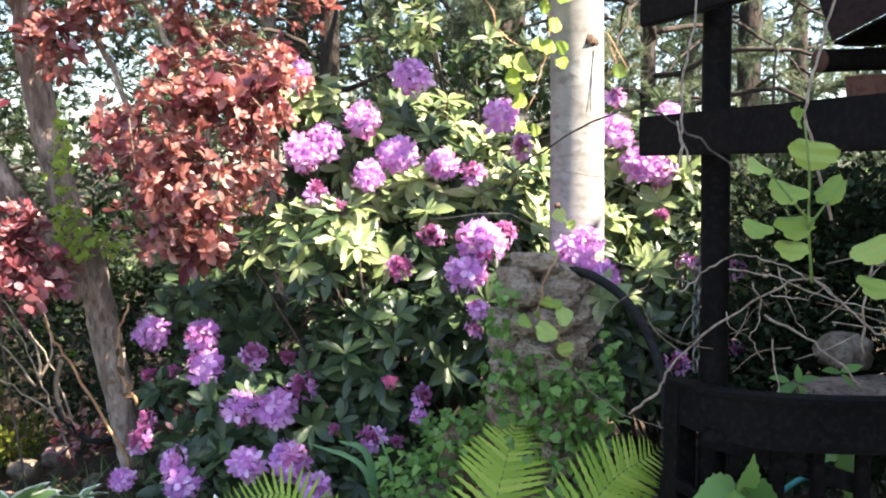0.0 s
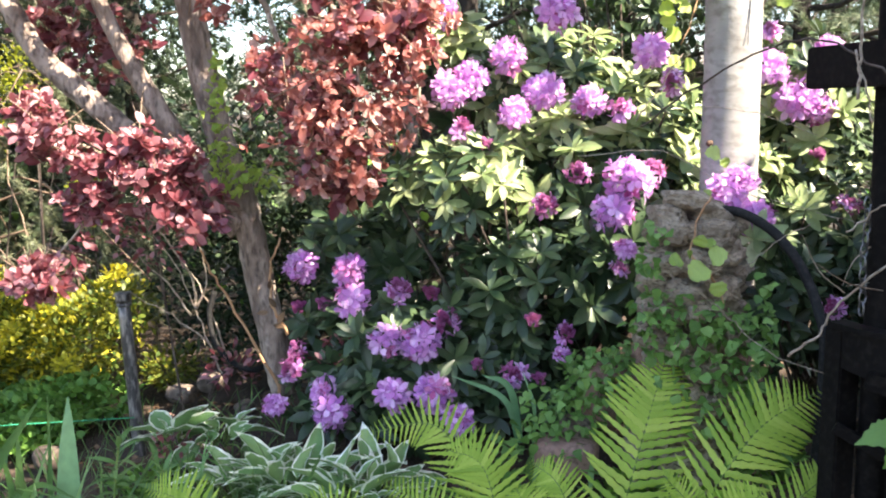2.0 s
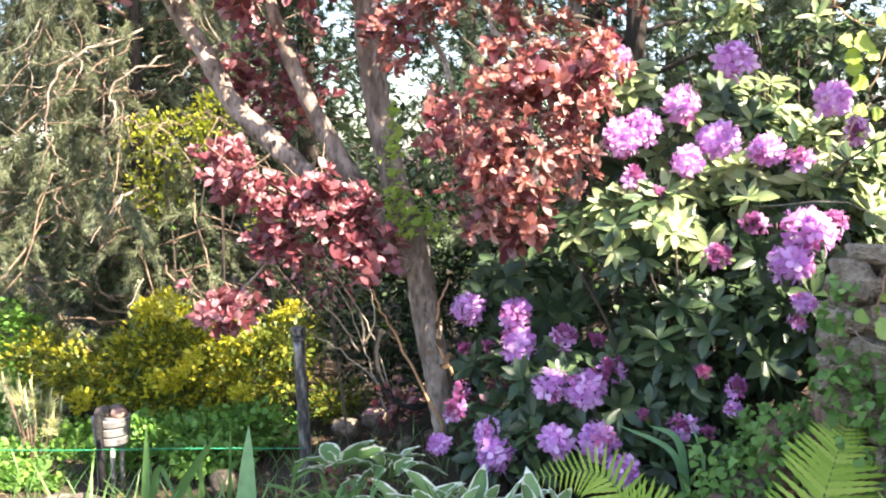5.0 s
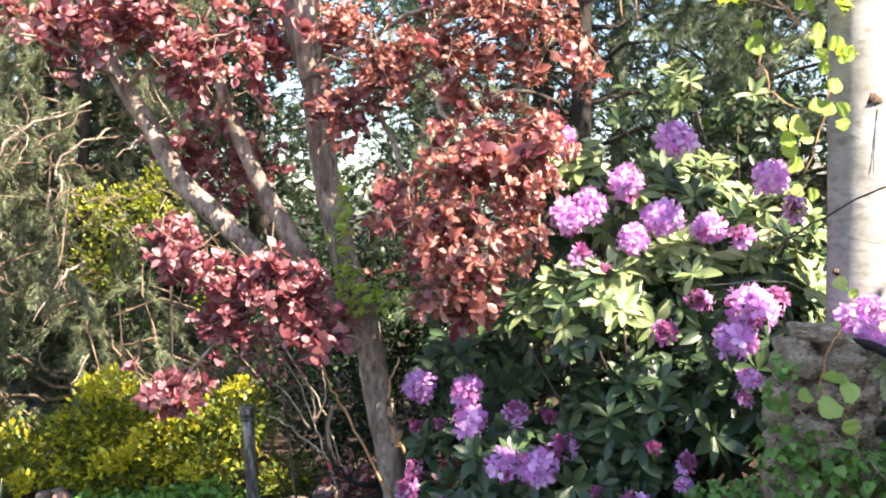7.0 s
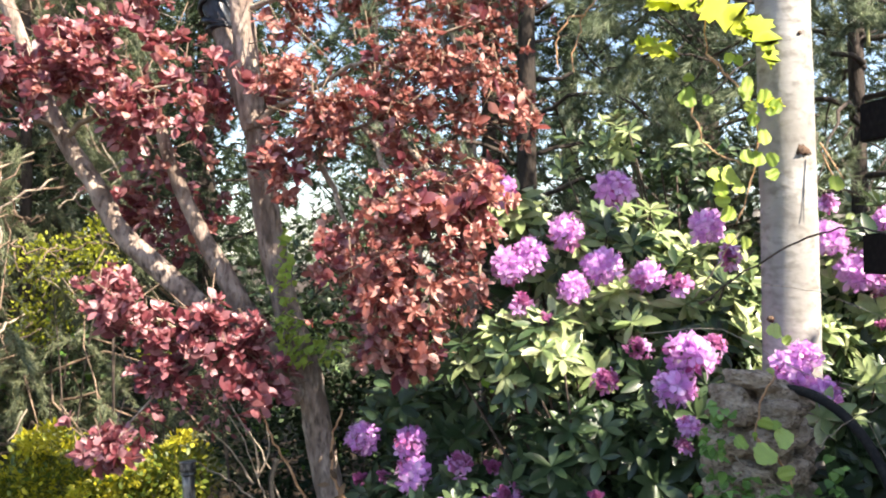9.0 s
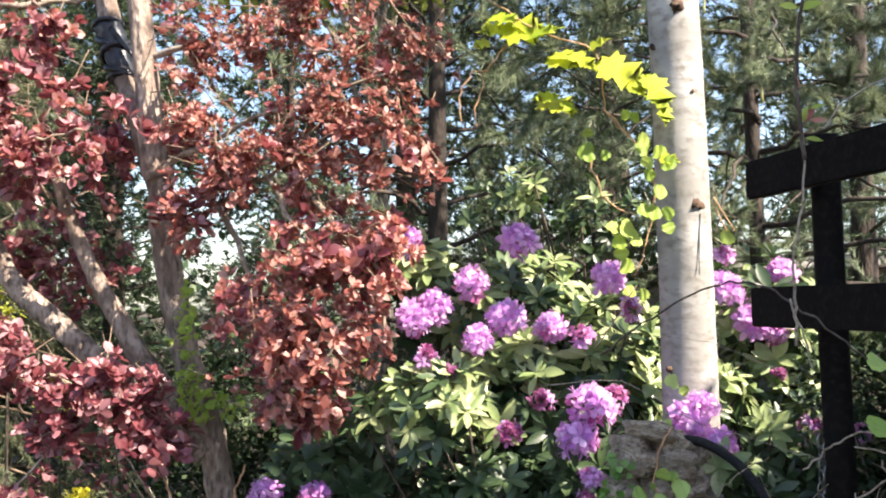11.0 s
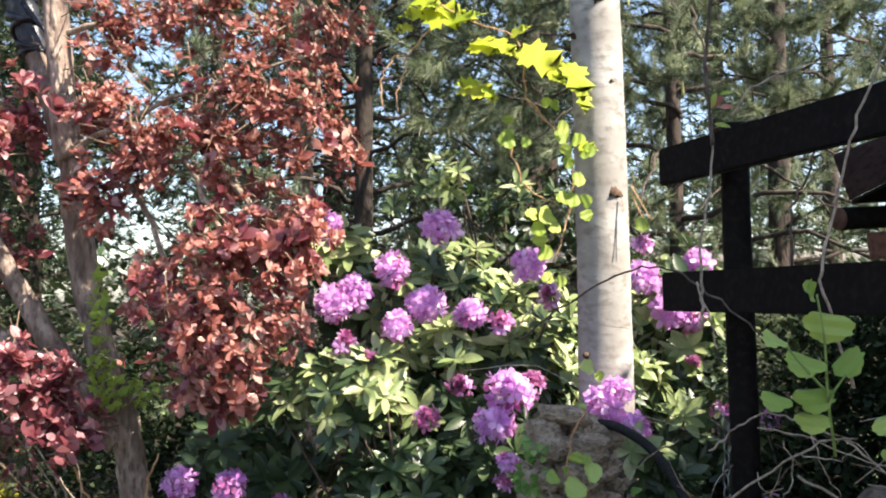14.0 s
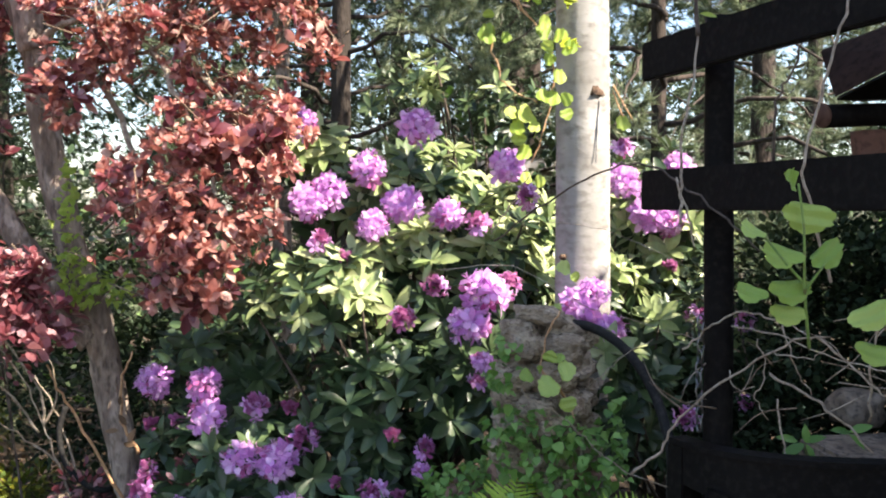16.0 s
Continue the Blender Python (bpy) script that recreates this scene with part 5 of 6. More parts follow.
fern("low fern with lacy yellow-green fronds", None, [
    ((-1.00, 2.38, -0.12), (-1.15, 2.45, 0.21), (-1.31, 2.50, 0.265), 0.24),
    ((-1.00, 2.38, -0.12), (-1.04, 2.42, 0.12), (-1.16, 2.44, 0.2), 0.18),
    ((-0.98, 2.38, -0.11), (-0.86, 2.40, 0.13), (-0.76, 2.42, 0.2), 0.2),
])
fern("small fern growing between hosta leaves", None, [
    ((-0.50, 2.36, -0.05), (-0.68, 2.42, 0.245), (-0.85, 2.45, 0.225), 0.18),
    ((-0.50, 2.36, -0.05), (-0.55, 2.40, 0.2), (-0.66, 2.42, 0.26), 0.17),
])


def hosta_leaf(length, width, droop, wave):
    """A pointed, ribbed leaf with a wavy cream margin of uneven width."""
    rows, edge = 10, (-1.0, -0.8, -0.5, 0.0, 0.5, 0.8, 1.0)
    cols = len(edge)
    u = np.linspace(0, 1, rows)
    prof = np.sin(np.pi * u ** 0.78) ** 0.75
    prof[0], prof[-1] = 0.1, 0.02
    v = []
    for i, (ui, pi) in enumerate(zip(u, prof)):
        for x in edge:
            if abs(x) == 0.8:
                x *= 1 - 0.1 * math.sin(i * 2.1 + wave + x)
            z = abs(x) ** 1.5 * pi * width * 0.28 - droop * length * ui ** 2 + 0.05 * width * math.sin(i * 1.7 + wave + 2 * x) * abs(x) ** 2
            v.append((x * pi * width / 2 + 0.12 * width * ui * math.sin(wave), ui * length, z))
    f = [(i * cols + k, i * cols + k + 1, (i + 1) * cols + k + 1, (i + 1) * cols + k) for i in range(rows - 1) for k in range(cols - 1)]
    me = solid("leaf", v, f, (HOSTA, HOSTA_RIM))
    for i, p in enumerate(me.polygons):
        p.material_index = 1 if i % (cols - 1) in (0, cols - 2) or i // (cols - 1) == rows - 2 else 0
    return me


def hosta(label, at, count, size, spread=0.75, wide=0.42):
    t = thing("hosta", label, "hosta", (0, 0, 0), "hostas edging the bed")
    kinds = [hosta_leaf(size * s, size * wide * s, dr, w) for s, dr, w in ((1.0, 0.35, 0.4), (0.85, 0.2, 2.0), (1.12, 0.5, 3.4), (0.75, 0.3, 4.6), (1.0, 0.6, 5.5), (1.2, 0.4, 1.2))]
    for i in range(count):
        a = i * 2.4 + rng.normal(0, 0.3)
        tl = radians(18 + 68 * (i / count) ** 0.8 + rng.normal(0, 9))
        d = np.array((math.cos(a) * math.sin(tl), math.sin(a) * math.sin(tl) * 0.8 - 0.12, math.cos(tl)))
        root = np.array(at) + np.array((0.02 * math.cos(a), 0.02 * math.sin(a), 0))
        tip = root + d * size * spread * rng.uniform(0.55, 1.05)
        part("leaf", kinds[int(rng.integers(0, 6))], t, m=matrix(turn(d * (1, 1, 0.75) + rng.normal(0, 0.25, 3), rng.normal(0, 0.7)), tip, rng.uniform(0.75, 1.2)))
        part("leaf_stalk", solid("leaf_stalk", *tube([root, root + d * size * 0.4 + (0, 0, 0.015), tip], 0.004, 0.003, 5, 3), GREEN_STEM), t)


hosta("variegated hosta with cream-edged green leaves", (-0.951, 2.750, 0.124), 56, 0.14)
hosta("variegated hosta with cream-edged green leaves", (-0.727, 2.650, 0.136), 34, 0.14)
hosta("variegated hosta with cream-edged green leaves", (-0.871, 2.850, 0.113), 26, 0.15)
hosta("variegated hosta with cream-edged green leaves", (-1.137, 2.800, 0.102), 30, 0.14)
hosta("variegated hosta with cream-edged green leaves", (-0.666, 2.800, 0.118), 26, 0.14)
hosta("smaller variegated hosta at the foot of a tree", (-1.328, 3.150, 0.16), 14, 0.12, 0.6, 0.6)
hosta("smaller variegated hosta at the foot of a tree", (-1.512, 3.150, 0.16), 10, 0.12, 0.5, 0.6)


def blades(label, name, category, specs, material, width):
    """Strap leaves: (foot, bend, tip)."""
    t = thing(name, label, category, (0, 0, 0))
    for foot, bend, tip, w in specs:
        c = curve_points([foot, bend, tip], 7)
        n = len(c)
        d = np.gradient(c, axis=0)
        side = np.cross(d, (0.15, -1, 0.1))
        side /= np.linalg.norm(side, axis=1)[:, None]
        u = np.linspace(0, 1, n)
        half = w / 2 * np.minimum(1, (0.55 + u) * 1.1) * (1 - u ** 3) + 0.0008
        v = []
        for i in range(n):
            nrm = np.cross(side[i], d[i] / np.linalg.norm(d[i]))
            v += [c[i] - side[i] * half[i] + nrm * half[i] * 0.2, c[i], c[i] + side[i] * half[i] + nrm * half[i] * 0.2]
        f = [(i * 3 + k, i * 3 + k + 1, i * 3 + k + 4, i * 3 + k + 3) for i in range(n - 1) for k in range(2)]
        part("blade", solid("blade", v, f, material), t)
    return t


iris_specs = [
    ((-2.10, 2.70, -0.23), (-2.09, 2.72, 0.15), (-2.10, 2.75, 0.42), 0.039), ((-2.04, 2.70, -0.23), (-1.96, 2.70, 0.15), (-1.76, 2.70, 0.46), 0.046), ((-1.89, 2.75, -0.23), (-1.90, 2.78, 0.06), (-1.91, 2.80, 0.31), 0.039),
    ((-2.19, 2.60, -0.24), (-2.19, 2.60, -0.03), (-2.23, 2.62, 0.19), 0.052), ((-2.09, 2.70, -0.23), (-2.04, 2.72, 0.26), (-1.92, 2.68, 0.14), 0.026), ((-1.76, 2.70, -0.19), (-1.74, 2.70, 0.15), (-1.73, 2.70, 0.48), 0.016),
    ((-1.88, 2.60, -0.15), (-1.75, 2.60, 0.19), (-1.59, 2.60, 0.17), 0.023), ((-2.46, 2.60, -0.28), (-2.49, 2.60, -0.11), (-2.57, 2.62, 0.03), 0.039),
    ((-1.88, 2.50, -0.11), (-1.81, 2.50, 0.04), (-1.91, 2.50, 0.10), 0.039), ((-2.14, 2.65, -0.21), (-2.13, 2.65, 0.04), (-2.17, 2.65, 0.21), 0.026), ((-1.96, 2.75, -0.24), (-1.91, 2.75, 0.07), (-1.95, 2.75, 0.28), 0.029),
]
blades("clump of long green sword-shaped leaves", "iris_plant", "iris", iris_specs, BLADE, 0.03)
blades("broad blue-green upright leaves of a young plant", "broadleaf_plant", "plant", [
    ((-1.65, 2.65, -0.14), (-1.65, 2.66, 0.18), (-1.66, 2.70, 0.47), 0.085), ((-2.12, 2.40, -0.17), (-2.04, 2.40, 0.08), (-2.03, 2.42, 0.25), 0.060), ], BLADE_BLUE, 0.06)
def lily(label, foot, top, leaves):
    """An upright stem set all round with narrow arching leaves, shorter towards the tip."""
    t = thing("lily_plant", label, "lily", (0, 0, 0), "lilies among the irises")
    foot, top = np.array(foot), np.array(top)
    part("stem", solid("stem", *tube([foot, (foot + top) / 2 + rng.normal(0, 0.008, 3), top], 0.005, 0.003, 7, 4), GREEN_STEM), t)
    kinds = [solid("leaf", *leaf(1.0, 0.2, 0.4, 0.3, dr, 7), BLADE) for dr in (0.15, 0.35, 0.55)]
    for i in range(leaves):
        u = 0.25 + 0.75 * i / leaves
        a, tl = i * 2.4, radians(82 - 60 * u ** 3 + rng.normal(0, 6))
        d = (math.cos(a) * math.sin(tl), math.sin(a) * math.sin(tl), math.cos(tl))
        part("leaf", kinds[i % 3], t, m=matrix(turn(d, rng.normal(0, 0.3)), foot + (top - foot) * u, 0.115 * (1.15 - 0.5 * u) * rng.uniform(0.85, 1.15)))


lily("green lily stem with whorls of narrow leaves", (-1.46, 2.56, -0.03), (-1.43, 2.58, 0.38), 34)
lily("green lily stem with whorls of narrow leaves", (-1.33, 2.60, -0.02), (-1.30, 2.60, 0.28), 26)
lily("young lily stem with narrow leaves", (-1.92, 2.56, -0.1), (-1.90, 2.58, 0.2), 20)
lily("young lily stem with narrow leaves", (-1.72, 2.52, -0.06), (-1.70, 2.54, 0.17), 20)
lily("young lily stem with narrow leaves", (-1.58, 2.48, -0.04), (-1.57, 2.50, 0.16), 18)
blades("long bent grass-like leaf stalk among flower heads", "spring_bulb_leaves", "plant", [
    ((-0.22, 2.95, 0.29), (-0.27, 2.95, 0.44), (-0.44, 2.95, 0.51), 0.02), ((-0.21, 2.95, 0.29), (-0.25, 2.94, 0.48), (-0.34, 2.94, 0.52), 0.024), ((-0.17, 2.95, 0.29), (-0.17, 2.95, 0.42), (-0.21, 2.97, 0.53), 0.012),
], BLADE_BLUE, 0.02)


# ---- small finds: dry needles, marker, slab ----
dry_needles = line_thing("dry_pine_needles", "pair of dry tan pine needles caught on a tree trunk", "needles", [[(0.54, 3.10, 1.84), (0.57, 3.08, 1.78), (0.60, 3.06, 1.72)], [(0.54, 3.10, 1.82), (0.56, 3.08, 1.76), (0.58, 3.06, 1.71)]], TWIG_TAN, 0.0025, 0.0015, 0.0, "needle")
leaves_at(right_vine, LANCE, "leaf", SMOKE_RED, [((0.55, 2.00, 1.89), 0.04, 40), ((0.53, 2.00, 1.96), 0.025, -20), ((0.57, 2.00, 1.88), 0.03, 90)])
TEAL = rough_material("teal plastic", (0.03, 0.2, 0.2), (0.05, 0.28, 0.28), (0.02, 0.14, 0.15), 10, 60, 0.5, 0.001)
marker = new("plant_marker", solid("plant_marker", *tube([(0.94, 2.50, 0.51), (0.98, 2.50, 0.54), (1.01, 2.50, 0.55)], 0.008, 0.008, 8, 2), TEAL))
tagged(marker, "small teal plastic plant marker behind dark slats", "plant marker")
slab = new("paving_slab", box_mesh("paving_slab", (0.34, 0.26, 0.07), STONE, 0.012))
slab.matrix_basis = pose(*(1.29, 2.82, 0.69), 4, 0, 12)
tagged(slab, "grey paving slab propped on stones in the shade", "paving slab")


# ---- pipe, pot, string ----
def build_pipe():
    t = thing("pipe_post", "weathered black metal pipe with a ribbed cap, standing in the bed", "post", (0, 0, 0))
    top, foot = np.array((-1.859, 3.500, 0.641)), np.array((-1.822, 3.500, -0.017))
    d = (top - foot) / np.linalg.norm(top - foot)
    part("pipe", solid("pipe", *tube([foot - d * 0.15, (foot + top) / 2, top], 0.026, 0.026, 18, 3, 0.008), STEEL), t)
    part("cap", solid("cap", *tube([top - d * 0.028, top - d * 0.004, top + d * 0.004], 0.033, 0.032, 18, 2), STEEL), t)
    part("cap_rim", solid("cap_rim", *tube([top + d * 0.0045, top + d * 0.012], 0.036, 0.034, 18, 1), STEEL), t)
    part("collar", solid("collar", *tube([top - d * 0.045, top - d * 0.033], 0.031, 0.031, 18, 1), STEEL), t)


build_pipe()


def build_pot():
    t = thing("plant_pot", "pale grey ribbed pot raised on thin legs beside a black stake", "pot", (0, 0, 0))
    c = np.array((-2.776, 3.450, 0.053))
    r = 0.084
    for i in range(3):
        z = c[2] + 0.02 + i * 0.042
        part("ring", solid("ring", *tube([(c[0], c[1], z), (c[0], c[1], z + 0.02), (c[0], c[1], z + 0.039)], r * (0.9 + 0.05 * i), r * (0.95 + 0.05 * i), 22, 2), POT), t)
    for a in (-2.2, -0.9, 1.4):
        x, y = c[0] + r * 0.7 * math.cos(a), c[1] + r * 0.7 * math.sin(a)
        part("leg", solid("leg", *tube([(x, y, ground_z(x, y) - 0.02), (x, y, c[2] + 0.03)], 0.011, 0.011, 8, 2), POT), t)
    part("stake", solid("stake", *tube([(c[0] + 0.03, c[1] - r - 0.02, ground_z(c[0], c[1]) - 0.05), (c[0] + 0.01, c[1] - r - 0.02, c[2] + 0.175)], 0.018, 0.018, 12, 2), RUBBER), t, "black stake")
    for dx, dy, s, mat in ((-0.035, -0.01, 0.07, STONE), (0.04, 0.0, 0.065, STONE_PINK), (0, 0.045, 0.065, STONE)):
        p = new("pebble", rock_mesh("pebble", (s, s, s * 0.75), mat, 0.15, 2))
        p.matrix_basis = pose(c[0] + dx, c[1] + dy, c[2] + 0.162)
        tagged(p, "smooth pebble lying in a pale pot", "pebble", "pebbles in the pot")


build_pot()
cord = new("garden_string", solid("garden_string", *tube([(-3.445, 3.300, 0.018), (-2.885, 3.300, 0.072), (-2.342, 3.350, 0.118), (-1.818, 3.460, 0.137)], 0.0022, 0.0022, 6, 5), STRING))
tagged(cord, "taut green garden string tied to a pipe", "string")
wrap_c = np.array([(-1.80, 3.56, 2.67), (-1.76, 3.56, 2.56), (-1.72, 3.55, 2.43)])
folds = [tube(wrap_c, 0.058, 0.054, 18, 6, 0.07)]
for u, r, tilt in ((0.05, 0.012, 0.02), (0.3, 0.016, -0.03), (0.55, 0.013, 0.035), (0.8, 0.015, -0.02), (0.97, 0.01, 0.01)):
    q = wrap_c[0] + (wrap_c[2] - wrap_c[0]) * u
    folds.append(tube([q + np.array((0.058 * math.cos(k), 0.058 * math.sin(k), tilt * math.cos(k + 1))) for k in np.linspace(0, 2 * np.pi, 13)], r, r * 0.8, 8, 2, 0.12))
folds.append(tube([wrap_c[0] + (0.04, -0.05, -0.03), wrap_c[1] + (0.08, -0.06, -0.02), wrap_c[2] + (0.1, -0.05, 0.03)], 0.012, 0.004, 8, 4, 0.1))
bag = new("trunk_wrap", solid("trunk_wrap", *join(folds), WRAP))
tagged(bag, "blue-black plastic wrapped and tied round a stem", "wrap")

twig_shrub = line_thing("bare_shrub", "small bare shrub of thin pale stems", "shrub", [
    [(-1.59, 3.90, 0.15), (-1.66, 3.90, 0.34), (-1.72, 3.90, 0.50), (-1.80, 3.88, 0.71), (-1.97, 3.85, 0.95)], [(-1.66, 3.90, 0.34), (-1.81, 3.85, 0.48), (-1.98, 3.80, 0.59)],
    [(-1.72, 3.90, 0.50), (-1.73, 3.90, 0.66), (-1.88, 3.90, 0.86), (-1.93, 3.90, 0.97)], [(-1.72, 3.90, 0.50), (-1.66, 3.90, 0.64), (-1.71, 3.90, 0.84)],
    [(-1.74, 3.90, 0.47), (-1.88, 3.90, 0.65), (-2.08, 3.90, 0.83)], [(-1.65, 4.10, 0.21), (-1.74, 4.10, 0.49), (-1.85, 4.10, 0.68)],
], TWIG, 0.006, 0.002)
dry_stems = line_thing("dry_stalks", "dry tan stalks standing beside a tree trunk", "stalks", [
    [(-1.17, 3.45, 0.20), (-1.23, 3.45, 0.36), (-1.36, 3.45, 0.59), (-1.45, 3.45, 0.73), (-1.50, 3.45, 0.84)], [(-1.14, 3.40, 0.52), (-1.20, 3.40, 0.65), (-1.20, 3.40, 0.79), (-1.16, 3.40, 0.90)],
], TWIG_TAN, 0.007, 0.004)
leaves_at(dry_stems, LANCE, "leaf", DRY, [((-1.19, 3.38, 0.65), 0.05, -40), ((-1.16, 3.38, 0.59), 0.06, 30), ((-1.23, 3.38, 0.61), 0.05, -90), ((-1.17, 3.38, 0.56), 0.05, 90), ((-1.20, 3.38, 0.72), 0.04, 10)])


# ---- yellow shrub and ground cover ----
def leaf_mass(name, label, category, blobs, sets, upward=0.4, kind_part="foliage", clump=0.0):
    """A bush of many small single leaves; sets: (material, raw leaf, density, size)."""
    t = thing(name, label, category, (0, 0, 0))
    patch = Vector(rng.random(3) * 20)
    for x, y, z, a, b, c in blobs:
        foot = np.array((x + rng.normal(0, 0.05), y + 0.04, ground_z(x, y) - 0.02))
        for _ in range(2):
            end = np.array((x, y, z)) + rng.normal(0, 0.4, 3) * (a, b, c)
            part("stem", solid("stem", *tube([foot, (foot + end) / 2 + rng.normal(0, 0.02, 3), end], 0.006, 0.003, 6, 4), TWIG_DARK), t)
    for mat, raw, dens, size in sets:
        mats = []
        for p, d in blob_points(blobs, dens, 0.6, 0.5):
            if p[2] < ground_z(p[0], p[1]) + 0.005:
                continue
            lump = noise.noise(Vector(p * clump) + patch) if clump else 0.0
            if clump and (lump < -0.3 + 0.12 * rng.normal() or mat is YELLOW and lump < 0.04 + 0.1 * rng.normal() + 1.6 * max(0.0, p[0] + 2.6) + 0.5 * max(0.0, -3.3 - p[0])):      # hollows between tufts, brightest growth in drifts
                continue
            d = d * 0.8 + np.array((0, -0.1, upward)) + rng.normal(0, 0.5, 3)
            mats.append((turn(d, rng.normal(0, 0.5)), p, size * rng.uniform(0.6, 1.3)))
        v, f = scatter(raw, mats)
        tagged(part(kind_part, solid(kind_part, v, f, mat), t), kind="stuff")
    return t


OVAL = leaf(1.0, 0.55, 0.5, 0.15, 0.15, 4)
PLAIN = leaf(1.0, 0.62, 0.5, 0.0, 0.2, 4, 0.06, 2)
yellow_hull = [
    hull((-3.23, 4.60, 0.44), 0.196, 0.112, 0.2), hull((-2.77, 4.50, 0.35), 0.246, 0.123, 0.2),
    hull((-3.06, 4.50, 0.27), 0.465, 0.192, 0.35), hull((-3.52, 4.40, 0.13), 0.348, 0.187, 0.3), hull((-2.58, 4.40, 0.19), 0.348, 0.214, 0.3), hull((-2.39, 4.50, 0.37), 0.219, 0.164, 0.25),
    hull((-2.94, 4.30, 0.10), 0.471, 0.131, 0.25), hull((-2.05, 4.40, 0.10), 0.161, 0.107, 0.2), hull((-3.99, 4.50, 0.14), 0.246, 0.192, 0.3),
]
yb = leaf_mass("euonymus_bush", "low golden euonymus bush with bright yellow and green leaves", "shrub", yellow_hull, [(EUON, OVAL, 2100, 0.035), (YELLOW, OVAL, 1900, 0.038)], clump=11.0)
tips = [hull((-3.04, 4.30, 0.59), 0.07, 0.06, 0.06), hull((-3.15, 4.30, 0.51), 0.06, 0.05, 0.05), hull((-2.29, 4.30, 0.58), 0.07, 0.04, 0.05), hull((-2.71, 4.05, 0.34), 0.05, 0.03, 0.05), hull((-2.86, 4.00, 0.22), 0.11, 0.05, 0.06), hull((-2.42, 4.02, 0.19), 0.07, 0.03, 0.05), hull((-3.41, 4.05, 0.06), 0.08, 0.06, 0.05), hull((-2.74, 4.00, 0.27), 0.06, 0.04, 0.05), hull((-3.60, 4.00, -0.19), 0.1, 0.05, 0.05), hull((-2.76, 3.95, 0.02), 0.04, 0.03, 0.04)]
mats = [(turn(d * 0.7 + np.array((0, -0.2, 0.5)) + rng.normal(0, 0.4, 3), rng.normal(0, 0.5)), p, 0.036 * rng.uniform(0.6, 1.2)) for p, d in blob_points(tips, 2600, 0.8, 0.3)]
tagged(part("golden_growth", solid("golden_growth", *scatter(OVAL, mats), YELLOW), yb, "bright yellow young growth"), kind="stuff")

cover_hull = [
    hull((-2.73, 3.95, -0.01), 0.360, 0.084, 0.3), hull((-2.37, 4.00, 0.04), 0.292, 0.097, 0.3), hull((-3.42, 3.95, -0.13), 0.216, 0.084, 0.3),
    hull((-2.42, 3.70, -0.02), 0.248, 0.056, 0.25), hull((-3.36, 3.70, -0.23), 0.180, 0.056, 0.2), hull((-3.80, 4.10, -0.14), 0.150, 0.125, 0.25), hull((-3.25, 3.45, -0.14), 0.25, 0.05, 0.16), hull((-3.62, 3.6, -0.12), 0.22, 0.07, 0.2), hull((-2.95, 3.7, -0.08), 0.2, 0.06, 0.15), hull((-4.35, 4.6, 0.25), 0.25, 0.22, 0.25), hull((-4.1, 4.2, 0.0), 0.25, 0.16, 0.2),
]
leaf_mass("ground_cover", "low carpet of fresh green strawberry-like leaves", "ground cover", cover_hull, [(COVER, lobed(HEART, 1.0, 0.12, 0.15), 1600, 0.029)])
near_hull = [
    hull((-0.21, 2.66, 0.2), 0.190, 0.079, 0.2), hull((-0.57, 2.58, 0.1), 0.228, 0.076, 0.2), hull((-1.18, 2.55, 0.10), 0.186, 0.070, 0.2), hull((-1.88, 2.60, -0.03), 0.395, 0.087, 0.3),
    hull((-1.45, 2.90, 0.11), 0.141, 0.053, 0.15), hull((0.19, 2.66, 0.22), 0.213, 0.106, 0.15), hull((0.5, 2.68, 0.4), 0.127, 0.095, 0.12),
]
leaf_mass("ground_cover", "mixed green undergrowth between ferns and hostas", "ground cover", near_hull, [(COVER, lobed(IVY_EDGE, 1.0, 0.12, 0.15), 900, 0.036), (BLADE, leaf(1.0, 0.16, 0.5, 0.2, 0.3, 5), 160, 0.12)])
grass_mats = []
for _ in range(170):
    x, y = rng.uniform(-2.6, -0.9), rng.uniform(2.45, 2.95)
    grass_mats.append((turn((rng.normal(0, 0.3), rng.normal(0, 0.3), 1), rng.uniform(-1.5, 1.5)), (x, y, ground_z(x, y)), rng.uniform(0.15, 0.4)))
for _ in range(520):
    x, y = rng.uniform(-3.9, -1.2), rng.uniform(2.9, 4.0)
    grass_mats.append((turn((rng.normal(0, 0.35), rng.normal(0, 0.35), 1), rng.uniform(-1.5, 1.5)), (x, y, ground_z(x, y)), rng.uniform(0.08, 0.22)))
tagged(new("grass_tufts", solid("grass_tufts", *scatter(leaf(1.0, 0.035, 0.4, 0.3, 0.35, 6), grass_mats), BLADE)), "thin fresh grass blades among the rocks", "grass", kind="stuff")
leaf_mass("red_barberry", "low dark red barberry sprigs in the shade", "shrub", [hull((-1.55, 3.90, 0.24), 0.12, 0.1, 0.15), hull((-0.91, 3.35, 0.45), 0.12, 0.08, 0.08), hull((-1.45, 3.10, 0.17), 0.12, 0.05, 0.08), hull((-1.89, 3.90, 0.82), 0.2, 0.15, 0.15)], [(SMOKE_LEAF, OVAL, 420, 0.04)])


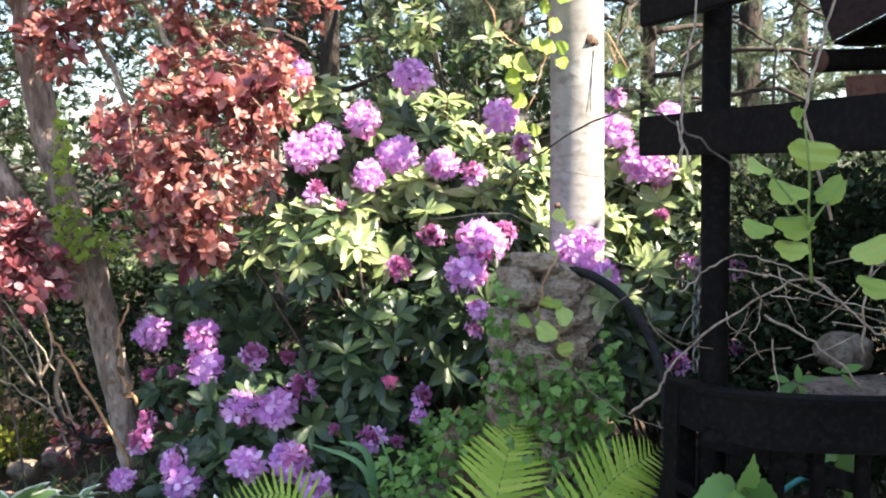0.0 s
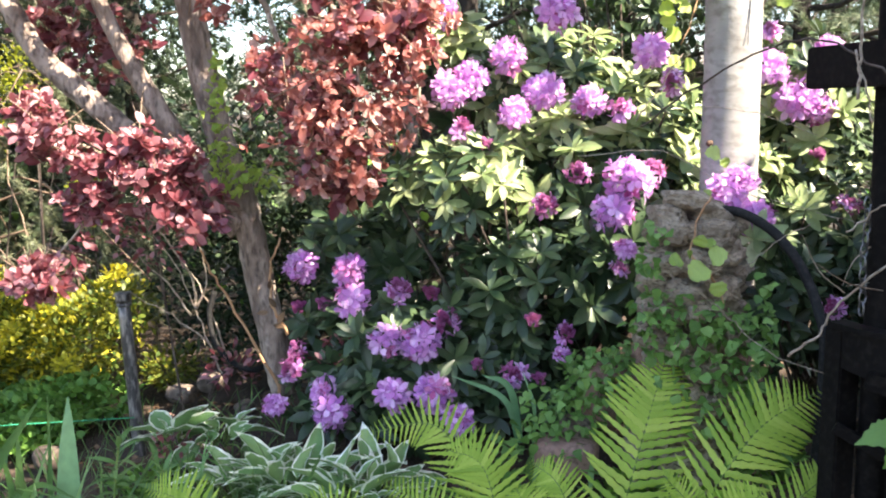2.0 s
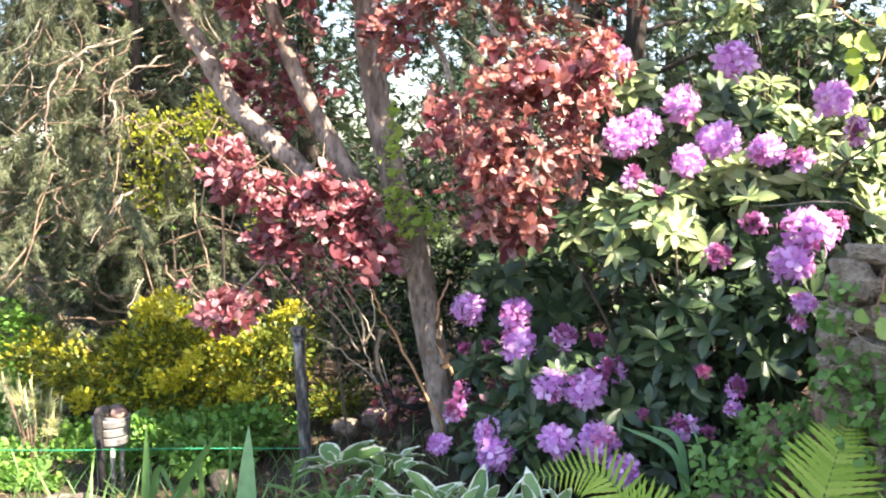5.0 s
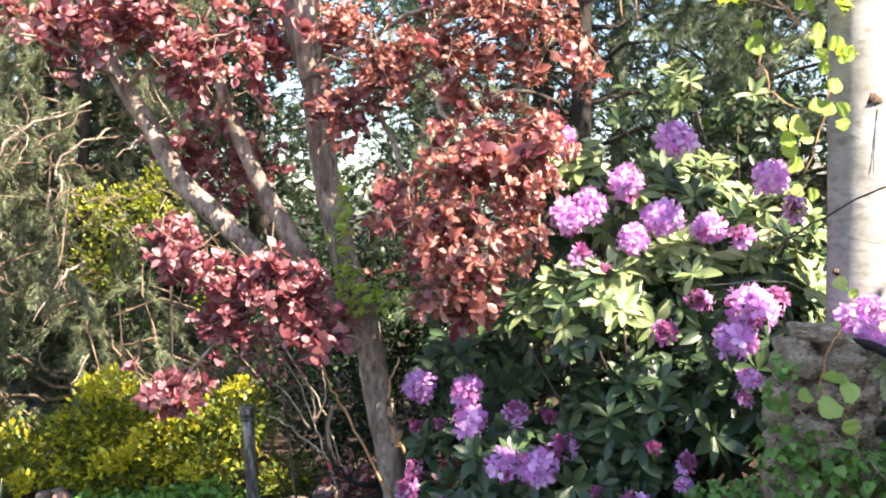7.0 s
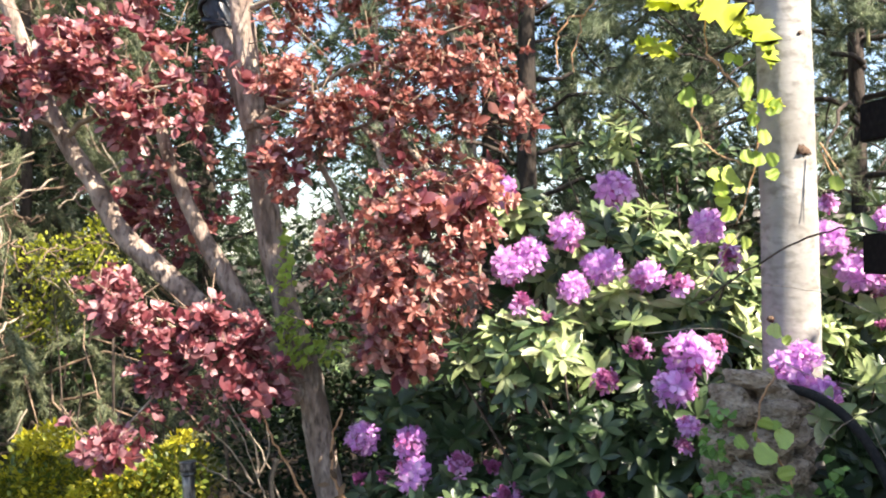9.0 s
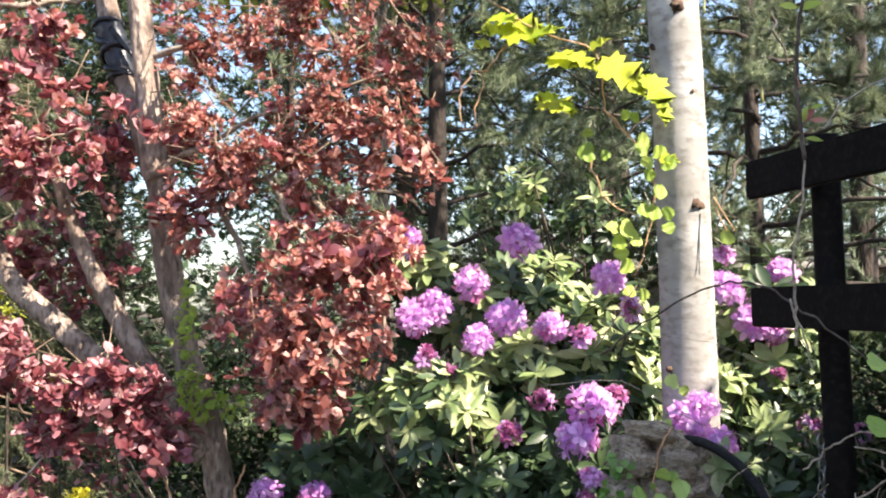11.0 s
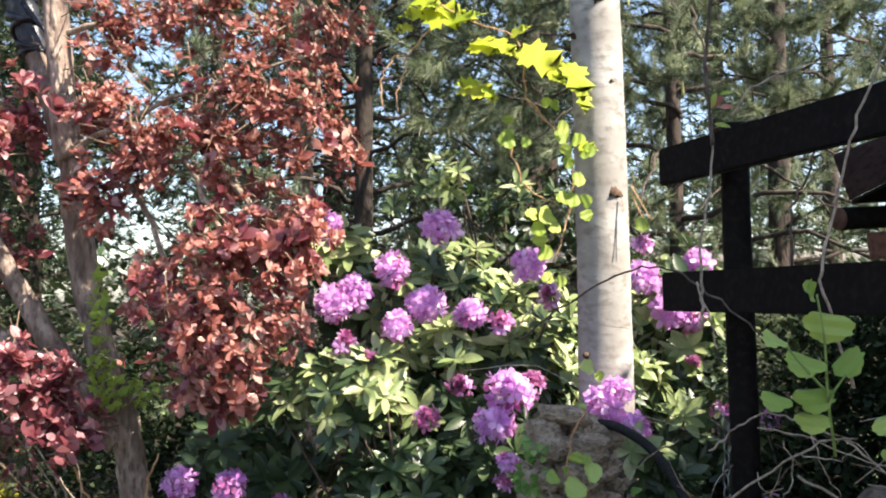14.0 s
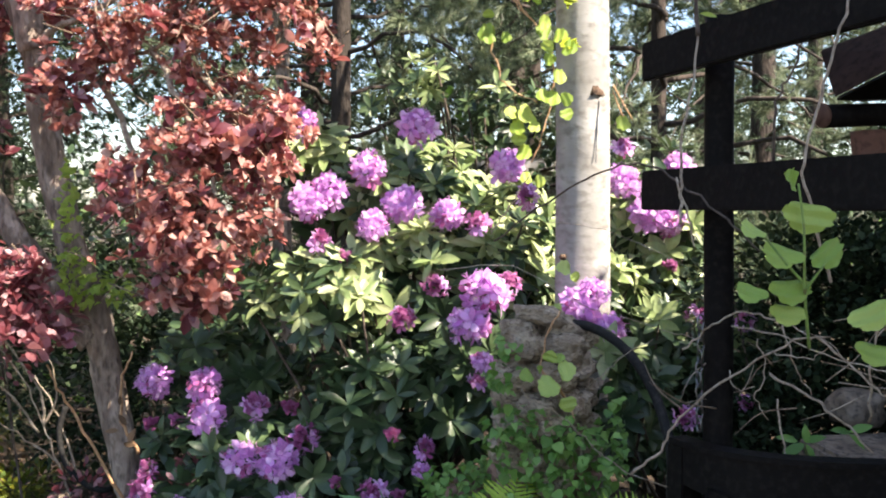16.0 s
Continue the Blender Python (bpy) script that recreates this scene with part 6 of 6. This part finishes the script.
# ---- conifers and background ----
def tuft_raw(n, length, width, cone=0.7):
    out = []
    for i in range(n):
        a, tl = i * 2.4, rng.uniform(0.15, cone)
        d = np.array((math.cos(a) * math.sin(tl), math.sin(a) * math.sin(tl), math.cos(tl)))
        s = np.cross(d, rng.normal(size=3))
        s /= np.linalg.norm(s)
        b = d * rng.uniform(-0.3, 0.05) * length
        ln = length * rng.uniform(0.7, 1.15)
        out.append((np.array([b - s * width / 2, b + s * width / 2, b + d * ln + np.array((0, 0, -0.1 * ln))]), [(0, 1, 2)]))
    return join(out)


def conifer(label, at, height, reach, limbs, per_limb, tuft, material, bark, sag=0.25, low=0.1, trunk_r=0.09, lean=(0, 0), group="conifers behind the garden", twig_mat=None, sprays=9):
    t = thing("conifer", label, "conifer", (0, 0, 0), group)
    foot = np.array((at[0], at[1], ground_z(at[0], at[1]) - 0.05))
    top = foot + np.array((lean[0], lean[1], height))
    part("trunk", solid("trunk", *tube([foot, foot + (top - foot) * 0.5 + rng.normal(0, 0.05, 3), top], trunk_r, 0.02, 12, 8, 0.05), bark), t)
    mats, twigs, spray_wood = [], [], []
    for i in range(limbs):
        u = low + (0.97 - low) * (i + rng.random()) / limbs
        a = i * 2.4 + rng.normal(0, 0.3)
        r = reach * (1.05 - 0.75 * u) * rng.uniform(0.7, 1.15)
        p0 = foot + (top - foot) * u
        d = np.array((math.cos(a), math.sin(a), 0))
        p1, p2 = p0 + d * r * 0.5 + (0, 0, 0.06 * r), p0 + d * r + np.array((0, 0, -sag * r))
        part("limb", solid("limb", *tube([p0, p1, p2], (0.011 if twig_mat else 0.018) * (1.2 - u), 0.003, 6, 5, 0, 0.03 if twig_mat else 0.015), twig_mat or bark), t)
        c = curve_points([p0, p1, p2], 10)
        if twig_mat:
            for _ in range(2):
                a0 = c[int(rng.integers(6, len(c)))]
                e = d * rng.uniform(0.05, 0.35) + rng.normal(0, 0.16, 3) + (0, -0.05, -0.12)
                twigs.append(tube([a0, a0 + e * 0.5 + rng.normal(0, 0.05, 3), a0 + e], 0.0045, 0.0018, 5, 4, 0, 0.006))
        if material in (NEEDLE, NEEDLE_WARM):
            for _ in range(max(2, round(sprays * r / reach))):      # each spray: tufts strung along one bent shoot
                q = c[int(len(c) * (0.25 + 0.75 * rng.random() ** 0.7)) - 1] + rng.normal(0, 0.05, 3)
                w = d * rng.uniform(0.2, 0.7) + rng.normal(0, 0.45, 3) + (0, 0, -0.7 if sag > 0.5 else 0.12)
                w *= rng.uniform(0.16, 0.36) / np.linalg.norm(w)
                bend = np.array((0, 0, -0.06 if sag > 0.5 else 0.07))
                line = curve_points([q, q + w * 0.5 + rng.normal(0, 0.02, 3), q + w + bend], 4)
                spray_wood.append(tube(line[::2], 0.0035, 0.0015, 4, 1))
                size = rng.uniform(0.75, 1.2)
                for j, e in enumerate(line):
                    g = line[min(j + 1, len(line) - 1)] - line[max(j - 1, 0)]
                    for _ in range(2):
                        mats.append((facing(g / np.linalg.norm(g) + rng.normal(0, 0.3, 3), rng.uniform(0, 6)), e + rng.normal(0, 0.008, 3), size * rng.uniform(0.8, 1.15)))
            continue
        for _ in range(per_limb):
            q = c[int(len(c) * (0.15 + 0.85 * rng.random() ** 0.8)) - 1]
            off = rng.normal(0, 0.13, 3) * (r / reach + 0.4) * (1, 1, 0.8) + (0, 0, -0.08 * rng.random())
            dd = d * 0.6 + off * 2.5 + rng.normal(0, 0.35, 3) + (0, 0, 0.1)
            mats.append((facing(dd, rng.uniform(0, 6)), q + off, rng.uniform(0.7, 1.3)))
    v, f = scatter(tuft, mats)
    tagged(part("needles", solid("needles", v, f, material, False), t), kind="stuff")
    if spray_wood:
        tagged(part("spray_wood", solid("spray_wood", *join(spray_wood), TWIG_DARK), t), kind="stuff")
    if twigs:
        tagged(part("twig_work", solid("twig_work", *join(twigs), TWIG), t, "pale curved dead twigs"), kind="stuff")


def build_boughs():
    t = thing("dead_pine_boughs", "pale sunlit dead pine boughs, bent and bare, hanging before dark needles", "branch", (0, 0, 0))
    lines = (
        ([(-3.62, 5.0, 2.15), (-3.70, 4.5, 1.95), (-3.74, 4.3, 1.76), (-3.78, 4.3, 1.50), (-3.72, 4.32, 1.36)], 0.012),
        ([(-3.52, 5.1, 2.0), (-3.47, 4.5, 1.78), (-3.42, 4.42, 1.60), (-3.50, 4.4, 1.44), (-3.47, 4.4, 1.30)], 0.011),
        ([(-3.55, 5.0, 1.2), (-3.45, 4.5, 1.14), (-3.43, 4.4, 1.05), (-3.50, 4.4, 0.94), (-3.53, 4.4, 0.86)], 0.013),
        ([(-3.60, 5.0, 1.66), (-3.41, 4.5, 1.57), (-3.12, 4.5, 1.55), (-2.90, 4.5, 1.58), (-2.70, 4.52, 1.60)], 0.009),
        ([(-3.62, 5.0, 2.1), (-3.46, 4.3, 1.84), (-3.30, 4.3, 1.82), (-3.20, 4.32, 1.70), (-3.10, 4.35, 1.72)], 0.008),
        ([(-3.95, 5.0, 1.8), (-3.92, 4.4, 1.72), (-3.80, 4.35, 1.70), (-3.66, 4.35, 1.72)], 0.007),
        ([(-3.7, 5.0, 0.95), (-3.62, 4.5, 0.80), (-3.55, 4.4, 0.62), (-3.40, 4.38, 0.55), (-3.28, 4.36, 0.58)], 0.006),
        ([(-3.8, 5.0, 1.3), (-3.85, 4.5, 1.18), (-3.80, 4.4, 1.02), (-3.86, 4.38, 0.88)], 0.008),
    )
    for ln, r in lines:
        part("bough", solid("bough", *tube(ln, r * 0.65, r * 0.3, 9, 6, 0.14, 0.01), TWIG if r > 0.01 else TWIG_BROWN), t)
        for k in range(5):
            a = np.array(ln[1 + k % (len(ln) - 2)]) + rng.normal(0, 0.02, 3)
            e = rng.normal(0, 0.12, 3) + (0, -0.05, -0.06)
            part("side_twig", solid("side_twig", *tube([a, a + e * 0.5 + rng.normal(0, 0.025, 3), a + e], r * 0.4, 0.0015, 6, 4, 0, 0.004), TWIG_BROWN), t)


build_boughs()
PINE_TUFT = tuft_raw(18, 0.1, 0.0042, 0.75)
SPRUCE_TUFT = tuft_raw(14, 0.11, 0.009, 1.1)
FAR_TUFT = tuft_raw(10, 0.2, 0.022, 1.2)
conifer("long-needled grey-green pine with drooping dead twigs", (-3.93, 5.30, 0.40)[:2], 6.0, 1.6, 110, 200, PINE_TUFT, NEEDLE_WARM, DARK_BARK, 0.6, 0.05, 0.045, twig_mat=TWIG_BROWN, sprays=14)
conifer("long-needled grey-green pine with drooping dead twigs", (-4.92, 5.00, 0.41)[:2], 5.5, 1.5, 70, 210, PINE_TUFT, NEEDLE_WARM, DARK_BARK, 0.6, 0.08, 0.045, twig_mat=TWIG_BROWN, sprays=15)
conifer("tall pine with soft sunlit needles behind the flowers", (1.12, 5.00, 2.07)[:2], 7.0, 1.7, 74, 250, PINE_TUFT, NEEDLE, DARK_BARK, 0.25, 0.1, 0.05)
conifer("tall pine with soft sunlit needles behind the flowers", (-0.67, 5.40, 2.24)[:2], 7.0, 1.6, 74, 250, PINE_TUFT, NEEDLE, DARK_BARK, 0.35, 0.1, 0.07)
conifer("dark dense spruce standing beyond the garden", (0.4, 7.2), 8.0, 2.0, 70, 110, SPRUCE_TUFT, NEEDLE_DARK, DARK_BARK, 0.3, 0.05, 0.12)
conifer("dark dense spruce standing beyond the garden", (-1.15, 7.6), 7.5, 1.7, 66, 110, SPRUCE_TUFT, NEEDLE_DARK, DARK_BARK, 0.3, 0.05, 0.12)
conifer("dark dense spruce standing beyond the garden", (-3.6, 7.4), 6.5, 1.7, 62, 110, SPRUCE_TUFT, NEEDLE_DARK, DARK_BARK, 0.3, 0.05, 0.12)
conifer("dark dense spruce standing beyond the garden", (-5.4, 7.0), 7.0, 2.0, 62, 110, SPRUCE_TUFT, NEEDLE_DARK, DARK_BARK, 0.3, 0.05, 0.12)
conifer("dark dense spruce standing beyond the garden", (2.4, 7.4), 8.0, 2.0, 48, 84, SPRUCE_TUFT, NEEDLE_DARK, DARK_BARK, 0.3, 0.04, 0.12)
conifer("dark dense spruce standing beyond the garden", (-4.3, 6.3), 6.0, 1.6, 62, 110, SPRUCE_TUFT, NEEDLE_DARK, DARK_BARK, 0.3, 0.05, 0.1)
conifer("airy spruce beyond the shelter", (3.4, 9.0), 6.6, 2.0, 36, 60, SPRUCE_TUFT, NEEDLE_DARK, DARK_BARK, 0.3, 0.04, 0.12)
for x, y, h in ((-9.6, 12, 8), (-7.8, 12.5, 9), (-6.0, 12, 8), (-0.9, 13, 9.5), (1, 12.5, 9), (3.4, 13, 8), (6, 12.5, 9)):
    conifer("distant dark conifer at the garden's end", (x, y), h, 2.2, 48, 70, FAR_TUFT, NEEDLE_DARK, DARK_BARK, 0.3, 0.03, 0.15, group="distant conifers")

for x, y in ((-3.5, 12.5), (-4.3, 14.5)):
    conifer("thin distant conifer letting the sky through", (x, y), 7.5, 1.7, 40, 34, FAR_TUFT, NEEDLE_DARK, DARK_BARK, 0.3, 0.03, 0.1, group="distant conifers")


def build_shed():
    t = thing("garden_shed", "low grey shed with a pale eaves board, far behind the conifers", "shed", (1.6, 11.0, 0))
    part("wall", box_mesh("wall", (4.6, 2.4, 1.9), ROOF_FAR, 0.02), t, m=pose(0, 0, 0.95))
    part("roof", box_mesh("roof", (5.2, 3.2, 0.06), ROOF_FAR, 0.01), t, m=pose(0, 0, 1.97, 2))
    part("eaves_board", box_mesh("eaves_board", (5.22, 0.03, 0.11), RENDER_WALL, 0.004), t, "pale eaves board", pose(0, -1.585, 1.87))
    for x in (-1.5, 0.4, 1.7):
        w = part("window", box_mesh("window", (0.62, 0.05, 0.5), RENDER_WALL, 0.006), t, "pale window frame", pose(x, -1.21, 1.25))
        part("pane", box_mesh("pane", (0.54, 0.02, 0.42), STEEL, 0.002), w, m=pose(0, -0.03, 0))


build_shed()


def broadleaf(label, at, height, blobs, density, size, material, lean=0.0):
    t = thing("broadleaf_tree", label, "tree", (0, 0, 0), "leafy trees standing beyond the garden")
    foot = np.array((at[0], at[1], ground_z(*at) - 0.05))
    part("trunk", solid("trunk", *tube([foot, foot + (lean * 0.4, 0, height * 0.5), foot + (lean, 0, height)], 0.07, 0.03, 12, 6, 0.06), BARK), t)
    for x, y, z, a, b, c in blobs:
        part("limb", solid("limb", *tube([foot + (lean * 0.5, 0, height * 0.55), (np.array((x, y, z)) + foot + (lean, 0, height)) / 2 * (1, 1, 1), (x, y, z)], 0.022, 0.006, 7, 5, 0, 0.02), BARK), t)
    raw = leaf(1.0, 0.55, 0.45, 0.15, 0.2, 4)
    m = [(turn(d * 0.4 + rng.normal(0, 0.6, 3), rng.normal(0, 0.6)), p, size * rng.uniform(0.6, 1.3)) for p, d in blob_points(blobs, density, 0.8, 0.3)]
    tagged(part("crown", solid("crown", *scatter(raw, m), material), t), kind="stuff")


broadleaf("leafy tree with sunlit green crown above the smoke bush", (-1.03, 5.60, 3.33)[:2], 4.2, [
    hull((-1.69, 5.60, 3.70), 0.6, 0.35, 0.4), hull((-1.25, 5.60, 3.56), 0.5, 0.3, 0.4), hull((-0.67, 5.70, 3.76), 0.5, 0.3, 0.4), hull((-2.26, 5.80, 3.69), 0.4, 0.3, 0.4), hull((-1.39, 5.60, 4.26), 0.9, 0.4, 0.6), hull((-0.94, 4.50, 3.25), 0.24, 0.12, 0.15), hull((-0.63, 4.60, 3.14), 0.2, 0.13, 0.15), hull((-1.60, 4.50, 3.27), 0.3, 0.12, 0.15), hull((-1.27, 4.60, 3.37), 0.25, 0.1, 0.15),
], 300, 0.06, OLIVE)
leaf_mass("forsythia_bush", "bright yellow-green bush glowing behind the pine", "shrub", [hull((-3.2, 4.65, 1.47), 0.34, 0.17, 0.12), hull((-2.92, 4.65, 1.57), 0.16, 0.16, 0.12), hull((-3.4, 4.8, 1.15), 0.22, 0.18, 0.15), hull((-2.62, 4.7, 0.95), 0.1, 0.22, 0.1)], [(LIME, OVAL, 1100, 0.03)])
leaf_mass("hazel_bush", "thin leafy shrub in shade between tree trunks", "shrub", [hull((-1.75, 4.80, 1.4), 0.45, 0.42, 0.3), hull((-1.35, 4.9, 1.3), 0.3, 0.35, 0.25)], [(RHODO_LEAF, PLAIN, 150, 0.055)])
# two added bushes: dark fill where there is only deep shade
leaf_mass("shade_bush", "near-black fill foliage standing in for deep shade behind the shelter", "shrub", [hull((1.36, 3.50, 0.97), 0.3, 0.45, 0.3), hull((1.22, 3.40, 1.22), 0.35, 0.22, 0.2), hull((1.42, 3.30, 1.16), 0.3, 0.25, 0.2), hull((1.51, 3.30, 0.87), 0.3, 0.5, 0.3), hull((1.22, 3.20, 0.60), 0.3, 0.35, 0.25), hull((1.74, 3.60, 1.39), 0.3, 0.4, 0.3), hull((1.09, 3.40, 0.56), 0.25, 0.35, 0.2), hull((1.28, 3.10, 0.51), 0.35, 0.2, 0.2), hull((1.54, 3.20, 0.60), 0.25, 0.3, 0.2), hull((1.25, 3.60, 0.73), 0.3, 0.25, 0.2)], [(SHADE_LEAF, PLAIN, 1500, 0.034)])
leaf_mass("shade_bush", "low near-black fill foliage standing in for deep shade behind the tree trunks", "shrub", [hull((-1.85, 4.55, 0.5), 0.36, 0.4, 0.2), hull((-1.4, 4.4, 0.55), 0.32, 0.45, 0.2), hull((-1.05, 4.2, 0.75), 0.25, 0.4, 0.2), hull((-1.6, 4.6, 0.95), 0.4, 0.3, 0.2)], [(SHADE_LEAF, PLAIN, 1300, 0.036)])
leaf_mass("hazel_bush", "mid-green leafy shrub in shade behind the rhododendrons", "shrub", [hull((-0.94, 4.60, 0.77), 0.5, 0.5, 0.3), hull((-1.72, 4.80, 0.75), 0.4, 0.6, 0.3), hull((0.35, 5.00, 1.54), 0.8, 0.6, 0.3), hull((1.81, 4.80, 0.86), 0.6, 0.7, 0.3), hull((-4.28, 5.60, 0.77), 0.9, 0.4, 0.3)], [(RHODO_LEAF, PLAIN, 260, 0.06), (COVER, PLAIN, 30, 0.06)])


# pale new candles on the pine behind the birch
CANDLE = leaf_material("pine candle", (0.4, 0.4, 0.16), (0.5, 0.5, 0.22), (0.6, 0.58, 0.3), 0.2, 0.6, 0.2)
candles = thing("pine_branch", "pine branch tips with pale upright spring candles", "pine branch", (0, 0, 0))
CANDLE_MESH = solid("candle", *tube([(0, 0, 0), (0, 0, 0.06), (0.004, 0, 0.12)], 0.008, 0.004, 7, 3, 0.1), CANDLE)
for at in ((0.80, 4.70, 2.95), (0.82, 4.70, 3.02), (1.31, 4.70, 2.66), (1.35, 4.70, 2.64), (1.65, 4.70, 2.94), (1.68, 4.70, 2.95), (1.71, 4.70, 2.92), (1.07, 4.70, 2.48), (0.12, 4.90, 3.14), (0.78, 4.70, 3.13)):
    part("candle", CANDLE_MESH, candles, m=matrix(facing((rng.normal(0, 0.12), 0, 1), 0), at, rng.uniform(0.8, 1.2)))
LONG_TUFT = tuft_raw(26, 0.125, 0.0036, 0.85)


def pine_bough(parent, start, end, sprays, droop):
    """A leading shoot with side shoots, each strung with long paired needles."""
    start, end = np.array(start), np.array(end)
    mid = (start + end) / 2 + (0, 0, 0.08)
    part("twig", solid("twig", *tube([start, mid, end], 0.009, 0.0035, 7, 6, 0.06, 0.006), DARK_BARK), parent)
    c = curve_points([start, mid, end], 12)
    mats = []
    for i in range(sprays):
        q = c[int(len(c) * (0.2 + 0.8 * (i + 0.5) / sprays)) - 1]
        w = (end - start) / np.linalg.norm(end - start) * 0.6 + rng.normal(0, 0.45, 3) * (1, 0.7, 0.8) + (0, -0.15, droop)
        w *= rng.uniform(0.14, 0.26) / np.linalg.norm(w)
        line = curve_points([q, q + w * 0.5, q + w + (0, 0, 0.04)], 3)
        part("side_shoot", solid("side_shoot", *tube(line, 0.004, 0.0025, 6, 1), DARK_BARK), parent)
        for j, e in enumerate(line[1:]):
            g = line[j + 1] - line[j]
            for _ in range(2):
                mats.append((facing(g / np.linalg.norm(g) + rng.normal(0, 0.2, 3), rng.uniform(0, 6)), e, rng.uniform(0.8, 1.15)))
    tagged(part("needles", solid("needles", *scatter(LONG_TUFT, mats), NEEDLE, False), parent), kind="stuff")


for start, end, n, droop in (
    ((1.9, 4.7, 3.05), (0.80, 4.25, 3.05), 13, 0.0), ((2.0, 4.7, 2.75), (1.05, 4.2, 2.66), 14, 0.1), ((1.9, 4.8, 2.45), (0.78, 4.3, 2.48), 13, -0.05), ((2.1, 4.6, 3.05), (1.55, 4.15, 2.86), 9, 0.25),
    ((1.0, 4.9, 3.3), (0.05, 4.3, 3.05), 13, -0.1), ((0.8, 4.9, 2.95), (0.2, 4.3, 2.82), 9, -0.2), ((0.6, 5.0, 2.8), (-0.3, 4.4, 2.65), 11, -0.35), ((0.4, 5.0, 2.5), (-0.2, 4.45, 2.36), 9, -0.4), ((2.0, 4.8, 2.4), (1.3, 4.3, 2.3), 8, 0.1),
):
    pine_bough(candles, start, end, n, droop)
dwarf = thing("dwarf_pine", "small dwarf pine with pale upright spring shoots", "shrub", (0, 0, 0))
for k in range(16):
    x, y = -3.5 + rng.normal(0, 0.1), 3.72 + rng.normal(0, 0.06)
    foot, top = np.array((-3.5, 3.74, ground_z(-3.5, 3.74) - 0.02)), np.array((x, y, rng.uniform(0.02, 0.3)))
    part("stem", solid("stem", *tube([foot, (foot + top) / 2 + (0.02, 0, -0.02), top], 0.006, 0.004, 6, 3), TWIG_BROWN), dwarf)
    part("candle", CANDLE_MESH, dwarf, m=matrix(facing((rng.normal(0, 0.2), 0, 1), 0), top, rng.uniform(0.6, 1.0)))
    tagged(part("needles", solid("needles", *scatter(LONG_TUFT, [(facing(rng.normal(0, 0.5, 3) + (0, -0.2, 0.7), 0), top - (0, 0, 0.02 * j), rng.uniform(0.6, 0.9)) for j in range(4)]), CANDLE if k % 3 == 0 else NEEDLE, False), dwarf), kind="stuff")


# ---- out of view: screen added to shade the bed ----
def shade_screen(name, label, category, blobs, density, size, stems):
    t = thing(name, label, category, (0, 0, 0))
    m = [(turn(d + rng.normal(0, 0.5, 3), rng.normal(0, 0.5)), p, size * rng.uniform(0.7, 1.3)) for p, d in blob_points(blobs, density, 0.7)]
    tagged(part("foliage", solid("foliage", *scatter(PLAIN, m), RHODO_LEAF), t), kind="stuff")
    for x, y, h in stems:
        part("stem", solid("stem", *tube([(x, y, 0), (x + 0.03, y, h * 0.5), (x, y, h)], 0.04, 0.01, 8, 4), BARK), t)


# heights set where the added hedge's shadow falls; last two clumps darken the shelter
tops = np.interp(np.arange(-0.6, 4.0, 0.2), (0.3, 0.7, 0.9, 1.05, 1.2, 1.35, 1.5, 1.72, 1.85, 1.94, 2.3, 2.8, 3.4), (6.6, 6.6, 6.5, 5.9, 5.55, 5.2, 4.65, 4.3, 3.9, 3.7, 3.5, 3.2, 2.4))
shade_screen("hedge", "unseen evergreen hedge added beside the garden to shade the bed", "hedge", [(3.05 + 0.08 * math.sin(k * 2.1), -0.6 + 0.2 * k, h / 2 + 0.08 * math.sin(k * 4.3), 0.33, 0.22, h / 2) for k, h in enumerate(tops)] + [(2.0, 1.9, 1.2, 0.45, 0.55, 1.25), (2.15, 2.9, 1.1, 0.35, 0.5, 1.1)], 520, 0.1, [(3.05, -0.4 + 0.6 * k, 2.3) for k in range(7)])
